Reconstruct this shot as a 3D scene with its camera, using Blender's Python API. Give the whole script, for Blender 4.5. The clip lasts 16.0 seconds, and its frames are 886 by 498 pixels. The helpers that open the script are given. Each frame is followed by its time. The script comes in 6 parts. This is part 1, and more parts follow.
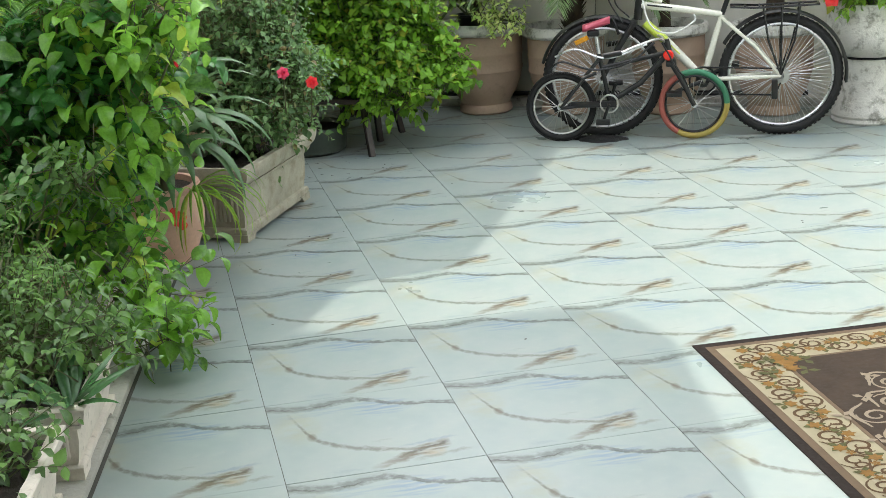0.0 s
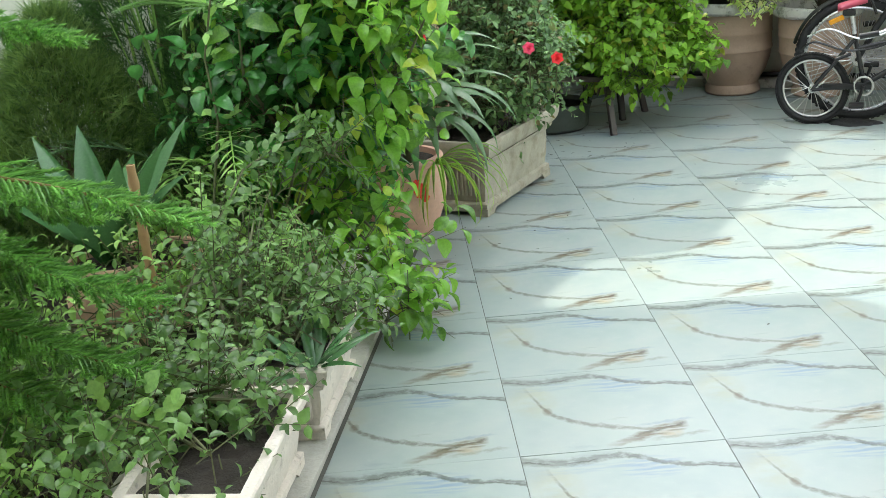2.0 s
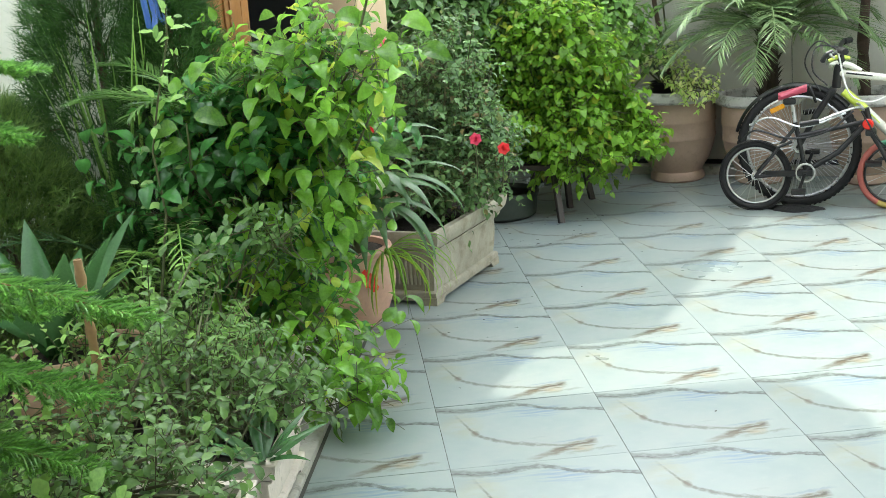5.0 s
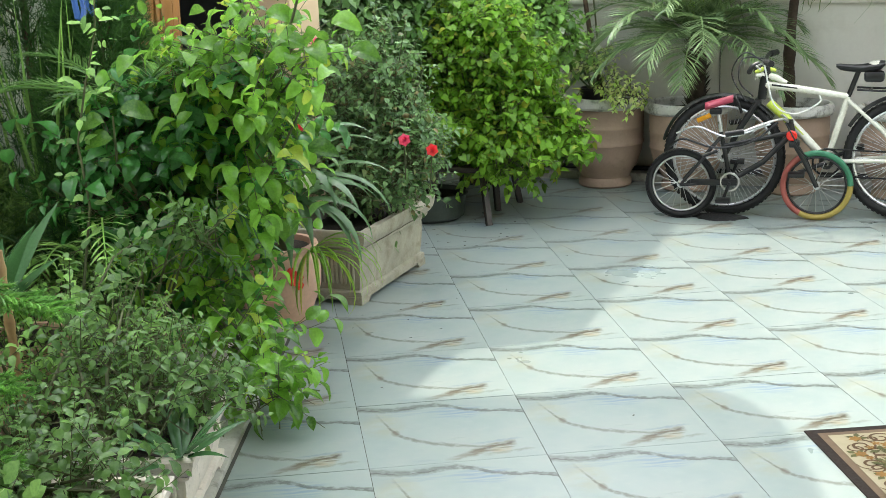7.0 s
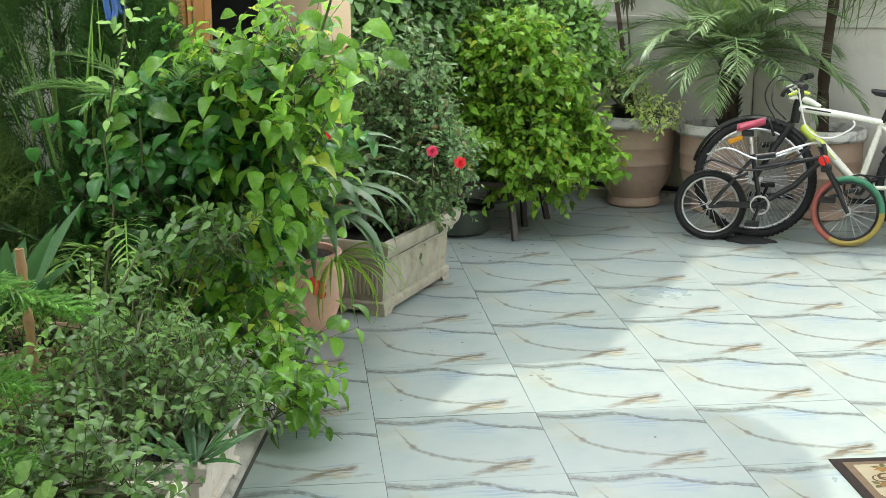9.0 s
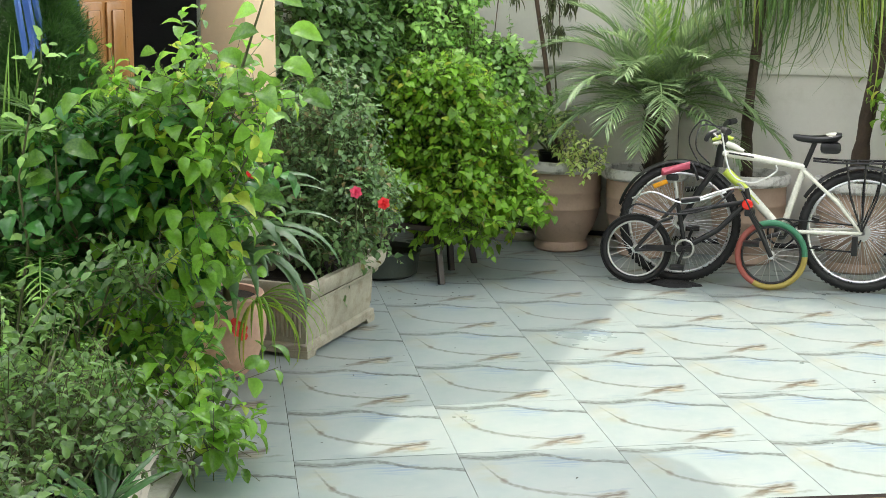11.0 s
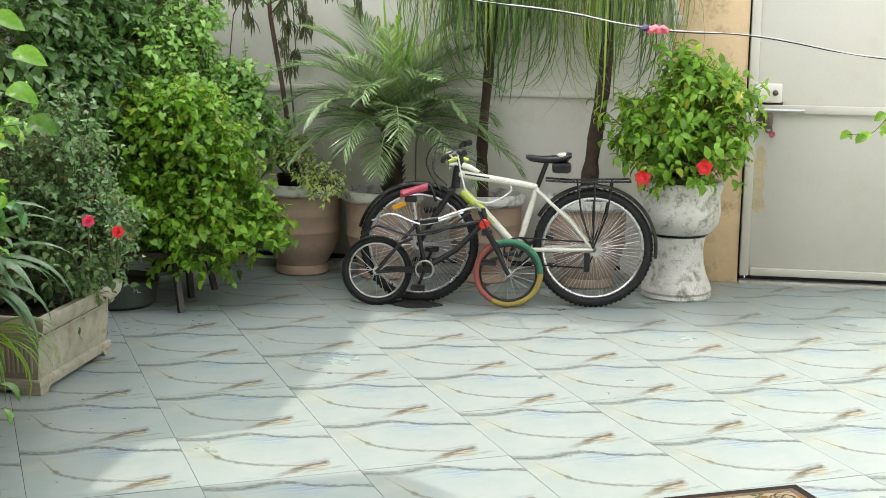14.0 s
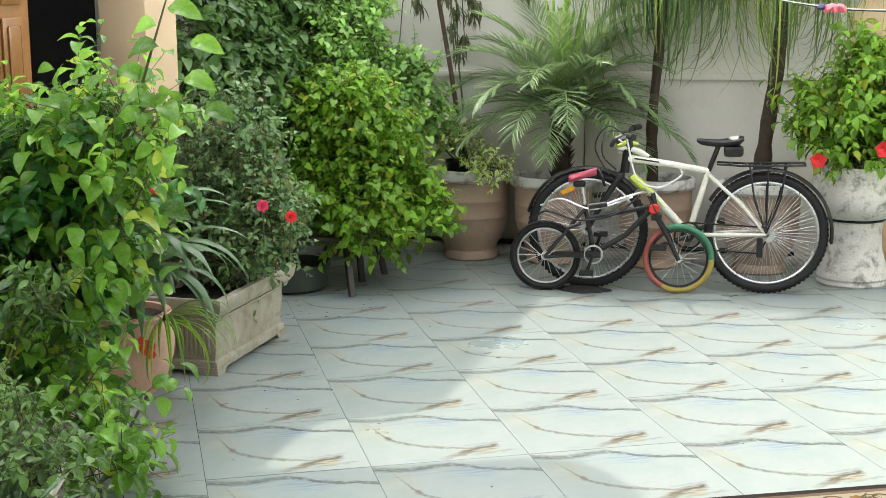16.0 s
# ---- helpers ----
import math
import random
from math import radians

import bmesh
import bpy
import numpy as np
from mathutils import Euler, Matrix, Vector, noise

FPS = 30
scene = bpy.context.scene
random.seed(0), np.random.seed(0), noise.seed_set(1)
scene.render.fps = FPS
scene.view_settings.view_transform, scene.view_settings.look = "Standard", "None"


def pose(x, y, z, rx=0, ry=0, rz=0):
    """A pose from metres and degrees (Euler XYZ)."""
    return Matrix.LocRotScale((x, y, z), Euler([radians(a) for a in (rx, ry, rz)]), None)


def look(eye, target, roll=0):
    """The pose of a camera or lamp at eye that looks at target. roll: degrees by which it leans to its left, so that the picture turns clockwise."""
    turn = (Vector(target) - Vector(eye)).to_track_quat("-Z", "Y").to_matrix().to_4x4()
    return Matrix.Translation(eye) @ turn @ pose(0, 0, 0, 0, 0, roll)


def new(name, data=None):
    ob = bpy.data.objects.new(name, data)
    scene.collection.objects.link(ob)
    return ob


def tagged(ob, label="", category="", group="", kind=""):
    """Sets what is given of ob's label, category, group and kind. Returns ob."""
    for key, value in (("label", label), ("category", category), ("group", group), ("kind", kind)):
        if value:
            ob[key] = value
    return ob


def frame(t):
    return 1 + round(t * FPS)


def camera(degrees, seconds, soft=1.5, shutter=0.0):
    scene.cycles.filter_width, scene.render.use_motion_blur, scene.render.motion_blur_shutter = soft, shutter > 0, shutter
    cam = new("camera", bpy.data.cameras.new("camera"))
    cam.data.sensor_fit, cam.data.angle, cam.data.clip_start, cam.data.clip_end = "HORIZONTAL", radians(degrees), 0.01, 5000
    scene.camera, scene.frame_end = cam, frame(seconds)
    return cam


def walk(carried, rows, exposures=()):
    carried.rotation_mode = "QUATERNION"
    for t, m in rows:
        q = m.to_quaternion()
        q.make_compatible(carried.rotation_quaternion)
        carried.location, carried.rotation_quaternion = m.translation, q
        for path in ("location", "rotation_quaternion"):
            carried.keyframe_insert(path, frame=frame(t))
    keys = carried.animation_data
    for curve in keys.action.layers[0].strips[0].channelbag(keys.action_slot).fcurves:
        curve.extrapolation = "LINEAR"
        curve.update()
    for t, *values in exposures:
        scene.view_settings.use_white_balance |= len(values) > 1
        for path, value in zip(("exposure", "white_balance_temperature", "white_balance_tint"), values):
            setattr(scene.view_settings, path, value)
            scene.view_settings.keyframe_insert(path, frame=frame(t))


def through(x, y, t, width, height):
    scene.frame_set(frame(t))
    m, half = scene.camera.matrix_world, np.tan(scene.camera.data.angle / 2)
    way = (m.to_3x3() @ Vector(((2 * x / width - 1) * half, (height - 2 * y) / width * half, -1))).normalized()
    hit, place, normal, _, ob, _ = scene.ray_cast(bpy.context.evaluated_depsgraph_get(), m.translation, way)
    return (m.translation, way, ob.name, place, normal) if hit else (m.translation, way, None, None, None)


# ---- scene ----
cam = camera(34.95, 16.0, soft=0.55)
PATH = [
    (0, (-0.283, -4.322, 1.803), (0.112, -2.449, 1.224), -3.2),
    (0.5, (-0.298, -4.333, 1.803), (0.043, -2.455, 1.206), -3.1),
    (1, (-0.302, -4.334, 1.798), (-0.048, -2.447, 1.186), -3.3),
    (1.5, (-0.305, -4.314, 1.785), (-0.157, -2.411, 1.186), -3.6),
    (2, (-0.311, -4.306, 1.778), (-0.244, -2.395, 1.194), -4.0),
    (2.5, (-0.313, -4.313, 1.779), (-0.276, -2.395, 1.214), -4.5),
    (3, (-0.306, -4.32, 1.787), (-0.252, -2.398, 1.238), -4.9),
    (3.5, (-0.298, -4.316, 1.797), (-0.207, -2.388, 1.272), -4.9),
    (4, (-0.304, -4.311, 1.8), (-0.183, -2.377, 1.303), -4.8),
    (4.2, (-0.304, -4.312, 1.8), (-0.179, -2.376, 1.316), -4.5),
    (6.5, (-0.274, -4.35, 1.811), (-0.077, -2.415, 1.343), -2.7),
    (7, (-0.274, -4.349, 1.811), (-0.033, -2.422, 1.333), -1.9),
    (7.5, (-0.275, -4.344, 1.81), (-0.011, -2.418, 1.34), -1.0),
    (8, (-0.278, -4.331, 1.809), (-0.024, -2.4, 1.352), -0.5),
    (8.2, (-0.278, -4.325, 1.808), (-0.036, -2.393, 1.351), -0.4),
    (10.3, (-0.221, -4.277, 1.746), (-0.028, -2.336, 1.307), -0.2),
    (10.5, (-0.217, -4.278, 1.744), (0.0, -2.335, 1.32), -0.1),
    (11, (-0.211, -4.278, 1.742), (0.088, -2.339, 1.356), 0.4),
    (11.5, (-0.207, -4.275, 1.741), (0.197, -2.35, 1.382), 1.0),
    (12, (-0.198, -4.272, 1.744), (0.306, -2.366, 1.409), 1.5),
    (12.5, (-0.187, -4.257, 1.746), (0.399, -2.372, 1.424), 1.6),
    (13, (-0.188, -4.26, 1.748), (0.453, -2.394, 1.422), 1.5),
    (13.5, (-0.187, -4.26, 1.747), (0.476, -2.404, 1.408), 1.2),
    (14, (-0.187, -4.26, 1.749), (0.464, -2.402, 1.397), 0.8),
    (14.5, (-0.181, -4.249, 1.747), (0.427, -2.377, 1.394), 0.3),
    (15, (-0.18, -4.26, 1.743), (0.363, -2.368, 1.391), 0.1),
    (15.5, (-0.184, -4.269, 1.741), (0.288, -2.358, 1.385), -0.2),
    (16, (-0.194, -4.259, 1.738), (0.228, -2.34, 1.367), -0.4),
]
walk(cam, [(t, look(eye, target, roll)) for t, eye, target, roll in PATH], [(0, 2.44, 6600, 7), (1, 2.3, 6550, 6), (2, 2.78, 6500, 5), (4, 2.78, 6500, 5), (6.5, 2.74, 6550, 5), (7.2, 2.58, 6600, 6), (8, 2.58, 6650, 7), (10.5, 2.76, 6750, 8), (11, 2.64, 6800, 9), (13, 2.48, 6850, 11), (15, 2.41, 6850, 11), (16, 2.58, 6850, 11)])

# ---- light ----
SUN_UP, SUN_AZ = radians(60.7), math.atan2(-0.436, 0.9)     # the sun stands behind the gate and the house
world = bpy.data.worlds.new("world")
scene.world = world
world.use_nodes = True
wn = world.node_tree
sky = wn.nodes.new("ShaderNodeTexSky")
sky.sky_type, sky.sun_disc = "NISHITA", False
sky.sun_elevation, sky.sun_rotation = SUN_UP, SUN_AZ
sky.air_density, sky.dust_density, sky.ozone_density = 1.2, 1.5, 1.0
wn.nodes["Background"].inputs["Strength"].default_value = 0.15
hazy = wn.nodes.new("ShaderNodeHueSaturation")          # thin rain cloud takes the blue out of the sky
hazy.inputs["Saturation"].default_value = 0.25
wn.links.new(sky.outputs[0], hazy.inputs["Color"])
wn.links.new(hazy.outputs[0], wn.nodes["Background"].inputs["Color"])
sun_data = bpy.data.lights.new("sun", "SUN")
sun_data.energy, sun_data.angle, sun_data.color = 0.60, radians(0.25), (1.0, 0.95, 0.86)
sun = new("sun", sun_data)
sun.matrix_world = look((0, 0, 0), (-math.cos(SUN_UP) * math.sin(SUN_AZ), -math.cos(SUN_UP) * math.cos(SUN_AZ), -math.sin(SUN_UP)))

# ---- the yard's own axes: u along the gate, v towards it ----
TURN = math.degrees(math.atan2(-0.473, 0.881))


def at(u, v, z=0.0, turn=0.0):
    """A pose in the yard's axes."""
    return pose(u * 0.881 + v * 0.473, -u * 0.473 + v * 0.881, z, 0, 0, TURN + turn)


# ---- shapes ----
class Shape:
    """Vertices and faces gathered for one mesh."""

    def __init__(self):
        self.v, self.f, self.n = [], [], 0

    def add(self, verts, faces):
        verts = np.asarray(verts, float).reshape(-1, 3)
        self.v.append(verts)
        self.f += [tuple(i + self.n for i in q) for q in faces]
        self.n += len(verts)
        return self

    def box(self, x0, x1, y0, y1, z0, z1, bev=0.0, m=None):
        """A box, with bevelled edges where bev is given."""
        if bev <= 0:
            vs = [(x, y, z) for z in (z0, z1) for x, y in ((x0, y0), (x1, y0), (x1, y1), (x0, y1))]
            fs = [(3, 2, 1, 0), (4, 5, 6, 7), (0, 1, 5, 4), (1, 2, 6, 5), (2, 3, 7, 6), (3, 0, 4, 7)]
        else:
            bm = bmesh.new()
            bmesh.ops.create_cube(bm, size=1, matrix=Matrix.LocRotScale(((x0 + x1) / 2, (y0 + y1) / 2, (z0 + z1) / 2), None, (x1 - x0, y1 - y0, z1 - z0)))
            bmesh.ops.bevel(bm, geom=bm.edges, offset=bev, segments=2, affect="EDGES", profile=0.5)
            bm.verts.ensure_lookup_table()
            vs = [tuple(v.co) for v in bm.verts]
            fs = [tuple(v.index for v in q.verts) for q in bm.faces]
            bm.free()
        if m is not None:
            vs = [tuple(m @ Vector(p)) for p in vs]
        return self.add(vs, fs)

    def lathe(self, profile, segs=40, m=None, wobble=0.0, closed=False):
        """A turned body from rows of radius and height."""
        a = np.linspace(0, 2 * np.pi, segs, endpoint=False)
        vs = []
        for r, z in profile:
            w = 1 + wobble * (np.sin(3 * a + z * 9) + 0.6 * np.sin(7 * a - z * 5))
            vs.append(np.stack([r * w * np.cos(a), r * w * np.sin(a), np.full(segs, z)], 1))
        vs = np.concatenate(vs)
        k = len(profile)
        fs = [(i * segs + j, i * segs + (j + 1) % segs, (i + 1) * segs + (j + 1) % segs, (i + 1) * segs + j) for i in range(k - 1) for j in range(segs)]
        if closed:
            fs += [((k - 1) * segs + j, (k - 1) * segs + (j + 1) % segs, (j + 1) % segs, j) for j in range(segs)]
        if m is not None:
            vs = np.array([tuple(m @ Vector(p)) for p in vs])
        return self.add(vs, fs)

    def tube(self, pts, radii, segs=8, ends=True):
        """A round bar along points, with one radius or one for each point."""
        pts = np.asarray(pts, float)
        k = len(pts)
        radii = np.full(k, radii) if np.isscalar(radii) else np.asarray(radii, float)
        tang = np.gradient(pts, axis=0)
        tang /= np.linalg.norm(tang, axis=1)[:, None] + 1e-12
        ref = np.array([0, 0, 1.0]) if abs(tang[:, 2]).mean() < 0.8 else np.array([1.0, 0, 0])
        s = np.cross(tang, ref)
        s /= np.linalg.norm(s, axis=1)[:, None] + 1e-12
        w = np.cross(s, tang)
        a = np.linspace(0, 2 * np.pi, segs, endpoint=False)
        vs = pts[:, None] + radii[:, None, None] * (np.cos(a)[None, :, None] * s[:, None] + np.sin(a)[None, :, None] * w[:, None])
        fs = [(i * segs + j, i * segs + (j + 1) % segs, (i + 1) * segs + (j + 1) % segs, (i + 1) * segs + j) for i in range(k - 1) for j in range(segs)]
        if ends:
            fs += [tuple(range(segs)), tuple(reversed([(k - 1) * segs + j for j in range(segs)]))]
        return self.add(vs.reshape(-1, 3), fs)

    def torus(self, centre, big, small, axis_y=True, segs=56, sides=10, flat=1.0):
        """A ring in the local x-z plane."""
        a = np.linspace(0, 2 * np.pi, segs, endpoint=False)
        b = np.linspace(0, 2 * np.pi, sides, endpoint=False)
        r = big + small * np.cos(b)[None]
        vs = np.stack([r * np.cos(a)[:, None], np.repeat(small * flat * np.sin(b)[None], segs, 0), r * np.sin(a)[:, None]], -1) + np.array(centre)
        fs = [(i * sides + j, i * sides + (j + 1) % sides, (i + 1) % segs * sides + (j + 1) % sides, (i + 1) % segs * sides + j) for i in range(segs) for j in range(sides)]
        return self.add(vs.reshape(-1, 3), fs)

    def stamp(self, verts, faces, where, ahead, up, size):
        """Many copies of a small template (x ahead, z up) in one go."""
        where, ahead, up = (np.asarray(q, float).reshape(-1, 3) for q in (where, ahead, up))
        n = len(where)
        size = np.broadcast_to(np.asarray(size, float).reshape(-1, 1) if np.ndim(size) < 2 else size, (n, 3)) if np.ndim(size) else np.full((n, 3), size)
        ahead = ahead / (np.linalg.norm(ahead, axis=1)[:, None] + 1e-9)
        side = np.cross(up, ahead)
        side /= np.linalg.norm(side, axis=1)[:, None] + 1e-9
        up = np.cross(ahead, side)
        t = np.asarray(verts, float)
        vs = where[:, None] + (t[None, :, 0:1] * size[:, None, 0:1]) * ahead[:, None] + (t[None, :, 1:2] * size[:, None, 1:2]) * side[:, None] + (t[None, :, 2:3] * size[:, None, 2:3]) * up[:, None]
        k = len(t)
        base = self.n
        self.v.append(vs.reshape(-1, 3))
        self.f += [tuple(base + i * k + j for j in q) for i in range(n) for q in faces]
        self.n += n * k
        return self

    def mesh(self, name, material, smooth=True):
        me = bpy.data.meshes.new(name)
        me.from_pydata(np.concatenate(self.v).tolist() if self.v else [], [], self.f)
        me.materials.append(material)
        if smooth:
            me.polygons.foreach_set("use_smooth", [True] * len(me.polygons))
            if smooth != "leaf":
                me.set_sharp_from_angle(angle=radians(38))
        me.update()
        return me


def part(name, shape, material, parent=None, label="", smooth=True, m=None):
    """One mesh object, under a thing or a part where a parent is given."""
    ob = new(name, shape.mesh(name, material, smooth) if isinstance(shape, Shape) else shape)
    if parent is not None:
        ob.parent = parent
    if m is not None:
        ob.matrix_basis = m
    return tagged(ob, label) if label else ob


def thing(name, m, label, category, group="", kind=""):
    """An empty at a thing's base."""
    ob = new(name)
    ob.empty_display_size = 0.1
    ob.matrix_basis = m
    return tagged(ob, label, category, group, kind)


def unit(a):
    a = np.asarray(a, float)
    return a / (np.linalg.norm(a, axis=-1, keepdims=True) + 1e-9)

# ---- materials ----
def nodes_of(name):
    m = bpy.data.materials.new(name)
    m.use_nodes = True
    return m, m.node_tree, m.node_tree.nodes["Principled BSDF"]


def node(tree, kind, **inputs):
    n = tree.nodes.new("ShaderNode" + kind)
    for key, value in inputs.items():
        sock = n.inputs[int(key[1:])] if key[0] == "i" and key[1:].isdigit() else n.inputs[key]
        if isinstance(value, bpy.types.NodeSocket):
            tree.links.new(value, sock)
        else:
            sock.default_value = value
    return n


def math_node(tree, op, a, b=0.0, clamp=False):
    n = node(tree, "Math", i0=a, i1=b)
    n.operation, n.use_clamp = op, clamp
    return n.outputs[0]


def ramp(tree, value, stops, mode="LINEAR"):
    """A colour ramp from rows of place and colour or grey."""
    n = node(tree, "ValToRGB", Fac=value)
    n.color_ramp.interpolation = mode
    while len(n.color_ramp.elements) < len(stops):
        n.color_ramp.elements.new(0.5)
    for e, (p, c) in zip(n.color_ramp.elements, stops):
        e.position = p
        e.color = (c, c, c, 1) if not isinstance(c, tuple) else (*c, 1)
    return n.outputs[0]


def blend(tree, fac, a, b, mode="MIX"):
    n = tree.nodes.new("ShaderNodeMix")
    n.data_type, n.blend_type = "RGBA", mode
    for i, value in ((0, fac), (6, a), (7, b)):
        if isinstance(value, bpy.types.NodeSocket):
            tree.links.new(value, n.inputs[i])
        else:
            n.inputs[i].default_value = (*value, 1) if isinstance(value, tuple) and len(value) == 3 else value
    return n.outputs[2]


def coords(tree):
    return tree.nodes.new("ShaderNodeTexCoord").outputs["Object"]


def noise_of(tree, where, scale, detail=4.0, rough=0.6):
    return node(tree, "TexNoise", Vector=where, Scale=scale, Detail=detail, Roughness=rough).outputs["Fac"]


def plain(name, colour, rough=0.6, metal=0.0, spread=0.2, broad=4.0, fine=60.0, bump=0.15, dirt=None, dirt_at=0.6, coat=0.0):
    """Paint, stone, clay, metal or plastic with broad and fine variation; dirt: a second colour in patches."""
    m, tree, bsdf = nodes_of(name)
    where = coords(tree)
    big, small = noise_of(tree, where, broad), noise_of(tree, where, fine)
    lo, hi = (tuple(min(1.0, c * k) for c in colour) for k in (1 - spread, 1 + spread * 0.7))
    col = ramp(tree, big, [(0.3, lo), (0.7, hi)])
    col = blend(tree, 0.35, col, ramp(tree, small, [(0.3, lo), (0.7, hi)]))
    if dirt:
        patch = noise_of(tree, where, broad * 2.3, 8.0, 0.7)
        col = blend(tree, ramp(tree, patch, [(dirt_at - 0.05, 0.0), (dirt_at + 0.1, 1.0)]), col, dirt)
    tree.links.new(col, bsdf.inputs["Base Color"])
    tree.links.new(ramp(tree, small, [(0.2, max(0.02, rough - 0.1)), (0.8, min(1.0, rough + 0.12))]), bsdf.inputs["Roughness"])
    bsdf.inputs["Metallic"].default_value = metal
    bsdf.inputs["Coat Weight"].default_value = coat
    if bump:
        b = node(tree, "Bump", Strength=bump, Distance=0.01, Height=small)
        tree.links.new(b.outputs[0], bsdf.inputs["Normal"])
    return m


def leafy(name, dark, light, gloss=0.4, through=0.45, warm=None):
    """Leaves: each one has its own shade of green, and lets light through."""
    m, tree, bsdf = nodes_of(name)
    geo = tree.nodes.new("ShaderNodeNewGeometry")
    each = geo.outputs["Random Per Island"]
    where = coords(tree)
    big = noise_of(tree, where, 3.0)
    mid = tuple((a + b) / 2 for a, b in zip(dark, light))
    stops = [(0.0, dark), (0.45, mid), (0.9, light)] + ([(0.97, warm)] if warm else [])
    col = ramp(tree, each, stops)
    col = blend(tree, ramp(tree, big, [(0.4, 0.0), (0.75, 0.25)]), col, light)
    vein = noise_of(tree, where, 90.0)
    col = blend(tree, 0.25, col, ramp(tree, vein, [(0.3, dark), (0.7, light)]))
    tree.links.new(col, bsdf.inputs["Base Color"])
    bsdf.inputs["Roughness"].default_value = gloss * 0.8
    b = node(tree, "Bump", Strength=0.25, Distance=0.004, Height=vein)
    tree.links.new(b.outputs[0], bsdf.inputs["Normal"])
    bright = node(tree, "HueSaturation", Hue=0.488, Saturation=0.95, Value=1.6, Color=col).outputs[0]
    glow = node(tree, "BsdfTranslucent", Color=bright)
    mix = node(tree, "MixShader", i0=through, i1=bsdf.outputs[0], i2=glow.outputs[0])
    tree.links.new(mix.outputs[0], tree.nodes["Material Output"].inputs[0])
    return m


def marble():
    """Polished porcelain tile; every tile carries the same print of veins."""
    m, tree, bsdf = nodes_of("marble_tile")
    where = coords(tree)
    sep = node(tree, "SeparateXYZ", Vector=where)

    def times(*values):
        out = values[0]
        for v in values[1:]:
            out = math_node(tree, "MULTIPLY", out, v)
        return out

    def sway(scale, detail, reach):
        return times(math_node(tree, "SUBTRACT", noise_of(tree, where, scale, detail, 0.65), 0.5), reach)

    a = math_node(tree, "DIVIDE", math_node(tree, "ADD", sep.outputs[0], 0.3), 0.6)
    b = math_node(tree, "DIVIDE", math_node(tree, "ADD", sep.outputs[1], 0.3), 0.6)
    b1 = math_node(tree, "ADD", math_node(tree, "ADD", b, sway(19.0, 3.0, 0.07)), sway(70.0, 4.0, 0.03))

    def line(stops, width):
        """How near a place is to a line, 1 on it; the second output is the signed distance."""
        centre = node(tree, "SeparateColor", Color=ramp(tree, a, stops, "B_SPLINE")).outputs[0]
        off = math_node(tree, "SUBTRACT", b1, centre)
        near = math_node(tree, "SUBTRACT", 1.0, math_node(tree, "DIVIDE", math_node(tree, "ABSOLUTE", off), width), True)
        return near, off

    def spot(ca, cb, ra, rb):
        """1 in the middle of an oval patch of the print, 0 outside it."""
        da = math_node(tree, "DIVIDE", math_node(tree, "SUBTRACT", a, ca), ra)
        db = math_node(tree, "DIVIDE", math_node(tree, "SUBTRACT", b1, cb), rb)
        r2 = math_node(tree, "ADD", times(da, da), times(db, db))
        return math_node(tree, "SUBTRACT", 1.0, r2, True)

    def lay(col, fac, colour):
        return blend(tree, fac, col, colour)

    big, mid = noise_of(tree, where, 3.2, 3.0), noise_of(tree, where, 9.0, 5.0, 0.65)
    col = ramp(tree, big, [(0.3, (0.235, 0.292, 0.278)), (0.5, (0.272, 0.316, 0.298)), (0.72, (0.298, 0.328, 0.306))])
    col = lay(col, ramp(tree, mid, [(0.45, 0.0), (0.75, 0.25)]), (0.222, 0.276, 0.280))
    col = lay(col, ramp(tree, noise_of(tree, where, 24.0, 5.0, 0.7), [(0.56, 0.0), (0.78, 0.35)]), (0.33, 0.355, 0.325))
    streak = ramp(tree, noise_of(tree, where, 34.0, 4.0), [(0.32, 0.25), (0.52, 1.0)])
    patch = ramp(tree, noise_of(tree, where, 11.0, 4.0), [(0.36, 0.0), (0.6, 1.0)])
    slant = node(tree, "TexNoise", Vector=node(tree, "Mapping", Vector=where, Rotation=(0, 0, 0.55), Scale=(9.0, 60.0, 1.0)).outputs[0], Scale=1.0, Detail=3.0).outputs["Fac"]
    hatch = ramp(tree, slant, [(0.42, 0.0), (0.60, 1.0)])
    # ochre haze at the print's left, blue brush strokes below the long vein
    col = lay(col, times(spot(0.13, 0.66, 0.15, 0.26), patch, 0.40), (0.27, 0.255, 0.135))
    col = lay(col, times(spot(0.03, 0.80, 0.10, 0.14), 0.30), (0.16, 0.215, 0.225))
    col = lay(col, times(spot(0.60, 0.78, 0.20, 0.13), hatch, 0.75), (0.125, 0.200, 0.300))
    col = lay(col, times(spot(0.28, 0.82, 0.26, 0.06), hatch, 0.45), (0.15, 0.215, 0.29))
    # the long vein: a broad smoky left half, a thin crisp right half
    near, off = line(BLUE_VEIN, ramp(tree, a, [(0.0, 0.065), (0.3, 0.06), (0.5, 0.046), (0.62, 0.036), (1.0, 0.032)]))
    smoke = math_node(tree, "SUBTRACT", 1.0, math_node(tree, "DIVIDE", math_node(tree, "ABSOLUTE", math_node(tree, "SUBTRACT", off, 0.012)), 0.07), True)
    col = lay(col, times(smoke, ramp(tree, a, [(0.0, 0.5), (0.45, 0.55), (0.62, 0.15), (1.0, 0.2)]), hatch), (0.135, 0.16, 0.145))
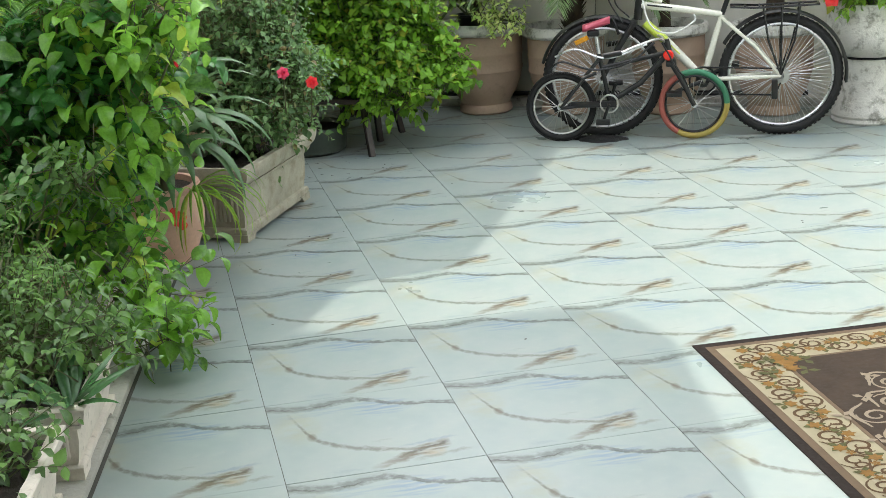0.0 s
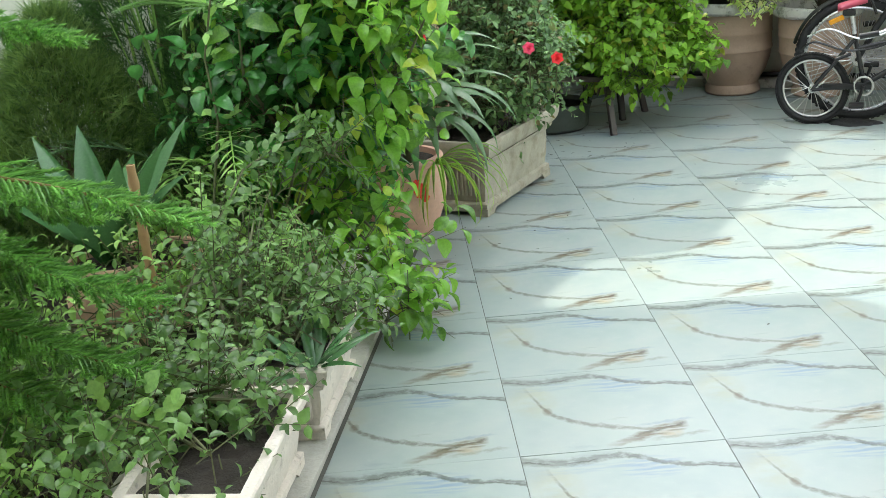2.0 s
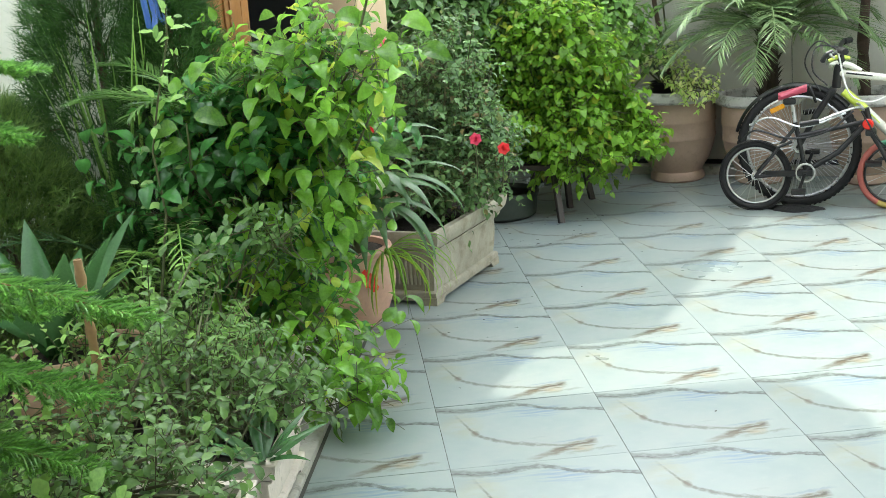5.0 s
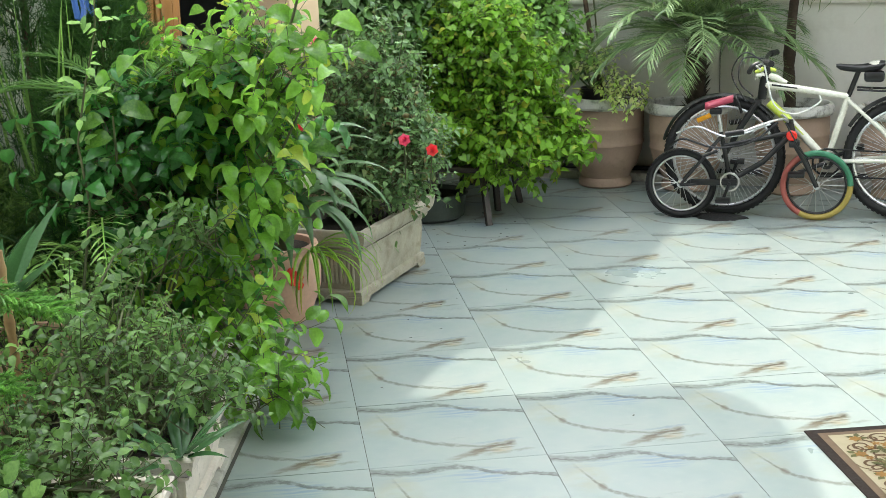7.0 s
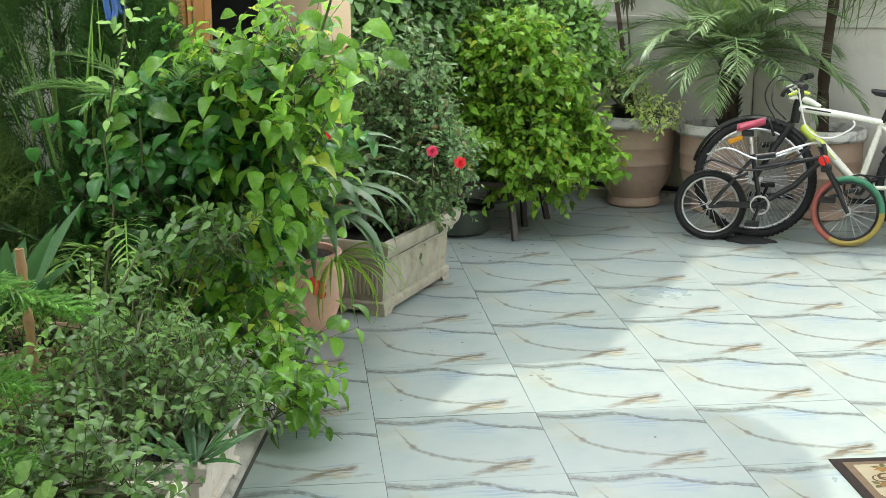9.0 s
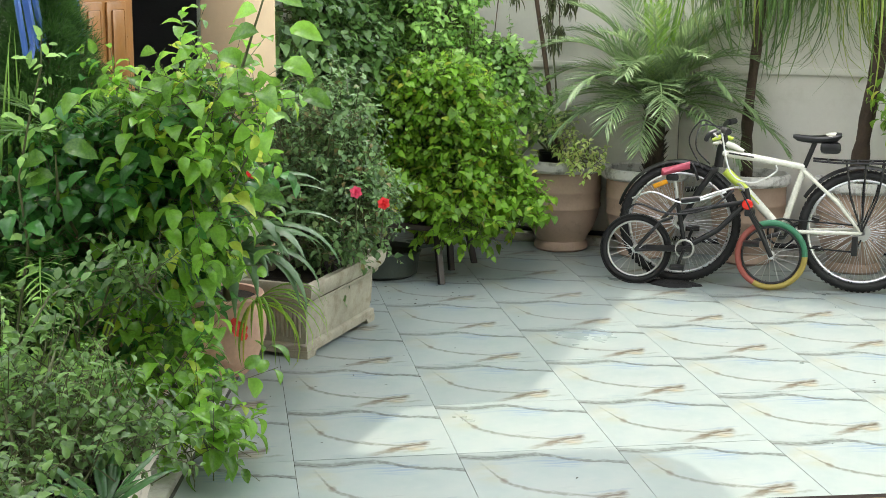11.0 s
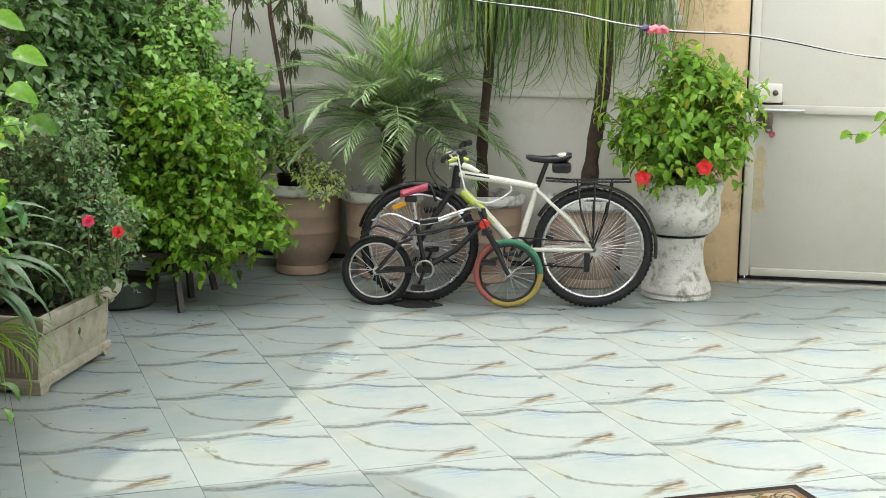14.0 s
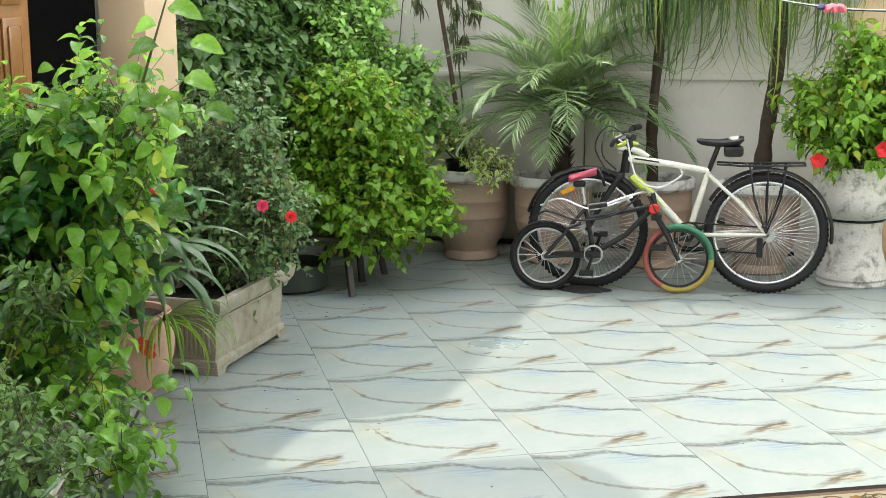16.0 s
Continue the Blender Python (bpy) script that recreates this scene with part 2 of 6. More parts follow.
    col = lay(col, times(ramp(tree, near, [(0.15, 0.0), (0.55, 1.0)]), streak, ramp(tree, a, [(0.0, 0.5), (0.4, 0.65), (0.55, 0.8), (1.0, 0.75)])), (0.062, 0.070, 0.060))
    crisp, _ = line([(p, q - 0.012) for p, q in BLUE_VEIN], 0.010)
    col = lay(col, times(ramp(tree, crisp, [(0.1, 0.0), (0.6, 1.0)]), ramp(tree, mid, [(0.40, 0.0), (0.52, 0.75)])), (0.050, 0.052, 0.038))
    # the hooked olive vein
    near2, _ = line(BROWN_VEIN, ramp(tree, a, [(0.1, 0.055), (0.24, 0.036), (0.5, 0.032), (0.7, 0.024)]))
    gate_a = ramp(tree, a, [(0.10, 0.0), (0.16, 0.9), (0.62, 0.8), (0.74, 0.0)])
    col = lay(col, times(ramp(tree, near2, [(0.0, 0.0), (0.25, 0.35), (0.7, 1.0)]), gate_a, streak, 0.75), (0.062, 0.058, 0.028))
    col = lay(col, times(spot(0.195, 0.50, 0.03, 0.06), 0.6), (0.09, 0.065, 0.03))
    # the brown knot, its pale heart and the grey strokes beside it
    col = lay(col, times(spot(0.76, 0.13, 0.075, 0.075), patch, 0.7), (0.30, 0.235, 0.125))
    near3, _ = line(KNOT_VEIN, ramp(tree, a, [(0.40, 0.03), (0.6, 0.06), (0.74, 0.075), (0.88, 0.06)]))
    gate_b = ramp(tree, a, [(0.42, 0.0), (0.5, 0.45), (0.66, 0.9), (0.82, 1.0), (0.87, 0.0)])
    col = lay(col, times(ramp(tree, near3, [(0.05, 0.0), (0.6, 1.0)]), gate_b, ramp(tree, slant, [(0.36, 0.1), (0.52, 1.0)])), (0.095, 0.065, 0.026))
    core, _ = line([(p, q + 0.014) for p, q in KNOT_VEIN], 0.016)
    col = lay(col, times(core, ramp(tree, a, [(0.55, 0.0), (0.66, 0.9), (0.84, 1.0), (0.87, 0.0)]), 0.85), (0.045, 0.034, 0.020))
    for stops, w, g0, g1, k, tone in (([(0.5, 0.05), (0.8, 0.085), (1.0, 0.13)], 0.022, 0.66, 0.97, 0.6, (0.13, 0.14, 0.105)),
                                      ([(0.5, 0.23), (0.75, 0.265), (1.0, 0.29)], 0.024, 0.62, 0.92, 0.55, (0.125, 0.18, 0.235)),
                                      ([(0.4, 0.34), (0.7, 0.355)], 0.012, 0.50, 0.60, 0.4, (0.16, 0.19, 0.16)),
                                      ([(0.2, 0.06), (0.4, 0.045)], 0.025, 0.24, 0.40, 0.35, (0.16, 0.21, 0.24))):
        n4, _ = line(stops, w)
        gate_c = ramp(tree, a, [(g0 - 0.03, 0.0), (g0 + 0.05, 1.0), (g1 - 0.05, 1.0), (g1, 0.0)])
        col = lay(col, times(n4, gate_c, streak, k), tone)
    tree.links.new(col, bsdf.inputs["Base Color"])
    pos = tree.nodes.new("ShaderNodeNewGeometry").outputs["Position"]
    wet = noise_of(tree, pos, 1.6, 4.0)
    tree.links.new(math_node(tree, "ADD", math_node(tree, "MULTIPLY", wet, 0.1), 0.24), bsdf.inputs["Roughness"])
    bsdf.inputs["Specular IOR Level"].default_value = 0.32
    ripple = noise_of(tree, pos, 14.0, 3.0)
    bp = node(tree, "Bump", Strength=0.015, Distance=0.01, Height=ripple)
    tree.links.new(bp.outputs[0], bsdf.inputs["Normal"])
    return m


BLUE_VEIN = [(0.0, 0.95), (0.11, 0.905), (0.2, 0.885), (0.33, 0.905), (0.45, 0.935), (0.56, 0.905), (0.67, 0.80), (0.78, 0.765), (0.9, 0.76), (1.0, 0.70)]
BROWN_VEIN = [(0.0, 1.0), (0.12, 0.80), (0.17, 0.56), (0.22, 0.44), (0.28, 0.38), (0.36, 0.315), (0.46, 0.265), (0.57, 0.22), (0.7, 0.185)]
KNOT_VEIN = [(0.3, -0.05), (0.5, 0.06), (0.6, 0.115), (0.66, 0.15), (0.73, 0.17), (0.83, 0.205), (0.95, 0.26)]
MARBLE = marble()
GROUT = plain("grout", (0.07, 0.07, 0.06), 0.85, bump=0.3)
EARTH = plain("wet_earth", (0.05, 0.04, 0.03), 0.9, spread=0.5, broad=9, fine=120, bump=0.8)
CEMENT = plain("weathered_cement", (0.42, 0.41, 0.36), 0.8, spread=0.25, broad=5, fine=70, bump=0.35, dirt=(0.16, 0.16, 0.13), dirt_at=0.6)
GATE_PAINT = plain("grey_gate_paint", (0.72, 0.70, 0.63), 0.45, spread=0.07, broad=1.2, fine=40, bump=0.04, dirt=(0.62, 0.60, 0.52), dirt_at=0.60)
GATE_LIGHT = plain("pale_gate_paint", (0.55, 0.535, 0.47), 0.45, spread=0.06, broad=1.2, fine=40, bump=0.04, dirt=(0.52, 0.49, 0.40), dirt_at=0.62)
TAN_WALL = plain("tan_wall_paint", (0.68, 0.50, 0.31), 0.75, spread=0.12, broad=3, fine=50, bump=0.12, dirt=(0.42, 0.29, 0.17), dirt_at=0.57)
CREAM_WALL = plain("cream_wall_paint", (0.60, 0.445, 0.28), 0.75, spread=0.08, broad=3, fine=60, bump=0.08)
GREY_WALL = plain("pale_green_wall_paint", (0.78, 0.81, 0.70), 0.8, spread=0.15, broad=3, fine=50, bump=0.1, dirt=(0.60, 0.64, 0.52), dirt_at=0.62)
DOOR_WOOD = plain("varnished_wood", (0.30, 0.135, 0.04), 0.35, spread=0.3, broad=6, fine=45, bump=0.1, coat=0.3)
# near-black colour that stands in for shade in the doorway and gate gaps
SHADE_DARK = plain("shade_dark", (0.05, 0.05, 0.055), 0.9)
SHADE_SLAB_MAT = plain("shade_slab_concrete", (0.45, 0.44, 0.42), 0.85)
DARK_STEEL = plain("rusty_dark_steel", (0.13, 0.10, 0.075), 0.6, metal=0.4, spread=0.4, broad=30)
STEEL = plain("galvanised_steel", (0.55, 0.55, 0.52), 0.4, metal=0.7, spread=0.15)

# ---- ground, floor, bed ----
g = Shape().add([(-400, -400, -0.09), (400, -400, -0.09), (400, 400, -0.09), (-400, 400, -0.09)], [(0, 1, 2, 3)])
tagged(part("ground", g, EARTH, smooth=False), "bare wet earth round the yard", "ground", kind="structure")
floor = thing("floor", pose(0, 0, 0), "polished white marble-look floor tiles with grey and brown veins", "floor", kind="structure")
g = Shape().box(-1.75, 7.5, -7.5, 7.0, -0.06, -0.0025)
part("grout_bed", g, GROUT, floor, "dark grout in the tile joints", smooth=False)


# ---- gate, posts, house, added shade slabs ----
def wall_thing(name, m, label, category, boxes, material, bev=0.006):
    ob = thing(name, m, label, category, kind="structure")
    g = Shape()
    for b in boxes:
        g.box(*b, bev)
    part("masonry", g, material, ob)
    return ob


GATE_H = 2.42
gate = thing("gate_left", at(0, 5.1), "closed grey painted sheet-steel gate leaf with a welded rail", "gate", kind="structure")
part("sheet", Shape().box(-1.36, 0.255, 0.0, 0.03, 0.006, GATE_H, 0.003), GATE_PAINT, gate)
part("sheet", Shape().box(0.262, 1.865, 0.0, 0.03, 0.006, GATE_H, 0.003), GATE_PAINT, gate)
part("rail", Shape().box(-1.35, 1.86, -0.03, -0.001, 1.135, 1.18, 0.005), GATE_PAINT, gate)
part("frame_bar", Shape().box(1.80, 1.862, -0.025, -0.001, 0.03, 1.134, 0.005).box(1.80, 1.862, -0.025, -0.001, 1.181, GATE_H, 0.005), GATE_PAINT, gate)
part("frame_bar", Shape().box(-1.358, -1.30, -0.025, -0.001, 0.03, 1.134, 0.005).box(-1.358, -1.30, -0.025, -0.001, 1.181, GATE_H, 0.005), GATE_PAINT, gate)
for z in (1.60, 0.45):
    part("hinge", Shape().box(1.835, 1.93, -0.04, -0.004, z, z + 0.06, 0.004).box(1.85, 1.9, -0.055, -0.004, z + 0.07, z + 0.13, 0.006).tube([(1.875, -0.045, z - 0.02), (1.875, -0.045, z + 0.15)], 0.012), STEEL, gate, "grey steel hinge")
gate2 = thing("gate_right", at(0, 5.1), "closed pale grey painted steel gate leaf with a rust streak", "gate", kind="structure")
part("sheet", Shape().box(2.345, 5.2, -0.02, 0.02, 0.05, GATE_H, 0.004), GATE_LIGHT, gate2)
part("rail", Shape().box(2.41, 5.2, -0.055, -0.021, 1.075, 1.125, 0.006), GATE_LIGHT, gate2)
part("frame_bar", Shape().box(2.346, 2.40, -0.05, -0.021, 0.05, GATE_H, 0.006), GATE_LIGHT, gate2)
part("bottom_bar", Shape().box(2.41, 5.2, -0.05, -0.021, 0.052, 0.10, 0.006), GATE_LIGHT, gate2)
wall_thing("gate_post", at(0, 5.1), "tan painted masonry gate post with worn paint", "post", [(1.872, 2.335, -0.03, 0.4, 0, 2.7)], TAN_WALL)
wall_thing("wall_east", at(0, 0), "plain boundary wall closing the yard", "wall", [(5.2, 5.4, -7, 5.3, 0, 2.4)], GREY_WALL)
wall_thing("wall_south", at(0, 0), "plain house wall behind the yard", "wall", [(-3.2, 5.4, -7.2, -7.0, 0, 3.0)], CREAM_WALL)
wall_thing("pillar", at(0, 0), "cream painted square porch pillar", "pillar", [(-1.597, -1.35, 2.275, 2.60, 0, 2.5)], CREAM_WALL)
wall_thing("wall_west", at(0, 0), "pale green house wall with weather stains", "wall", [(-3.1, -2.9, -7.0, 1.2, 0, 3.0), (-2.9, -1.60, 1.0, 1.088, 0, 3.0), (-1.80, -1.60, 1.09, 2.275, 2.15, 3.0), (-1.80, -1.60, 2.60, 5.099, 0, 3.0)], GREY_WALL)
# unseen slab on columns, added and cut to cast the floor's shadow outline
roof = thing("roof", at(0, 0), "unseen slab added to cast the shade on the yard", "roof", kind="structure")
RZ = 11.0
DU, DV = RZ * 0.455, RZ * 0.33
SHADE_OUTLINE = [(-2.82 - DU, 7.19 + DV), (0.22 - DU, 7.19 + DV), (0.22 - DU, 1.6 + DV), (-0.2 - DU, 1.27 + DV), (-0.2 - DU, 0.64 + DV), (0.25 - DU, 0.80 + DV), (0.8 - DU, 1.07 + DV), (1.0 - DU, 1.05 + DV), (1.18 - DU, 0.84 + DV), (1.42 - DU, 0.12 + DV), (1.55 - DU, -0.40 + DV), (1.85 - DU, -1.6 + DV), (2.2 - DU, -3.0 + DV), (-2.82 - DU, -3.0 + DV)]
k = len(SHADE_OUTLINE)
g = Shape().add([(x, y, RZ) for x, y in SHADE_OUTLINE] + [(x, y, RZ + 0.14) for x, y in SHADE_OUTLINE],
                [tuple(range(k)), tuple(range(2 * k - 1, k - 1, -1))] + [(i, i + k, (i + 1) % k + k, (i + 1) % k) for i in range(k)])
part("slab", g, SHADE_SLAB_MAT, roof, smooth=False)
for x, y in ((-5.22, 2.3), (-5.22, 5.5), (-5.22, 10.1), (-7.6, 2.3), (-7.6, 10.1)):
    part("column", Shape().box(x - 0.12, x + 0.12, y - 0.12, y + 0.12, -0.09, RZ - 0.002, 0.01), SHADE_SLAB_MAT, roof)
wall_thing("wall_north", at(0, 5.1), "cream house corner wall beside the gate", "wall", [(-1.80, -1.363, 0.0, 0.2, 0, 3.0)], CREAM_WALL)
# the room's shade is put into the near-black colour of its walls
inside = thing("interior", at(0, 0), "room shell behind the open door, coloured dark for its shade", "room", kind="structure")
part("room_shell", Shape().box(-3.08, -2.9, 1.21, 2.75, 0, 3.0).box(-2.899, -1.801, 2.62, 2.75, 0, 3.0).box(-2.899, -1.801, 1.089, 2.619, 2.7, 3.0), SHADE_DARK, inside, smooth=False)
# dark strips added behind the gate's gaps, in place of the shade in them
part("gap_shade_strip", Shape().box(0.22, 0.30, 0.032, 0.045, 0.006, GATE_H), SHADE_DARK, gate, smooth=False)
part("gap_shade_strip", Shape().box(2.385, 5.2, 0.024, 0.034, 0.019, 0.09), SHADE_DARK, gate2, smooth=False)
part("gap_shade_strip", Shape().box(2.30, 2.38, 0.022, 0.035, 0.0, GATE_H), SHADE_DARK, gate2, smooth=False)
# second unseen slab, added to keep skylight off the near floor
porch = thing("near_shade_slab", at(0, 0), "unseen slab added to darken the near side of the yard", "roof", kind="structure")
part("slab", Shape().box(-0.3, 5.2, -7.0, 0.45, 3.0, 3.14, 0.01), SHADE_SLAB_MAT, porch)
for x, y in ((4.05, -6.85), (-0.15, -6.85), (4.05, 0.1), (-0.15, -4.9)):
    part("column", Shape().box(x - 0.11, x + 0.11, y - 0.11, y + 0.11, -0.09, 2.999, 0.01), CREAM_WALL, porch)

CLAY = plain("painted_brown_clay", (0.41, 0.29, 0.215), 0.6, spread=0.16, broad=5, fine=60, bump=0.15, dirt=(0.30, 0.21, 0.16), dirt_at=0.63)
TERRACOTTA = plain("terracotta", (0.62, 0.38, 0.28), 0.7, spread=0.22, broad=6, fine=60, bump=0.2, dirt=(0.50, 0.38, 0.30), dirt_at=0.62)
CHIPPED = plain("chipped_white_paint", (0.60, 0.585, 0.54), 0.6, spread=0.2, broad=6, fine=70, bump=0.5, dirt=(0.22, 0.21, 0.18), dirt_at=0.55)
PLANTER_STONE = plain("mossy_cast_concrete", (0.37, 0.345, 0.265), 0.85, spread=0.3, broad=6, fine=90, bump=0.25, dirt=(0.27, 0.24, 0.17), dirt_at=0.55)
PALE_STONE = plain("whitewashed_concrete", (0.66, 0.60, 0.52), 0.8, spread=0.16, broad=7, fine=80, bump=0.4, dirt=(0.34, 0.31, 0.25), dirt_at=0.62)
BLACK_PLASTIC = plain("black_plastic", (0.007, 0.007, 0.008), 0.35, spread=0.3, bump=0.05)
RUBBER = plain("tyre_rubber", (0.008, 0.008, 0.008), 0.7, spread=0.3, fine=160, bump=0.5)
CHROME = plain("bright_alloy", (0.62, 0.62, 0.62), 0.3, metal=0.85, spread=0.1, bump=0.03)
WHITE_PAINT = plain("white_bike_paint", (0.68, 0.67, 0.58), 0.25, spread=0.06, bump=0.02, coat=0.5)
LIME_PAINT = plain("lime_yellow_paint", (0.55, 0.66, 0.08), 0.3, spread=0.1, bump=0.02, coat=0.5)
PINK_VINYL = plain("pink_vinyl", (0.42, 0.06, 0.10), 0.4, spread=0.15, bump=0.1)
RED_PLASTIC = plain("red_reflector", (0.75, 0.03, 0.02), 0.2, spread=0.1, bump=0.02)
AMBER = plain("amber_reflector", (0.80, 0.35, 0.02), 0.25, spread=0.1, bump=0.02)
RED_TYRE = plain("red_tyre_rubber", (0.34, 0.09, 0.07), 0.6, spread=0.2, bump=0.2)
YELLOW_TYRE = plain("yellow_tyre_rubber", (0.34, 0.26, 0.06), 0.6, spread=0.2, bump=0.2)
GREEN_TYRE = plain("green_tyre_rubber", (0.035, 0.17, 0.09), 0.6, spread=0.2, bump=0.2)
DARK_WOOD = plain("dark_stained_wood", (0.035, 0.025, 0.02), 0.5, spread=0.4, bump=0.2)
DARK_TROUGH = plain("dark_glazed_trough", (0.035, 0.045, 0.035), 0.45, spread=0.4, bump=0.2)
BLUE_HOSE = plain("blue_hose_plastic", (0.06, 0.14, 0.42), 0.4, spread=0.15, bump=0.05)
WIRE = plain("wire_sheath", (0.72, 0.72, 0.68), 0.5, spread=0.2, bump=0.05)
BAMBOO = plain("bamboo_cane", (0.36, 0.22, 0.10), 0.55, spread=0.3, broad=12, bump=0.2)
SOIL = plain("potting_soil", (0.035, 0.027, 0.02), 0.95, spread=0.6, broad=14, fine=140, bump=1.0)
RUST = plain("rust", (0.30, 0.17, 0.07), 0.9, spread=0.3)


def soil_disc(r, z, seed):
    rng = np.random.default_rng(seed)
    rows = [(0.001, z + 0.012)] + [(r * q, z + 0.012 * (1 - q) + rng.uniform(-0.006, 0.006)) for q in (0.25, 0.5, 0.75, 1.0)]
    return Shape().lathe(rows[::-1], 28, wobble=0.004)


# ---- door in the house wall ----
door = thing("door_1", at(-1.6, 1.09), "half-open varnished wooden panel door in a wooden frame", "door", kind="structure")
part("door_frame", Shape().box(-0.12, 0.02, 0.0, 0.165, 0, 2.1, 0.008).box(-0.12, 0.02, 0.0, 1.183, 2.102, 2.148, 0.006), DOOR_WOOD, door)
leaf = part("door_leaf", Shape().box(-0.075, -0.035, 0.18, 0.64, 0.02, 2.09, 0.004), DOOR_WOOD, door)
for k in range(5):
    for y0 in (0.225, 0.415):
        z0 = 0.12 + k * 0.385
        g = Shape().box(-0.034, -0.022, y0, y0 + 0.155, z0, z0 + 0.33, 0.005).box(-0.0215, -0.012, y0 + 0.03, y0 + 0.125, z0 + 0.035, z0 + 0.295, 0.008)
        part("panel", g, DOOR_WOOD, leaf)
hose = thing("hose", at(-1.45, 0.80), "blue garden hose hanging in loops on the wall", "hose")
for k, (dv, top, low) in enumerate(((-0.10, 1.75, 1.42), (-0.03, 1.7, 1.44), (0.16, 1.75, 1.44), (0.24, 1.72, 1.40))):
    part("loop", Shape().tube([(-0.09, dv - 0.03, top + 0.3), (-0.05, dv - 0.02, top), (-0.04, dv - 0.005, (top + low) / 2), (-0.035, dv + 0.02, low), (-0.035, dv + 0.05, low - 0.015), (-0.04, dv + 0.075, low + 0.03), (-0.05, dv + 0.06, (top + low) / 2), (-0.06, dv + 0.04, top), (-0.09, dv + 0.03, top + 0.3)], 0.012, 8), BLUE_HOSE, hose)

# ---- gate furniture ----
bolt = thing("gate_bolt", at(2.487, 5.1, 1.2), "white painted sliding bolt and hasp on the steel gate", "bolt")
part("plate", Shape().box(-0.10, 0.06, -0.062, -0.021, -0.06, 0.055, 0.006), GATE_PAINT, bolt)
# flat dark strips stand in for the shadow below the plate and round the bracket
part("bolt_shadow", Shape().box(-0.112, 0.072, -0.0225, -0.0205, -0.075, -0.058).box(-0.165, 0.012, -0.0225, -0.0205, -0.225, -0.085), DARK_STEEL, bolt, "dark strip in place of the shadow round the bolt", smooth=False)
part("rod", Shape().tube([(-0.17, -0.075, -0.105), (0.20, -0.075, -0.105)], 0.011), STEEL, bolt)
part("bracket", Shape().box(-0.155, -0.10, -0.09, -0.021, -0.21, -0.09, 0.006), CHIPPED, bolt)
part("hasp", Shape().box(-0.03, 0.012, -0.078, -0.058, -0.215, -0.125, 0.008).torus((-0.009, -0.07, -0.225), 0.018, 0.006, segs=20, sides=6), DARK_STEEL, bolt)
part("stud", Shape().lathe([(0.018, 0.0), (0.018, 0.012), (0.01, 0.02), (0.001, 0.022)], 14, m=Matrix.Translation((0.02, -0.063, 0.0)) @ Matrix.Rotation(radians(90), 4, "X")), DARK_STEEL, bolt)
streak = thing("rust_streak", at(2.44, 5.1, 0.45), "brown rust stain run down the gate sheet", "stain")
rng = np.random.default_rng(5)
zs = np.linspace(0.0, 0.42, 14)
half = 0.02 + 0.030 * rng.random(14) * np.linspace(1.0, 0.5, 14)
half[0] = half[-1] = 0.008
g = Shape().add([(-h, -0.0225, z) for h, z in zip(half, zs)] + [(h * 1.1, -0.0225, z) for h, z in zip(half, zs)], [(i, i + 14, i + 15, i + 1) for i in range(13)])
part("stain", g, plain("faint_rust_stain", (0.50, 0.42, 0.27), 0.7, spread=0.2, broad=20), streak, smooth=False)
skirt = thing("skirting", at(0, 4.93), "low cement ledge along the foot of the gate", "ledge", kind="structure")
part("ledge", Shape().box(-1.55, 1.86, 0.0, 0.164, -0.01, 0.055, 0.008), CEMENT, skirt)
pipe = thing("pipe", at(0, 4.96, 0.056), "dark pipe lying along the ledge", "pipe")
part("barrel", Shape().tube([(-1.5, 0.05, 0.016), (0.0, 0.055, 0.016), (1.6, 0.05, 0.016)], 0.016), BLACK_PLASTIC, pipe)
wall_thing("threshold", at(0, 5.03), "cement sill under the pale gate leaf", "sill", [(2.345, 5.2, 0.0, 0.12, -0.01, 0.018)], CEMENT)

# ---- clothes line ----
line = thing("clothes_line", at(0, 3.0), "grey plastic clothes line with a pink knotted rag", "line")
us = np.linspace(-1.6, 5.2, 240)
zs = 1.832 + (us - 0.226) * -0.1285 + 0.012 * np.sin(us * 3.1) - 0.01 * np.cos(us * 7)
roll_ = 0.9 * np.sin(us * 5.0) + 0.5 * np.sin(us * 17.0)
for side_, mat_, say in ((1, WIRE, "pale twisted strand"), (-1, BLACK_PLASTIC, "black twisted strand")):
    part("wire", Shape().tube(np.stack([us, -0.0026 * side_ * np.sin(roll_), zs + 0.0028 * side_ * np.cos(roll_)], 1), 0.0032, 6), mat_, line, say)
kz = float(np.interp(1.79, us, zs))
g = Shape()
for k in range(7):
    g.lathe([(0.001, -0.02), (0.014, -0.012), (0.017, 0.0), (0.012, 0.014), (0.001, 0.02)], 9, m=Matrix.Translation((1.76 + 0.012 * k, -0.006 * (k % 2), kz + 0.004 * (k % 3 - 1))) @ Matrix.Rotation(k, 4, "Y"), wobble=0.2)
part("knot", g, plain("pink_rag", (0.75, 0.16, 0.20), 0.8, spread=0.3, fine=120), line, "pink knotted rag")
part("knot", Shape().lathe([(0.001, -0.025), (0.014, -0.012), (0.015, 0.01), (0.001, 0.025)], 9, m=Matrix.Translation((1.735, 0, kz + 0.005)) @ Matrix.Rotation(1.4, 4, "Y"), wobble=0.2), plain("navy_rag", (0.05, 0.04, 0.10), 0.8), line, "dark blue knotted rag")
bits = thing("red_petal", at(2.50, 5.05, 0.945), "red petal stuck on the gate sheet", "petal")
part("petal", Shape().lathe([(0.001, 0.002), (0.018, 0.006), (0.021, 0.0), (0.001, -0.003)], 10, m=Matrix.Rotation(radians(80), 4, "X"), wobble=0.1), PINK_VINYL, bits)


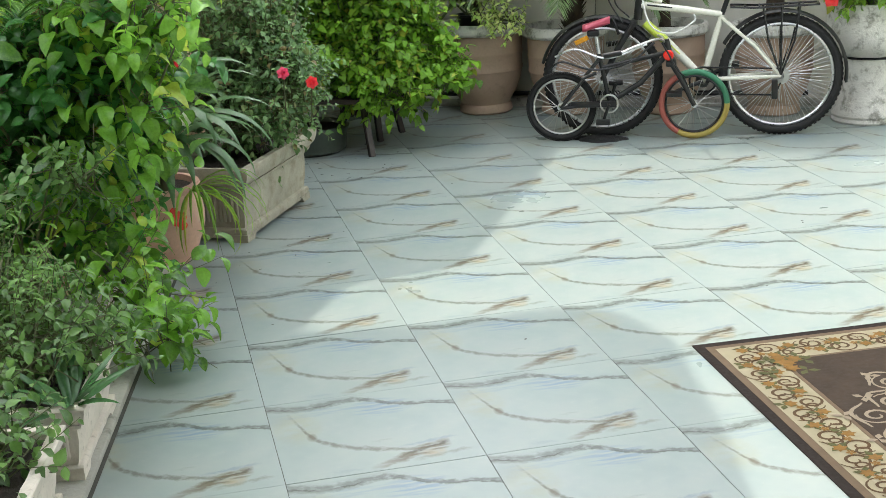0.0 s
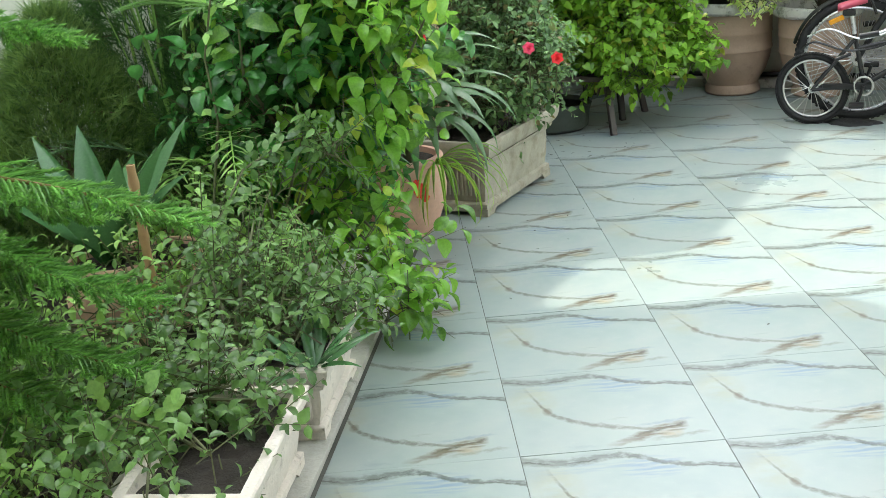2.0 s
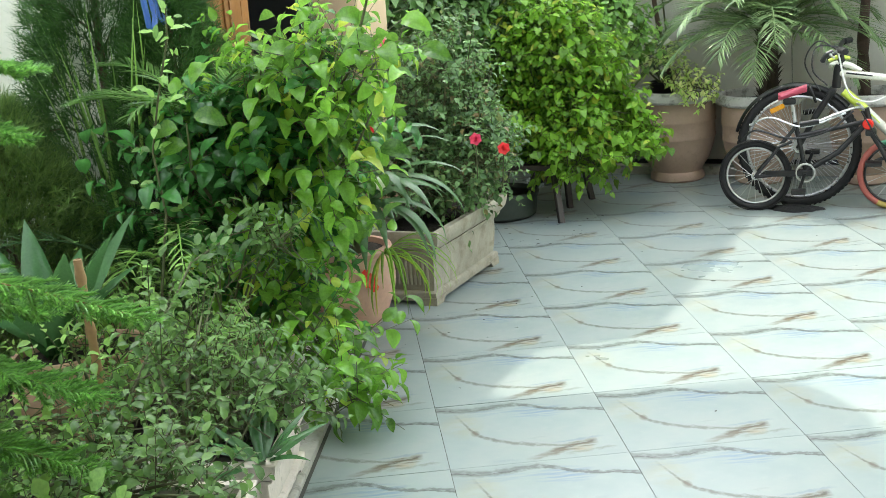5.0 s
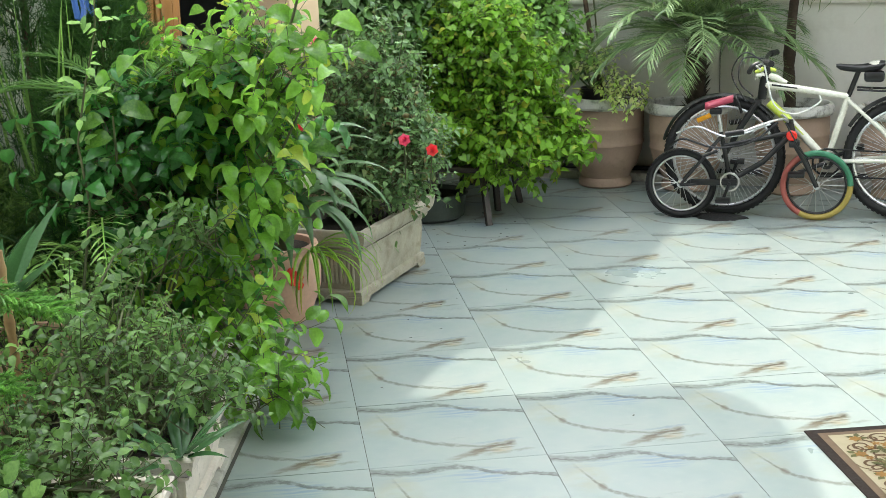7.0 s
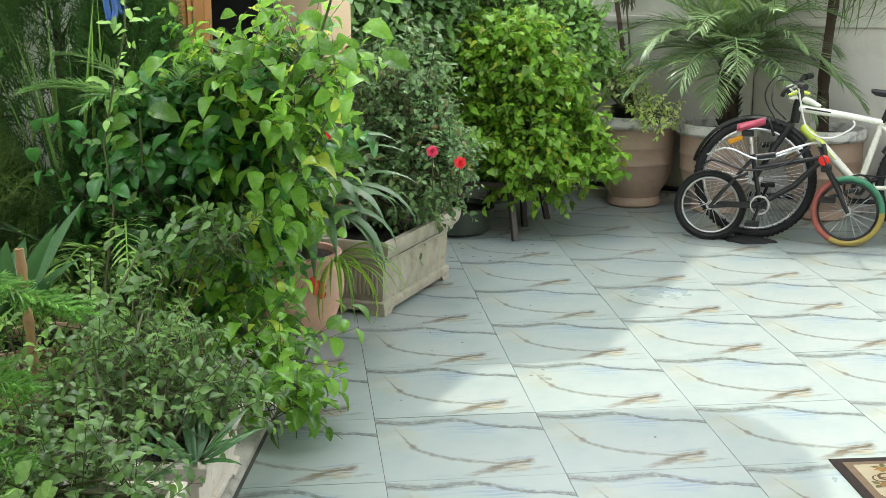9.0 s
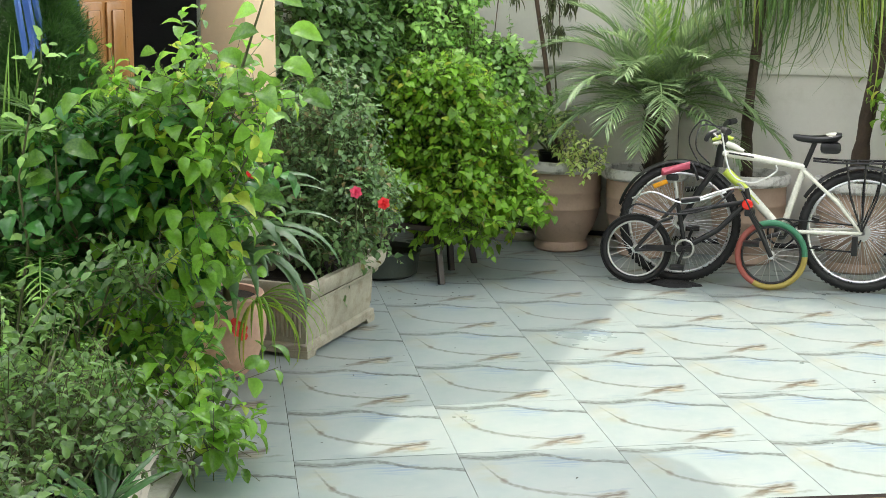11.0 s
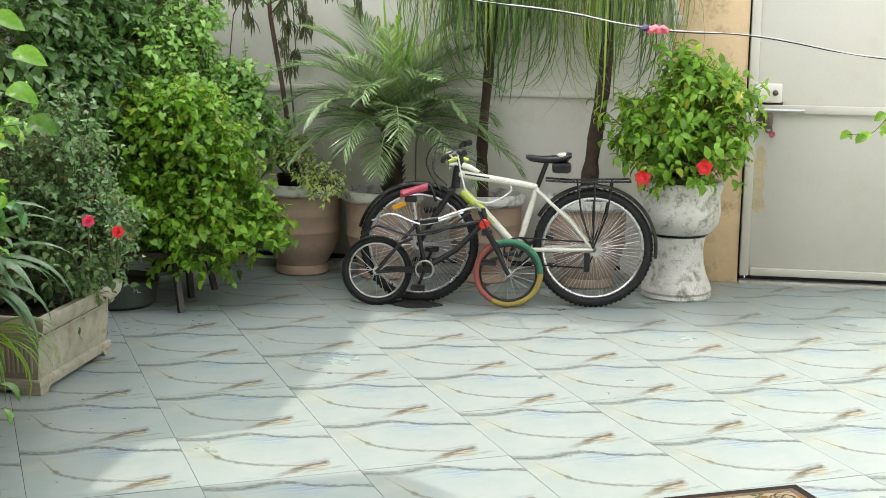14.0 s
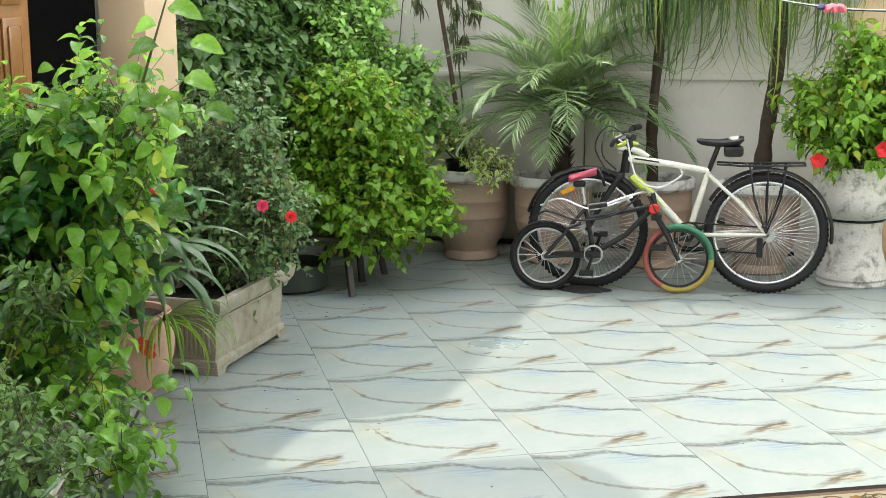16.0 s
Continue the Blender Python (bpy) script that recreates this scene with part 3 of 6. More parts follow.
# ---- clay pots along the gate ----
def clay_pot(u, v, k, label, material=CLAY, rim=CHIPPED, tall=1.0):
    ob = thing("plant_pot", at(u, v, 0), label, "plant pot", "pots along the gate")
    rows = [(0.001, 0.002), (0.158, 0.0), (0.172, 0.012), (0.170, 0.04), (0.156, 0.06), (0.168, 0.085), (0.206, 0.14), (0.234, 0.215), (0.243, 0.262), (0.249, 0.268), (0.250, 0.280), (0.246, 0.288), (0.248, 0.36), (0.252, 0.366), (0.252, 0.378), (0.249, 0.384), (0.250, 0.43), (0.250, 0.485), (0.232, 0.486), (0.225, 0.40)]
    part("body", Shape().lathe([(r * k if r > 0.01 else r, z * tall) for r, z in rows], 44, wobble=0.003), material, ob)
    rows = [(0.250, 0.487), (0.268, 0.489), (0.280, 0.505), (0.277, 0.535), (0.265, 0.553), (0.245, 0.556), (0.235, 0.545), (0.233, 0.49)]
    part("rim", Shape().lathe([(r * k, z * tall) for r, z in rows], 44, wobble=0.006, closed=True), rim, ob, "white painted scalloped rim with chipped paint")
    part("soil", soil_disc(0.232 * k, 0.50 * tall, int(u * 100) + 500), SOIL, ob)
    return ob


clay_pot(-0.42, 4.80, 1.0, "brown clay pot with a chipped white rim", tall=1.05)
clay_pot(0.12, 4.79, 0.97, "brown clay pot with a white rim, holding a palm")
clay_pot(0.76, 4.80, 0.90, "brown clay pot with a white rim behind the bicycles")
clay_pot(1.40, 4.78, 0.94, "brown clay pot with a white rim behind the bicycle wheel")
nursery = thing("nursery_pot", at(-0.50, 4.80, 0.507), "small black plastic nursery pot standing on the soil", "plant pot")
part("body", Shape().lathe([(0.001, 0.0), (0.062, 0.0), (0.085, 0.11), (0.09, 0.112), (0.09, 0.122), (0.082, 0.122), (0.078, 0.10)], 24), BLACK_PLASTIC, nursery)
part("soil", soil_disc(0.078, 0.10, 3), SOIL, nursery)
urn = thing("white_urn", at(1.95, 4.58), "tall white painted cement urn with flaking paint", "plant pot")
part("pedestal", Shape().lathe([(0.001, 0.0), (0.205, 0.0), (0.212, 0.012), (0.205, 0.03), (0.212, 0.045), (0.200, 0.085), (0.175, 0.14), (0.158, 0.21), (0.152, 0.28), (0.156, 0.34), (0.165, 0.372), (0.001, 0.374)], 44, wobble=0.006), CHIPPED, urn)
part("joint_ring", Shape().lathe([(0.15, 0.3745), (0.168, 0.376), (0.170, 0.382), (0.15, 0.385)], 40, closed=True), BLACK_PLASTIC, urn, "dark joint between bowl and foot")
part("bowl", Shape().lathe([(0.001, 0.386), (0.165, 0.387), (0.195, 0.40), (0.235, 0.45), (0.25, 0.51), (0.244, 0.57), (0.240, 0.62), (0.255, 0.665), (0.258, 0.69), (0.245, 0.70), (0.228, 0.69), (0.225, 0.63)], 44, wobble=0.01), CHIPPED, urn)
part("soil", soil_disc(0.226, 0.65, 8), SOIL, urn)


# ---- concrete planters ----
def planter(m, length, width, height, label, ribs=9, material=None, flare=0.055):
    """A flared concrete trough on bracket feet: local x across, y along, near right foot at the origin."""
    material = material or PLANTER_STONE
    ob = thing("planter", m, label, "planter", "concrete planters")
    k = height / 0.33
    f, e = flare, flare / 0.055
    rng = np.random.default_rng(int(length * 1000))
    nx, ny = 7, 16

    def rings(rows):
        vs = []
        for off, z in rows:
            x0, x1, y0, y1 = -width + off, -off, off, length - off
            ring = [(x0 + (x1 - x0) * i / nx, y0) for i in range(nx)] + [(x1, y0 + (y1 - y0) * i / ny) for i in range(ny)] + [(x1 - (x1 - x0) * i / nx, y1) for i in range(nx)] + [(x0, y1 - (y1 - y0) * i / ny) for i in range(ny)]
            vs += [(x + rng.uniform(-0.0015, 0.0015), y + rng.uniform(-0.0015, 0.0015), (z + rng.uniform(-0.0015, 0.0015)) * k) for x, y in ring]
        n = 2 * (nx + ny)
        return Shape().add(vs, [(i * n + j, i * n + (j + 1) % n, (i + 1) * n + (j + 1) % n, (i + 1) * n + j) for i in range(len(rows) - 1) for j in range(n)])

    part("trough", rings([(f + 0.012, 0.060), (f + 0.010, 0.075), (f + 0.004, 0.11), (f, 0.17), (f + 0.002, 0.218), (f - 0.004 * e, 0.226), (f - 0.018 * e, 0.231), (f - 0.024 * e, 0.240), (f - 0.026 * e, 0.248)]), material, ob)
    part("rim", rings([(f - 0.022 * e, 0.2485), (f - 0.034 * e, 0.258), (f - 0.046 * e, 0.275), (0.004, 0.295), (0.0, 0.322), (0.005, 0.33), (0.036, 0.329), (0.048, 0.27)]), material, ob, "weathered projecting rim")
    part("plinth", rings([(f + 0.02, 0.018), (f - 0.002, 0.018), (f - 0.006, 0.046), (f - 0.004, 0.054), (f + 0.006, 0.061), (f + 0.03, 0.062)]), material, ob)
    o = f - 0.008 * e
    foot = Shape()
    prof = [(0.0, 0.0), (0.085, 0.0), (0.092, 0.012), (0.105, 0.024), (0.125, 0.033), (0.0, 0.033)]
    for swap in (False, True):
        rows = [(0.0501 if swap and q == 0.0 else q, z) for q, z in prof]
        vs = [(q, d, z * k) for d in (0.0, 0.05) for q, z in rows]
        vs = [(-y, x, z) if swap else (-x, y, z) for x, y, z in vs]
        n = len(prof)
        foot.add(vs, [tuple(range(n)), tuple(range(2 * n - 1, n - 1, -1))] + [(i, i + n, (i + 1) % n + n, (i + 1) % n) for i in range(n)])
    foot_mesh = foot.mesh("foot", material, smooth=False)
    for x, y, sx, sy in ((-o, o, 1, 1), (-width + o, o, -1, 1), (-o, length - o, 1, -1), (-width + o, length - o, -1, -1)):
        part("foot", foot_mesh, material, ob, m=Matrix.Translation((x, y, 0)) @ Matrix.Diagonal((sx, sy, 1, 1)))
    step = (width - 2 * f - 0.05) / ribs
    rib = Shape().tube([(0, 0.004, 0.088 * k), (0, 0, 0.10 * k), (0, -0.004, 0.165 * k), (0, -0.004, 0.195 * k), (0, 0.003, 0.207 * k)], [step * 0.2, step * 0.36, step * 0.37, step * 0.34, step * 0.15], 8).mesh("rib", material)
    for i in range(ribs):
        part("rib", rib, material, ob, m=pose(-f - 0.025 - step * (i + 0.5), f + 0.003, 0))
    s = Shape()
    gx, gy = 8, 14
    s.add([(-width + 0.045 + (width - 0.09) * i / gx, 0.045 + (length - 0.09) * j / gy, 0.285 * k + rng.uniform(-0.008, 0.012)) for j in range(gy + 1) for i in range(gx + 1)], [(j * (gx + 1) + i, j * (gx + 1) + i + 1, (j + 1) * (gx + 1) + i + 1, (j + 1) * (gx + 1) + i) for j in range(gy) for i in range(gx)])
    part("soil", s, SOIL, ob)
    return ob


planter(at(-0.765, 1.735), 0.90, 0.46, 0.36, "weathered concrete trough planter with fluted ends, full of roses", 14)
planter(at(-0.262, -0.655, 0.022, 18.9), 0.62, 0.34, 0.235, "white-washed concrete trough planter with fluted end and an agave", 8, PALE_STONE, 0.035)
planter(at(-0.03, -1.43, 0.022, 18.9), 0.71, 0.36, 0.235, "long white-washed concrete trough planter crowded with shrubs", 8, PALE_STONE, 0.035)
kerb = thing("kerb", at(-0.248, -0.703, 0, 18.9), "cement ledge along the planting bed with a dark open joint", "kerb", kind="structure")
part("ledge", Shape().box(-0.60, -0.012, -2.2, 2.25, -0.01, 0.022, 0.006), CEMENT, kerb)
part("open_joint", Shape().box(-0.011, 0.002, -2.2, 2.25, -0.01, 0.0015), GROUT, kerb, "dark open joint", smooth=False)
bed = thing("bed_floor", at(0, 0), "dark soil and cement of the planting bed by the wall", "bed", kind="structure")
part("soil", Shape().add([(-2.9, -6.5, 0.012), (-0.2, -6.5, 0.012), (-0.45, -2.0, 0.012), (-0.72, -0.75, 0.012), (-1.42, 1.3, 0.012), (-1.6, 1.3, 0.012), (-2.9, 1.3, 0.012)], [tuple(range(7))]), SOIL, bed, smooth=False)


# ---- round clay urns in the bed ----
def round_pot(u, v, r, h, label, z=0.0, paint=False):
    ob = thing("plant_pot", at(u, v, z), label, "plant pot", "terracotta pots in the bed")
    part("body", Shape().lathe([(0.001, 0.0), (r * 0.6, 0.0), (r * 0.66, h * 0.04), (r * 0.82, h * 0.2), (r * 0.97, h * 0.45), (r, h * 0.62), (r * 0.96, h * 0.8), (r * 0.88, h * 0.9), (r * 0.93, h * 0.93), (r * 0.97, h * 0.97), (r * 0.95, h), (r * 0.84, h), (r * 0.8, h * 0.88)], 40, wobble=0.006), TERRACOTTA, ob)
    part("soil", soil_disc(r * 0.81, h * 0.92, int(r * 1000)), SOIL, ob)
    if paint:
        g = Shape()
        rr = np.random.default_rng(4)
        for a0, z0, s in ((-0.62, 0.66, 0.03), (-0.55, 0.57, 0.018), (-0.72, 0.76, 0.016)):
            k = 16
            ring = [(a0 + s / r * np.cos(q) * (1 + 0.3 * rr.random()), z0 * h + s * np.sin(q) * (1 + 0.3 * rr.random())) for q in np.linspace(0, 2 * np.pi, k, endpoint=False)]
            ring = [(a0, z0 * h)] + ring
            rad = [r * 1.006 * (1 - 0.25 * abs(zz / h - 0.62) ** 1.5) + 0.003 for a, zz in ring]
            g.add([(q * np.cos(a), q * np.sin(a), zz) for q, (a, zz) in zip(rad, ring)], [(0, 1 + i, 1 + (i + 1) % k) for i in range(k)])
        part("paint_splash", g, RED_PLASTIC, ob, "splash of red paint")
    return ob


round_pot(-1.10, 1.47, 0.215, 0.36, "round terracotta pot with a splash of red paint", paint=True)
round_pot(-1.25, 1.05, 0.19, 0.30, "round terracotta pot under the hanging leaves")
round_pot(-1.95, 1.00, 0.20, 0.34, "dusty terracotta pot in the planting bed")
round_pot(-1.45, 0.15, 0.19, 0.30, "dusty terracotta pot in the planting bed")


# ---- stand and trough ----
stand = thing("plant_stand", at(-0.95, 3.8), "dark wooden plant stand with splayed legs", "plant stand")
part("top", Shape().box(-0.22, 0.16, -0.30, 0.34, 0.30, 0.33, 0.006), DARK_WOOD, stand)
for x, y, tx, ty in ((0.18, -0.31, 0.12, -0.24), (0.16, 0.34, 0.12, 0.27), (-0.22, -0.27, -0.17, -0.22), (-0.22, 0.33, -0.17, 0.26), (0.10, 0.09, 0.10, 0.03)):
    part("leg", Shape().tube([(x, y, 0.0), (tx, ty, 0.30)], 0.022, 4), DARK_WOOD, stand, smooth=False)
trough = thing("trough", at(-1.18, 3.62), "low dark glazed trough beneath the hanging bush", "planter")
part("body", Shape().lathe([(0.001, 0.0), (0.17, 0.0), (0.20, 0.02), (0.21, 0.11), (0.225, 0.15), (0.21, 0.16), (0.20, 0.12)], 36), DARK_TROUGH, trough)
part("soil", soil_disc(0.20, 0.13, 9), SOIL, trough)
brick_block = thing("cement_block", at(-0.98, 2.86, 0, 8), "dark cement block behind the planter", "block")
part("block", Shape().box(-0.2, 0.02, -0.07, 0.07, 0.0, 0.15, 0.008), DARK_TROUGH, brick_block)


# ---- bicycles ----
def bend(pts, n=7):
    """A smooth curve through points."""
    p = np.asarray(pts, float)
    p = np.concatenate([2 * p[:1] - p[1:2], p, 2 * p[-1:] - p[-2:-1]])
    out = []
    for i in range(1, len(p) - 2):
        a, b, c, d = p[i - 1:i + 3]
        for q in np.linspace(0, 1, n, endpoint=False):
            out.append(0.5 * (2 * b + (c - a) * q + (2 * a - 5 * b + 4 * c - d) * q * q + (3 * b - a - 3 * c + d) * q ** 3))
    return np.array(out + [p[-2]])


def wheel(parent, x, r, tyre_w, tyres, spokes, hub_r, rim_r=0.010, rim_mat=None, spoke_mat=None):
    """tyres: materials round the tyre, each on an equal arc."""
    w = part("wheel", Shape().lathe([(0.001, -0.05), (hub_r * 0.5, -0.048), (hub_r * 0.5, -0.03), (hub_r, -0.028), (hub_r, -0.022), (hub_r * 0.7, -0.02), (hub_r * 0.7, 0.02), (hub_r, 0.022), (hub_r, 0.028), (hub_r * 0.5, 0.03), (0.001, 0.05)], 18, m=Matrix.Rotation(radians(90), 4, "X")), CHROME, parent, m=pose(x, 0, r))
    n = len(tyres)
    if n == 1:
        part("tyre", Shape().torus((0, 0, 0), r - tyre_w / 2, tyre_w / 2, segs=64, sides=12), tyres[0], w)
        knob = Shape()
        for i in range(72):
            a = 2 * np.pi * i / 72
            for y in (-0.014, 0.014):
                c, s = math.cos(a), math.sin(a)
                mm = Matrix.Translation((c * (r - 0.002), y, s * (r - 0.002))) @ Matrix.Rotation(-a, 4, "Y")
                knob.box(-0.003, 0.003, -0.007, 0.007, -0.008, 0.008, m=mm)
        part("tread", knob, tyres[0], w, smooth=False)
    else:
        for i, mat in enumerate(tyres):
            a = np.linspace(2 * np.pi * i / n, 2 * np.pi * (i + 1) / n, 22)
            part("tyre", Shape().tube(np.stack([(r - tyre_w / 2) * np.cos(a), 0 * a, (r - tyre_w / 2) * np.sin(a)], 1), tyre_w / 2, 12), mat, w)
    rr = r - tyre_w - 0.006
    part("rim", Shape().torus((0, 0, 0), rr, rim_r, segs=64, sides=8, flat=1.3), rim_mat or CHROME, w, "bright alloy rim")
    g = Shape()
    for i in range(spokes):
        a = 2 * np.pi * i / spokes
        b = a + (0.35 if i % 4 < 2 else -0.35) * min(1.0, 40 / spokes)
        y = 0.024 if i % 2 else -0.024
        g.tube([(hub_r * np.cos(b), y, hub_r * np.sin(b)), (rr * np.cos(a), 0, rr * np.sin(a))], 0.0017, 4, ends=False)
    part("spokes", g, spoke_mat or CHROME, w)
    return w


def fender(parent, x, z, r, a0, a1, wide=0.03):
    a = np.radians(np.linspace(a0, a1, 30))
    vs, k = [], 6
    for q in a:
        for j in range(k + 1):
            s = -1 + 2 * j / k
            rad = r - 0.016 * s * s
            vs.append((x + rad * math.cos(q), wide * s, z + rad * math.sin(q)))
    for q in a:
        for j in range(k + 1):
            s = -1 + 2 * j / k
            rad = r - 0.016 * s * s - 0.003
            vs.append((x + rad * math.cos(q), wide * s, z + rad * math.sin(q)))
    h = 30 * (k + 1)
    fs = [(i * (k + 1) + j, i * (k + 1) + j + 1, (i + 1) * (k + 1) + j + 1, (i + 1) * (k + 1) + j) for i in range(29) for j in range(k)]
    fs += [tuple(reversed([q + h for q in f])) for f in fs]
    part("mudguard", Shape().add(vs, fs), BLACK_PLASTIC, parent, "black plastic mudguard")


bike = thing("bicycle", at(0.966, 4.116, 0, 4.9), "white mountain bicycle with lime head tube and rear rack", "bicycle")
RW, HX = 0.343, 0.500
w1 = wheel(bike, HX, RW, 0.05, [RUBBER], 72, 0.032)
w2 = wheel(bike, -HX, RW, 0.05, [RUBBER], 72, 0.032)
BB, SC, HT, HB = (0.07, 0, 0.325), (0.175, 0, 0.69), (-0.285, 0, 0.775), (-0.255, 0, 0.655)
part("top_tube", Shape().tube([(-0.275, 0, 0.755), (-0.05, 0, 0.725), SC], [0.022, 0.02, 0.018], 14), WHITE_PAINT, bike)
part("down_tube", Shape().tube([HB, (-0.14, 0, 0.55)], [0.026, 0.025], 14), LIME_PAINT, bike, "lime yellow end of the down tube")
part("down_tube", Shape().tube([(-0.142, 0, 0.552), (-0.03, 0, 0.435), BB], [0.0255, 0.024, 0.024], 14), WHITE_PAINT, bike)
part("seat_tube", Shape().tube([BB, SC], 0.0175, 12), WHITE_PAINT, bike)
for s in (-1, 1):
    part("chain_stay", Shape().tube([(BB[0], 0.02 * s, BB[2]), (0.3, 0.045 * s, 0.335), (HX, 0.062 * s, RW)], [0.013, 0.012, 0.009], 10), WHITE_PAINT, bike)
    part("seat_stay", Shape().tube([(SC[0], 0.015 * s, SC[2] - 0.02), (0.36, 0.05 * s, 0.51), (HX, 0.062 * s, RW)], [0.011, 0.010, 0.008], 10), WHITE_PAINT, bike)
    part("fork_leg", Shape().tube([(-0.315, 0.05 * s, 0.66), (-0.40, 0.055 * s, 0.53), (-HX, 0.058 * s, RW)], [0.017, 0.018, 0.013], 12), BLACK_PLASTIC, bike, "black suspension fork leg")
    g = Shape().tube(bend([(-0.275, 0.0, 0.86), (-0.28, 0.08 * s, 0.885), (-0.27, 0.20 * s, 0.905), (-0.235, 0.29 * s, 0.905)]), 0.012, 10)
    hb = part("handlebar", g, BLACK_PLASTIC, bike)
    part("grip", Shape().tube([(-0.262, 0.215 * s, 0.905), (-0.232, 0.30 * s, 0.905)], 0.018, 12), RUBBER, hb)
    part("brake_lever", Shape().tube([(-0.275, 0.19 * s, 0.90), (-0.315, 0.23 * s, 0.885), (-0.29, 0.29 * s, 0.875)], 0.006, 8), CHROME, hb)
part("fork_crown", Shape().box(-0.335, -0.295, -0.066, 0.066, 0.64, 0.675, 0.01), BLACK_PLASTIC, bike)
part("head_tube", Shape().tube([(-0.295, 0, 0.675), HT, (-0.275, 0, 0.80)], [0.026, 0.024, 0.026], 14), BLACK_PLASTIC, bike, "black head tube")
part("frame_cover", Shape().tube([(-0.33, 0, 0.805), (-0.28, 0, 0.812), (-0.22, 0, 0.795), (-0.16, 0, 0.765)], [0.008, 0.018, 0.018, 0.012], 12), WHITE_PAINT, bike, "white frame cover with lime edges")
part("frame_cover", Shape().tube([(-0.335, 0, 0.825), (-0.28, 0, 0.848), (-0.22, 0, 0.835)], [0.008, 0.016, 0.008], 10), LIME_PAINT, bike, "lime trim")
part("stem", Shape().tube([(-0.27, 0, 0.80), (-0.268, 0, 0.84), (-0.275, 0, 0.87)], [0.02, 0.022, 0.02], 12), BLACK_PLASTIC, bike)
part("brake_hood", Shape().tube(bend([(-0.30, -0.19, 0.895), (-0.34, -0.20, 0.875), (-0.36, -0.20, 0.84)]), [0.017] * 7 + [0.014] * 7 + [0.008], 10), BLACK_PLASTIC, bike)
part("front_light", Shape().lathe([(0.001, -0.03), (0.02, -0.028), (0.026, 0.0), (0.028, 0.03), (0.024, 0.034), (0.001, 0.036)], 16, m=Matrix.Translation((-0.31, 0.03, 0.845)) @ Matrix.Rotation(radians(-90), 4, "Y")), BLACK_PLASTIC, bike)
part("brake_bridge", Shape().tube(bend([(-0.40, -0.06, 0.60), (-0.43, -0.045, 0.68), (-0.43, 0.045, 0.68), (-0.40, 0.06, 0.60)]), 0.008, 8), BLACK_PLASTIC, bike)
part("frame_stripe", Shape().tube([(-0.11, -0.021, 0.525), (-0.06, -0.021, 0.475)], [0.006, 0.004], 8), LIME_PAINT, bike, "lime stripe")
part("frame_stripe", Shape().tube([(-0.24, -0.021, 0.756), (-0.10, -0.019, 0.737)], [0.005, 0.004], 8), BLACK_PLASTIC, bike, "dark stripe on the top tube")
part("seat_post", Shape().tube([SC, (0.225, 0, 0.83)], 0.014, 12), BLACK_PLASTIC, bike)
vs, fs, n = [], [], 14
for i in range(12):
    q = i / 11
    x, w_ = 0.105 + 0.26 * q, 0.022 + 0.055 * (max(0, q - 0.25) / 0.75) ** 1.3
    h = 0.022 + 0.012 * q
    z = 0.853 + 0.012 * (q - 0.4) ** 2 * 6
    if i in (0, 11):
        w_, h = w_ * 0.6, h * 0.5
    vs += [(x, w_ * math.cos(2 * math.pi * j / n), z + h * math.sin(2 * math.pi * j / n) * (0.6 if math.sin(2 * math.pi * j / n) > 0 else 1)) for j in range(n)]
fs = [(i * n + j, i * n + (j + 1) % n, (i + 1) * n + (j + 1) % n, (i + 1) * n + j) for i in range(11) for j in range(n)] + [tuple(range(n)), tuple(range(12 * n - 1, 11 * n - 1, -1))]
sad = part("saddle", Shape().add(vs, fs), BLACK_PLASTIC, bike, "black padded saddle")
part("pad", Shape().lathe([(0.001, 0.014), (0.03, 0.012), (0.055, 0.004), (0.056, -0.006), (0.001, -0.008)], 20, m=Matrix.Translation((0.325, 0, 0.876)) @ Matrix.Scale(0.85, 4, (1, 0, 0))), WHITE_PAINT, sad, "white rear pad")
part("saddle_bag", Shape().box(0.255, 0.365, -0.035, 0.035, 0.772, 0.835, 0.02), BLACK_PLASTIC, bike, "black saddle bag")
rack = part("rear_rack", Shape().tube([(0.22, -0.055, 0.735), (0.36, -0.06, 0.728), (0.70, -0.06, 0.738)], 0.006, 8).tube([(0.22, 0.055, 0.735), (0.36, 0.06, 0.728), (0.70, 0.06, 0.738)], 0.006, 8).tube([(0.70, -0.06, 0.738), (0.70, 0.06, 0.738)], 0.006, 8), BLACK_PLASTIC, bike, "black steel rear rack")
for x in (0.30, 0.38, 0.46, 0.54, 0.62):
    part("bar", Shape().tube([(x, -0.06, 0.732), (x, 0.06, 0.732)], 0.005, 6), BLACK_PLASTIC, rack)
for s in (-1, 1):
    for x in (0.40, 0.50, 0.60):
        part("strut", Shape().tube([(x, 0.06 * s, 0.732), ((x + HX) / 2 + (x - 0.5) * 0.2, 0.075 * s, 0.54), (HX, 0.068 * s, RW + 0.01)], 0.006, 6), BLACK_PLASTIC, rack)
fender(bike, HX, RW, 0.372, -8, 150)
fender(bike, -HX, RW, 0.366, 40, 165, 0.026)
crank = part("chainring", Shape().torus((BB[0], -0.045, BB[2]), 0.075, 0.006, segs=40, sides=6).torus((BB[0], -0.045, BB[2]), 0.03, 0.012, segs=24, sides=6), BLACK_PLASTIC, bike)
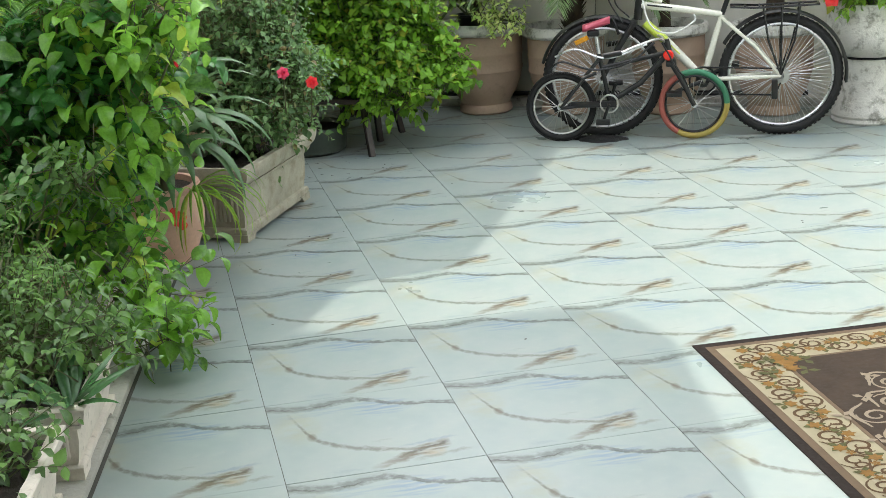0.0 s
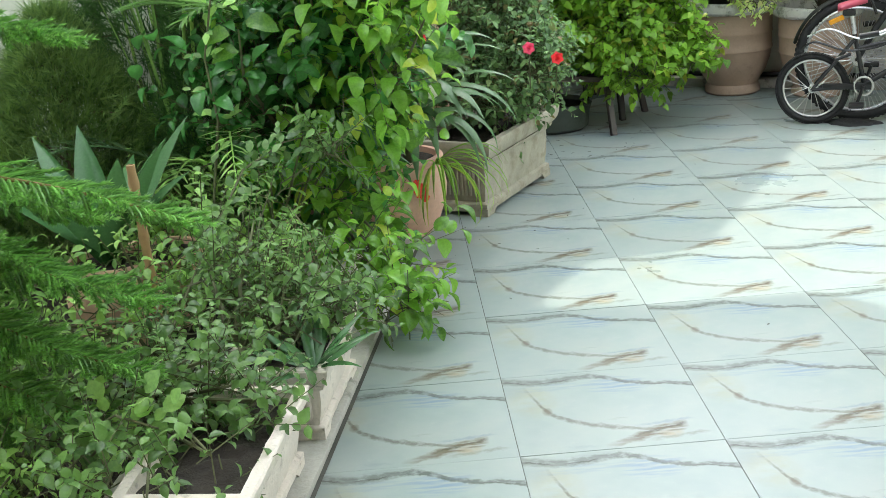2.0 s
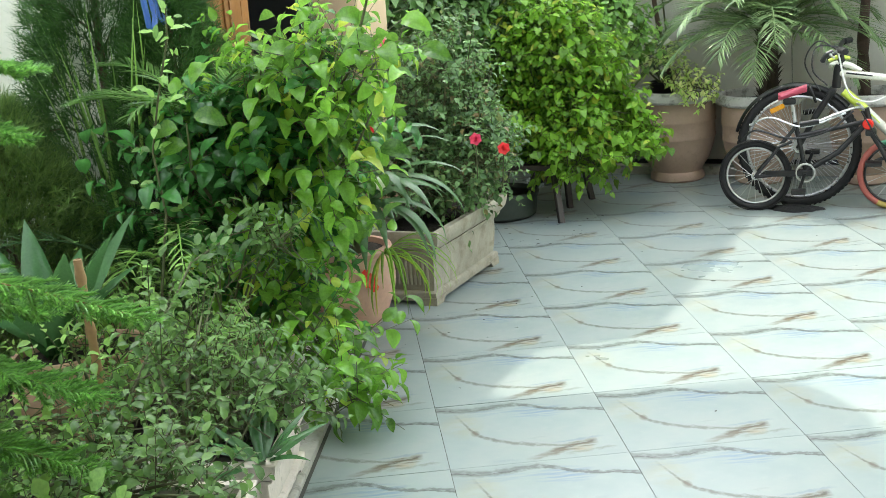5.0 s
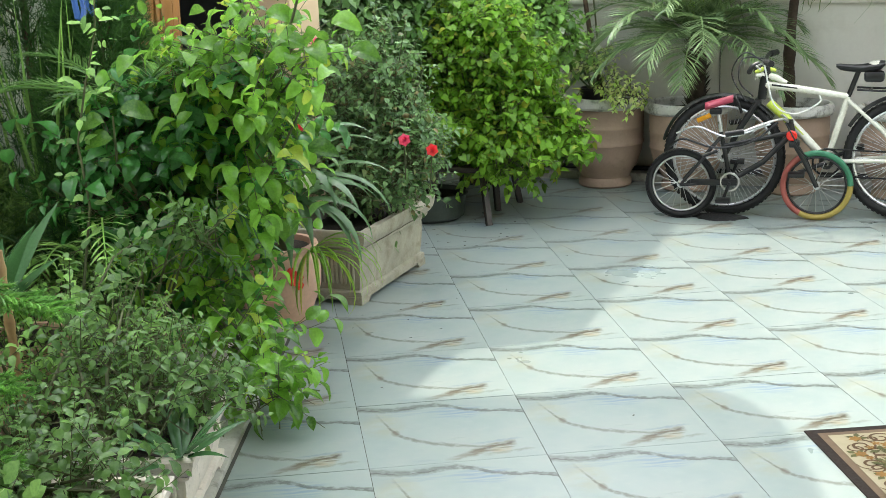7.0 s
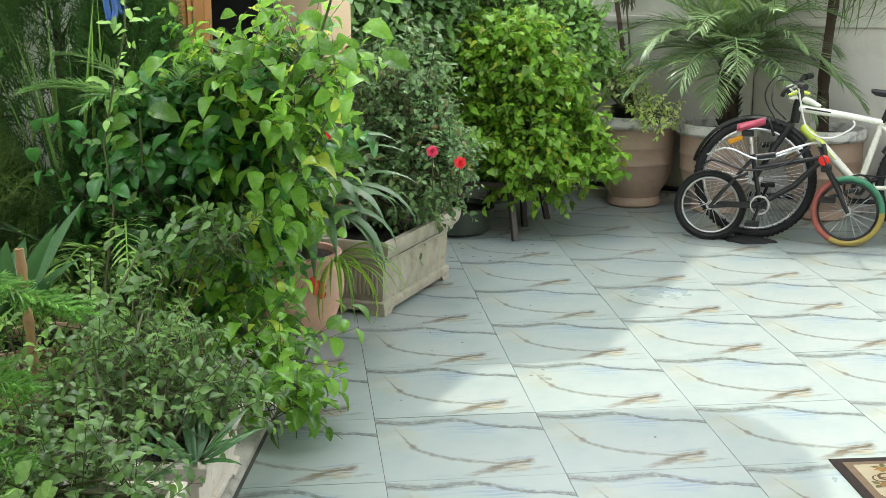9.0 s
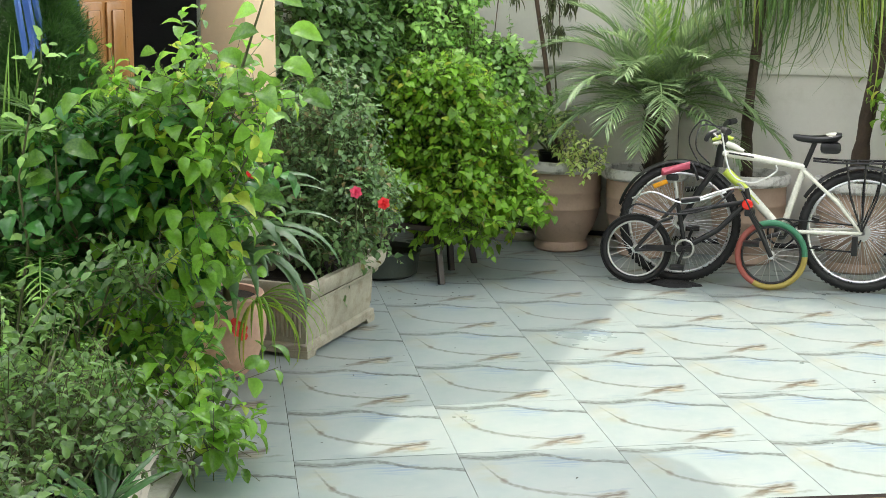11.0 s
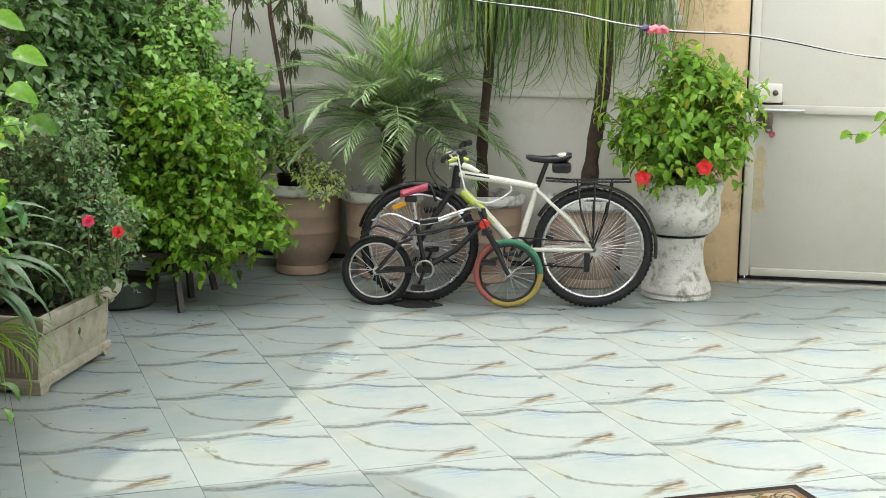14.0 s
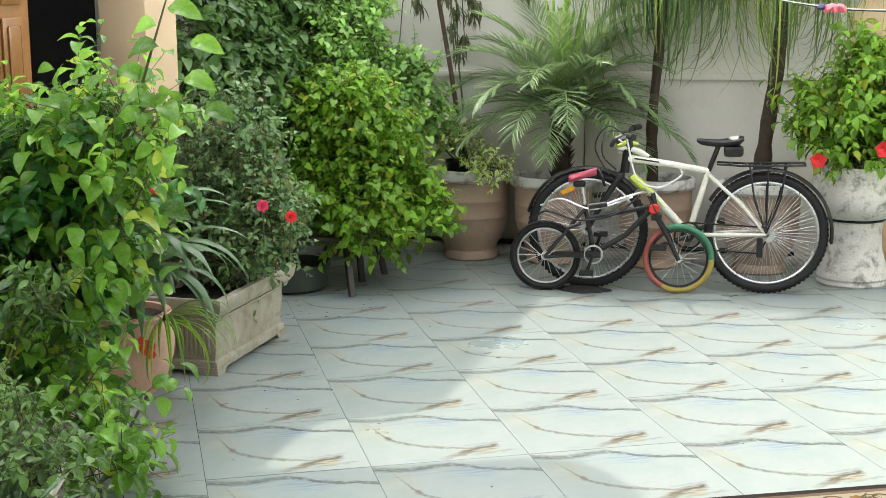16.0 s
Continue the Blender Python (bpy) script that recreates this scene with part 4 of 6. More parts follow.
for a, y in ((200, -0.065), (20, 0.065)):
    ex, ez = BB[0] + 0.17 * math.cos(radians(a)), BB[2] + 0.17 * math.sin(radians(a))
    part("crank_arm", Shape().tube([(BB[0], y, BB[2]), (ex, y * 1.15, ez)], [0.014, 0.010], 8), BLACK_PLASTIC, crank)
    part("pedal", Shape().box(ex - 0.045, ex + 0.045, y * 1.2 + (-0.09 if y < 0 else 0.0), y * 1.2 + (0.0 if y < 0 else 0.09), ez - 0.012, ez + 0.012, 0.005), BLACK_PLASTIC, crank)
part("chain", Shape().tube([(BB[0], -0.045, BB[2] + 0.075), (HX, -0.045, RW + 0.04)], 0.005, 6).tube([(BB[0], -0.045, BB[2] - 0.075), (HX - 0.03, -0.045, RW - 0.11), (HX, -0.045, RW - 0.04)], 0.005, 6), RUBBER, bike)
part("derailleur", Shape().box(HX - 0.05, HX - 0.015, -0.07, -0.045, RW - 0.13, RW - 0.02, 0.008), BLACK_PLASTIC, bike)
part("cassette", Shape().lathe([(0.02, -0.04), (0.05, -0.038), (0.05, -0.032), (0.038, -0.03), (0.025, -0.02)], 24, m=Matrix.Translation((HX, -0.0, RW)) @ Matrix.Rotation(radians(-90), 4, "X")), STEEL, bike)
part("cable", Shape().tube(bend([(-0.28, -0.10, 0.88), (-0.22, -0.12, 0.66), (-0.10, -0.06, 0.60), (0.02, -0.03, 0.66), (0.02, -0.025, 0.70)]), 0.005, 6), WIRE, bike, "pale brake cable")
part("cable", Shape().tube(bend([(-0.28, 0.08, 0.89), (-0.40, 0.02, 0.90), (-0.42, -0.03, 0.78), (-0.34, -0.03, 0.69)]), 0.0045, 6), BLACK_PLASTIC, bike)
part("cable", Shape().tube(bend([(-0.28, -0.08, 0.89), (-0.39, -0.06, 0.94), (-0.46, -0.05, 0.82), (-0.38, -0.03, 0.66)]), 0.0045, 6), BLACK_PLASTIC, bike)
part("reflector", Shape().box(-0.042, 0.042, -0.012, 0.0, -0.014, 0.014, 0.004, m=Matrix.Translation((-0.615, -0.012, 0.565)) @ Matrix.Rotation(radians(-24), 4, "Y")), AMBER, bike, "amber spoke reflector")

kid = thing("child_bicycle", at(0.62, 3.985, 0, 6.5), "small black child's bicycle with one rainbow tyre and pink saddle", "bicycle")
RK, KX = 0.20, 0.377
wheel(kid, -KX, RK, 0.036, [RUBBER], 20, 0.022, 0.006, STEEL, STEEL)
wheel(kid, KX, RK, 0.034, [GREEN_TYRE, RED_TYRE, YELLOW_TYRE], 20, 0.02, 0.007, BLACK_PLASTIC, STEEL)
KB, KS, KH = (-0.10, 0, 0.22), (-0.155, 0, 0.50), (0.24, 0, 0.50)
part("frame_tube", Shape().tube([KB, KS], 0.013, 10).tube([KB, (0.08, 0, 0.33), KH], 0.016, 10).tube([(-0.14, 0, 0.42), KH], 0.013, 10), BLACK_PLASTIC, kid)
for s in (-1, 1):
    part("chain_stay", Shape().tube([(KB[0], 0.02 * s, KB[2]), (-KX, 0.05 * s, RK)], 0.010, 8), BLACK_PLASTIC, kid)
    part("seat_stay", Shape().tube([(KS[0], 0.02 * s, KS[2] - 0.03), (-KX, 0.05 * s, RK)], 0.009, 8), BLACK_PLASTIC, kid)
    part("fork_leg", Shape().tube([(0.25, 0.04 * s, 0.44), (0.31, 0.045 * s, 0.34), (KX, 0.045 * s, RK)], 0.0135, 10), BLACK_PLASTIC, kid)
    hb = part("handlebar", Shape().tube(bend([(0.22, 0.0, 0.555), (0.18, 0.07 * s, 0.585), (0.10, 0.15 * s, 0.575), (-0.02, 0.2 * s, 0.535)]), 0.0075, 10), CHROME, kid, "chrome handlebar")
    part("grip", Shape().tube([(-0.02, 0.2 * s, 0.535), (-0.12, 0.21 * s, 0.52)], 0.016, 10), BLACK_PLASTIC, hb)
part("head_tube", Shape().tube([(0.25, 0, 0.44), (0.22, 0, 0.57)], 0.02, 12), BLACK_PLASTIC, kid)
part("reflector", Shape().lathe([(0.001, 0.0), (0.026, 0.0), (0.03, 0.008), (0.024, 0.016), (0.001, 0.02)], 18, m=Matrix.Translation((0.235, -0.05, 0.49)) @ Matrix.Rotation(radians(90), 4, "X")), RED_PLASTIC, kid, "red round reflector")
part("seat_post", Shape().tube([KS, (-0.175, 0, 0.63)], 0.011, 10), CHROME, kid)
vs = []
for i in range(10):
    q = i / 9
    x, w_ = -0.245 + 0.155 * q, 0.06 - 0.042 * min(1, q * 1.3)
    z = 0.645 + 0.045 * q
    if i in (0, 9):
        w_ *= 0.5
    vs += [(x, w_ * math.cos(2 * math.pi * j / n), z + 0.022 * math.sin(2 * math.pi * j / n)) for j in range(n)]
fs = [(i * n + j, i * n + (j + 1) % n, (i + 1) * n + (j + 1) % n, (i + 1) * n + j) for i in range(9) for j in range(n)] + [tuple(range(n)), tuple(range(10 * n - 1, 9 * n - 1, -1))]
part("saddle", Shape().add(vs, fs), PINK_VINYL, kid, "pink vinyl saddle")
for a in (250, 70):
    ex, ez = KB[0] + 0.10 * math.cos(radians(a)), KB[2] + 0.10 * math.sin(radians(a))
    y = -0.06 if a > 180 else 0.06
    part("crank_arm", Shape().tube([(KB[0], y, KB[2]), (ex, y * 1.1, ez)], 0.009, 8), BLACK_PLASTIC, kid)
    part("pedal", Shape().box(ex - 0.04, ex + 0.04, y * 1.2 + (-0.07 if y < 0 else 0), y * 1.2 + (0 if y < 0 else 0.07), ez - 0.012, ez + 0.012, 0.005), BLACK_PLASTIC, kid)
part("chain_guard", Shape().box(-0.32, -0.06, -0.05, -0.04, 0.20, 0.235, 0.004), BLACK_PLASTIC, kid)
part("cable", Shape().tube(bend([(0.12, -0.15, 0.57), (-0.10, -0.16, 0.50), (-0.28, -0.10, 0.545), (-0.40, -0.06, 0.50)]), 0.006, 6), CHROME, kid, "bright brake cable")
part("cable", Shape().tube(bend([(0.16, -0.12, 0.575), (0.02, -0.15, 0.47), (-0.18, -0.12, 0.43), (-0.36, -0.07, 0.47), (-0.44, -0.05, 0.42)]), 0.006, 6), BLACK_PLASTIC, kid)
part("cable", Shape().tube(bend([(0.20, -0.05, 0.56), (0.24, -0.12, 0.50), (0.28, -0.10, 0.42), (0.33, -0.05, 0.36)]), 0.005, 6), BLACK_PLASTIC, kid)
part("brake_arm", Shape().tube([(-0.17, -0.05, 0.40), (-0.25, -0.055, 0.37)], 0.010, 8), BLACK_PLASTIC, kid)
part("chainring", Shape().torus((KB[0], -0.045, KB[2]), 0.05, 0.006, segs=32, sides=6), STEEL, kid)
part("fork_crown", Shape().box(0.22, 0.28, -0.05, 0.05, 0.42, 0.455, 0.01), BLACK_PLASTIC, kid)
part("saddle_clamp", Shape().box(-0.22, -0.15, -0.02, 0.02, 0.60, 0.635, 0.01), BLACK_PLASTIC, kid)
shoe = thing("black_rag", at(0.46, 3.96), "wet black rag lying on the tiles under the bicycle", "rag")
part("cloth", Shape().lathe([(0.15, 0.0), (0.14, 0.012), (0.10, 0.022), (0.05, 0.028), (0.001, 0.024)], 24, wobble=0.14, m=Matrix.Scale(0.45, 4, (0, 1, 0))), RUBBER, shoe)

# ---- plants ----
G_BRIGHT = leafy("bright_green_leaves", (0.047, 0.130, 0.012), (0.280, 0.53, 0.050), 0.45, 0.5, (0.448, 0.42, 0.06))
G_HEART = leafy("heart_leaves", (0.074, 0.172, 0.047), (0.363, 0.629, 0.143), 0.45, 0.42)
G_DARK = leafy("dark_climber_leaves", (0.027, 0.080, 0.024), (0.165, 0.315, 0.080), 0.4, 0.35)
G_ROSE = leafy("rose_leaves", (0.030, 0.080, 0.028), (0.215, 0.380, 0.130), 0.5, 0.38, (0.224, 0.13, 0.05))
G_BIG = leafy("broad_glossy_leaves", (0.022, 0.077, 0.014), (0.240, 0.520, 0.056), 0.30, 0.5, (0.448, 0.52, 0.06))
G_SMALL = leafy("small_shrub_leaves", (0.025, 0.072, 0.020), (0.180, 0.350, 0.085), 0.38, 0.4)
G_FEATHER = leafy("cypress_sprays", (0.029, 0.085, 0.024), (0.200, 0.330, 0.080), 0.55, 0.35)
# darker copy of the cypress sprays, with the shade by the door in its colour
G_SHADE = leafy("shaded_cypress_sprays", (0.012, 0.048, 0.012), (0.085, 0.205, 0.045), 0.55, 0.3)
G_NEEDLE = leafy("pine_needles", (0.039, 0.125, 0.022), (0.21, 0.50, 0.085), 0.4, 0.35)
G_PALM = leafy("palm_leaflets", (0.055, 0.115, 0.046), (0.320, 0.445, 0.205), 0.32, 0.35)
G_STRAP = leafy("strap_leaves", (0.050, 0.100, 0.022), (0.370, 0.470, 0.100), 0.4, 0.42, (0.336, 0.30, 0.08))
G_STRAP_DARK = leafy("dark_strap_leaves", (0.026, 0.062, 0.018), (0.160, 0.270, 0.075), 0.35, 0.35)
G_AGAVE = leafy("green_agave", (0.025, 0.080, 0.028), (0.084, 0.21, 0.07), 0.3, 0.25)
# darker copy of the broad leaves, for the bush's shaded left and inside
G_EMERALD = leafy("shaded_jasmine_leaves", (0.013, 0.055, 0.016), (0.095, 0.33, 0.07), 0.22, 0.4)
G_LILY = leafy("lily_leaves", (0.034, 0.10, 0.045), (0.146, 0.26, 0.11), 0.33, 0.35)
G_VARIEG = leafy("variegated_leaves", (0.36, 0.60, 0.09), (0.85, 0.88, 0.45), 0.45, 0.45)
G_DRY = leafy("withered_leaves", (0.034, 0.042, 0.020), (0.129, 0.150, 0.055), 0.6, 0.25)
BARK = plain("brown_bark", (0.10, 0.065, 0.042), 0.85, spread=0.4, broad=9, fine=70, bump=0.9)
DARK_BARK = plain("rough_dark_bark", (0.060, 0.040, 0.026), 0.9, spread=0.5, broad=16, fine=80, bump=1.0)
PALM_BARK = plain("palm_bark", (0.05, 0.035, 0.022), 0.9, spread=0.5, broad=14, fine=90, bump=1.0)
TWIG = plain("green_brown_twigs", (0.10, 0.11, 0.045), 0.7, spread=0.3, bump=0.2)
P_RED = leafy("red_petals", (0.60, 0.02, 0.02), (0.85, 0.06, 0.05), 0.5, 0.3)
P_PINK = leafy("pink_petals", (0.60, 0.03, 0.09), (0.85, 0.12, 0.20), 0.5, 0.3)
P_WHITE = leafy("white_petals", (0.70, 0.72, 0.58), (0.85, 0.86, 0.78), 0.5, 0.3)

OVAL = ([(0, 0, 0), (0.22, 0.34, 0.05), (0.5, 0.48, 0.06), (0.78, 0.30, 0.0), (1, 0, -0.12), (0.78, -0.30, 0.0), (0.5, -0.48, 0.06), (0.22, -0.34, 0.05), (0.25, 0, 0), (0.52, 0, 0), (0.78, 0, -0.045)],
        [(0, 8, 1), (8, 9, 2, 1), (9, 10, 3, 2), (10, 4, 3), (0, 7, 8), (8, 7, 6, 9), (9, 6, 5, 10), (10, 5, 4)])
CURL = ([(0, 0, 0), (0.20, 0.30, 0.10), (0.48, 0.46, 0.13), (0.78, 0.27, 0.02), (1, 0.03, -0.22), (0.76, -0.31, 0.04), (0.5, -0.47, 0.09), (0.22, -0.34, 0.12), (0.25, 0, 0.02), (0.52, 0, 0.01), (0.78, 0, -0.08)], OVAL[1])
HEART = ([(0.06, 0, 0), (-0.08, 0.28, 0.05), (0.14, 0.50, 0.07), (0.5, 0.38, 0.03), (1, 0, -0.14), (0.5, -0.38, 0.03), (0.14, -0.50, 0.07), (-0.08, -0.28, 0.05), (0.5, 0, -0.02)],
         [(0, 1, 2), (0, 2, 3, 8), (8, 3, 4), (0, 6, 7), (0, 8, 5, 6), (8, 4, 5)])


def broad_leaf(long=6, wide=4, droop=0.26, fold=0.22):
    """A rounded blade with a folded midrib and a wavy edge, 1 long and 1 wide."""
    vs = []
    for i in range(long + 1):
        q = i / long
        half_ = 0.5 * max(0.0, math.sin(math.pi * q ** 0.82)) ** 0.7
        for j in range(wide + 1):
            y = (2 * j / wide - 1)
            vs.append((q, half_ * y, 0.10 * math.sin(math.pi * q) - droop * q * q + fold * half_ * abs(y) + 0.025 * math.sin(9 * q + 2 * y) * abs(y)))
    k = wide + 1
    return vs, [(i * k + j, (i + 1) * k + j, (i + 1) * k + j + 1, i * k + j + 1) for i in range(long) for j in range(wide)]


BROAD = broad_leaf()
LITE = ([(0, 0, 0), (0.42, 0.5, 0.07), (1, 0, -0.06), (0.42, -0.5, 0.07)], [(0, 2, 1), (0, 3, 2)])
NEEDLE = ([(0, 0.5, 0), (1, 0, 0.06), (0, -0.5, 0)], [(0, 1, 2)])
SPRAY = ([(0, 0.03, 0), (0, -0.03, 0), (1, 0, 0), (0.2, 0, 0), (0.62, 0.30, 0.05), (0.26, 0, 0), (0.4, 0, 0), (0.85, 0.26, -0.04), (0.46, 0, 0), (0.3, 0, 0), (0.72, -0.30, 0.06), (0.36, 0, 0), (0.5, 0, 0), (0.92, -0.2, -0.03), (0.56, 0, 0), (0.1, 0, 0), (0.45, 0.1, 0.28), (0.17, 0, 0), (0.3, 0, 0), (0.62, -0.08, -0.25), (0.37, 0, 0)],
         [(0, 1, 2), (3, 4, 5), (6, 7, 8), (9, 10, 11), (12, 13, 14), (15, 16, 17), (18, 19, 20)])


def crown(root, base, blobs, leaf, size, aspect, material, seed, twig=0.16, droop=0.35, per=7, stems=2, name="foliage", stem_r=0.008, rise=0.35, shell=0.45, floor_z=0.03):
    """Leaves on twigs that fill the blobs (u, v, z, ru, rv, rz, leaves), with stems from the base; base and blobs in the yard's axes."""
    rng = np.random.default_rng(seed)
    base = np.array(base, float)
    foliage, wood = Shape(), Shape()
    for u, v, z, ru, rv, rz, n in blobs:
        c, r = np.array([u, v, z]) - base, np.array([ru, rv, rz])
        k = max(1, n // per)
        d = unit(rng.normal(size=(k, 3)))
        rad = shell + (1 - shell) * rng.random(k) ** 0.7
        rad *= 1 + 0.18 * np.sin(3.1 * d[:, 0] * 2 + seed) + 0.12 * rng.normal(size=k)
        start = c + d * r * (rad - 0.12)[:, None]
        way = unit(d * 0.7 + rng.normal(size=(k, 3)) * 0.5 + np.array([0, 0, rise]))
        long = twig * (0.6 + 0.8 * rng.random(k))
        for s in range(stems):
            j = rng.integers(k)
            mid = (start[j] * 0.5 + rng.normal(size=3) * 0.04) + np.array([0, 0, 0.03])
            wood.tube([(0, 0, 0), mid * [0.55, 0.55, 0.9], start[j]], [stem_r, stem_r * 0.75, stem_r * 0.4], 6)
        for j in range(k):
            e = start[j] + way[j] * long[j]
            wood.tube([start[j] - way[j] * long[j] * 0.6, start[j], e], [0.0026, 0.0022, 0.0012], 3, ends=False)
        q = (np.arange(per) + 0.6) / per
        where = start[:, None] + way[:, None] * (long[:, None] * q[None])[..., None]
        turn = rng.random(k)[:, None] * 6.28 + np.arange(per)[None] * 2.4
        side = unit(np.cross(way, rng.normal(size=(k, 3))))
        other = np.cross(way, side)
        out = np.cos(turn)[..., None] * side[:, None] + np.sin(turn)[..., None] * other[:, None]
        ahead = unit(out * 0.9 + way[:, None] * 0.5 + np.array([0, 0, -droop]) + rng.normal(size=out.shape) * 0.15)
        up = unit(np.array([0, 0, 1.0]) + d[:, None] * 0.45 + rng.normal(size=out.shape) * 0.3)
        lens = size * (0.45 + 0.85 * rng.random(where.shape[:2]))
        keep = (where[..., 2] + base[2] > floor_z + size * 0.5)
        where, ahead, up, lens = where[keep], ahead[keep], up[keep], lens[keep]
        foliage.stamp(*leaf, where, ahead, up, np.stack([lens, lens * aspect, lens], 1))
    tagged(part(name, foliage, material, root, smooth="leaf"), kind="stuff")
    tagged(part("twig_mass", wood, TWIG, root), kind="stuff")


def ribbon(shape, start, azimuth, rise, length, width, sag, fold=0.25, rows=9, twist=0.0, tip=0.05, belly=0.5):
    """A strap leaf that leaves at an angle and bends down under its weight."""
    p, a = np.array(start, float), rise
    pts, ws = [], []
    step = length / (rows - 1)
    for i in range(rows):
        q = i / (rows - 1)
        pts.append(p.copy())
        ws.append(width * max(tip, (min(1.0, 0.45 + q / belly * 0.55) if q < belly else 1 - ((q - belly) / (1 - belly)) ** 1.7)))
        a = a - sag / (rows - 1) * (0.5 + q)
        az = azimuth + twist * q
        p = p + step * np.array([math.cos(a) * math.cos(az), math.cos(a) * math.sin(az), math.sin(a)])
    side = np.array([-math.sin(azimuth), math.cos(azimuth), 0])
    pts = np.array(pts)
    t = unit(np.gradient(pts, axis=0))
    nrm = np.cross(t, side)
    ws = np.array(ws)[:, None]
    vs = np.concatenate([pts + side * ws / 2 - nrm * ws * fold * 0 + nrm * -ws * fold, pts, pts - side * ws / 2 - nrm * ws * fold])
    k = rows
    shape.add(vs, [(i, i + 1, k + i + 1, k + i) for i in range(k - 1)] + [(k + i, k + i + 1, 2 * k + i + 1, 2 * k + i) for i in range(k - 1)])
    return pts


def frond(shape, start, azimuth, rise, length, sag, pairs, leaflet, seed, width=0.013):
    """A feather palm leaf."""
    rng = np.random.default_rng(seed)
    p, a, pts = np.array(start, float), rise, []
    n = pairs + 6
    for i in range(n):
        pts.append(p.copy())
        a -= sag / n * (0.4 + 1.2 * i / n)
        p = p + length / n * np.array([math.cos(a) * math.cos(azimuth), math.cos(a) * math.sin(azimuth), math.sin(a)])
    pts = np.array(pts)
    shape.tube(pts, np.linspace(0.009, 0.002, n), 5)
    t = unit(np.gradient(pts, axis=0))
    side = np.array([-math.sin(azimuth), math.cos(azimuth), 0.0])
    for i in range(5, n):
        q = (i - 5) / (n - 5)
        ln = leaflet * (0.55 + 0.6 * math.sin(math.pi * min(1, q * 0.85 + 0.12))) * (1 - 0.35 * q)
        for s in (-1, 1):
            d = unit(side * s * (0.85 - 0.35 * q) + t[i] * (0.5 + 0.5 * q) + np.array([0, 0, 0.15]) + rng.normal(size=3) * 0.07)
            e1 = pts[i] + d * ln * 0.5
            e2 = e1 + unit(d + np.array([0, 0, -0.22])) * ln * 0.5
            w = unit(np.cross(d, np.array([0, 0, 1.0]) + rng.normal(size=3) * 0.2)) * width * 0.5
            shape.add([pts[i] - w * 0.5, pts[i] + w * 0.5, e1 + w, e1 - w, e2], [(0, 1, 2, 3), (3, 2, 4)])


def bloom(root, where, r, material, label, layers=3, petals=5, face=(0, -1, 0.4), centre=None):
    """An open flower of cupped petals."""
    g = Shape()
    f = unit(face)
    s = unit(np.cross(f, (0.3, 0.2, 1.0)))
    o = np.cross(f, s)
    for lay in range(layers):
        rr = r * (1 - 0.27 * lay)
        for i in range(petals):
            a = 2 * math.pi * (i + 0.5 * lay) / petals
            d = s * math.cos(a) + o * math.sin(a)
            tilt = 0.35 + 0.45 * lay
            g.stamp(*OVAL, [np.array(where) + f * 0.004 * lay], [unit(d * math.cos(tilt) + f * math.sin(tilt))], [f - d * 0.3], np.array([[rr, rr * 1.05, rr]]))
    fl = part("flower", g, material, root, label, smooth=False)
    if centre:
        part("stamen", Shape().tube([where, np.array(where) + f * r * 0.9], [0.003, 0.006], 6), centre, fl)
    return fl


def rel(base, p):
    return tuple(np.array(p, float) - np.array(base, float))


# bright bush over the plant stand
B = (-0.95, 3.8, 0.33)
bush = thing("shrub", at(*B), "dense bright green shrub spilling over the plant stand", "shrub")
crown(bush, B, [(-0.92, 3.8, 0.98, 0.34, 0.30, 0.25, 3300), (-0.88, 3.8, 0.56, 0.42, 0.34, 0.31, 5000), (-0.58, 3.85, 0.52, 0.20, 0.22, 0.20, 1300), (-1.1, 3.65, 0.6, 0.22, 0.22, 0.3, 1100), (-0.80, 3.7, 1.05, 0.10, 0.12, 0.16, 560), (-0.75, 3.6, 0.42, 0.28, 0.16, 0.18, 1100), (-0.42, 3.85, 0.40, 0.13, 0.14, 0.10, 480), (-0.62, 3.8, 0.85, 0.16, 0.16, 0.16, 700), (-1.15, 3.7, 1.0, 0.16, 0.2, 0.2, 700)], HEART, 0.050, 0.85, G_BRIGHT, 11, twig=0.12, droop=0.7, stems=5)
# climber on the wall, with an old trunk
B = (-1.48, 3.9, 0.0)
climb = thing("climber", at(*B), "dark heart-leaved climber covering the house wall", "climber")
crown(climb, B, [(-1.47, 3.3, 1.45, 0.17, 0.55, 0.50, 3000), (-1.40, 3.7, 1.15, 0.24, 0.35, 0.32, 11300), (-1.42, 4.1, 1.75, 0.22, 0.6, 0.35, 3000), (-1.45, 3.2, 0.85, 0.15, 0.45, 0.3, 1200), (-1.45, 4.4, 1.2, 0.18, 0.4, 0.5, 1300)], HEART, 0.058, 0.92, G_DARK, 12, twig=0.14, droop=0.6, stems=4, rise=0.0)
B = (-1.15, 4.62, 0.0)
vine = thing("climber", at(*B), "lighter vine with small pale flowers trailing from a woody trunk", "climber")
crown(vine, B, [(-1.02, 4.45, 1.15, 0.36, 0.26, 0.26, 2200), (-0.88, 4.3, 0.90, 0.28, 0.24, 0.25, 1600), (-0.70, 4.5, 1.15, 0.12, 0.12, 0.18, 520), (-0.60, 4.55, 0.95, 0.13, 0.10, 0.13, 420), (-1.05, 4.5, 1.55, 0.22, 0.2, 0.25, 900), (-1.2, 4.2, 1.35, 0.2, 0.2, 0.3, 900)], HEART, 0.047, 0.85, G_HEART, 13, twig=0.13, droop=0.6, stems=4)
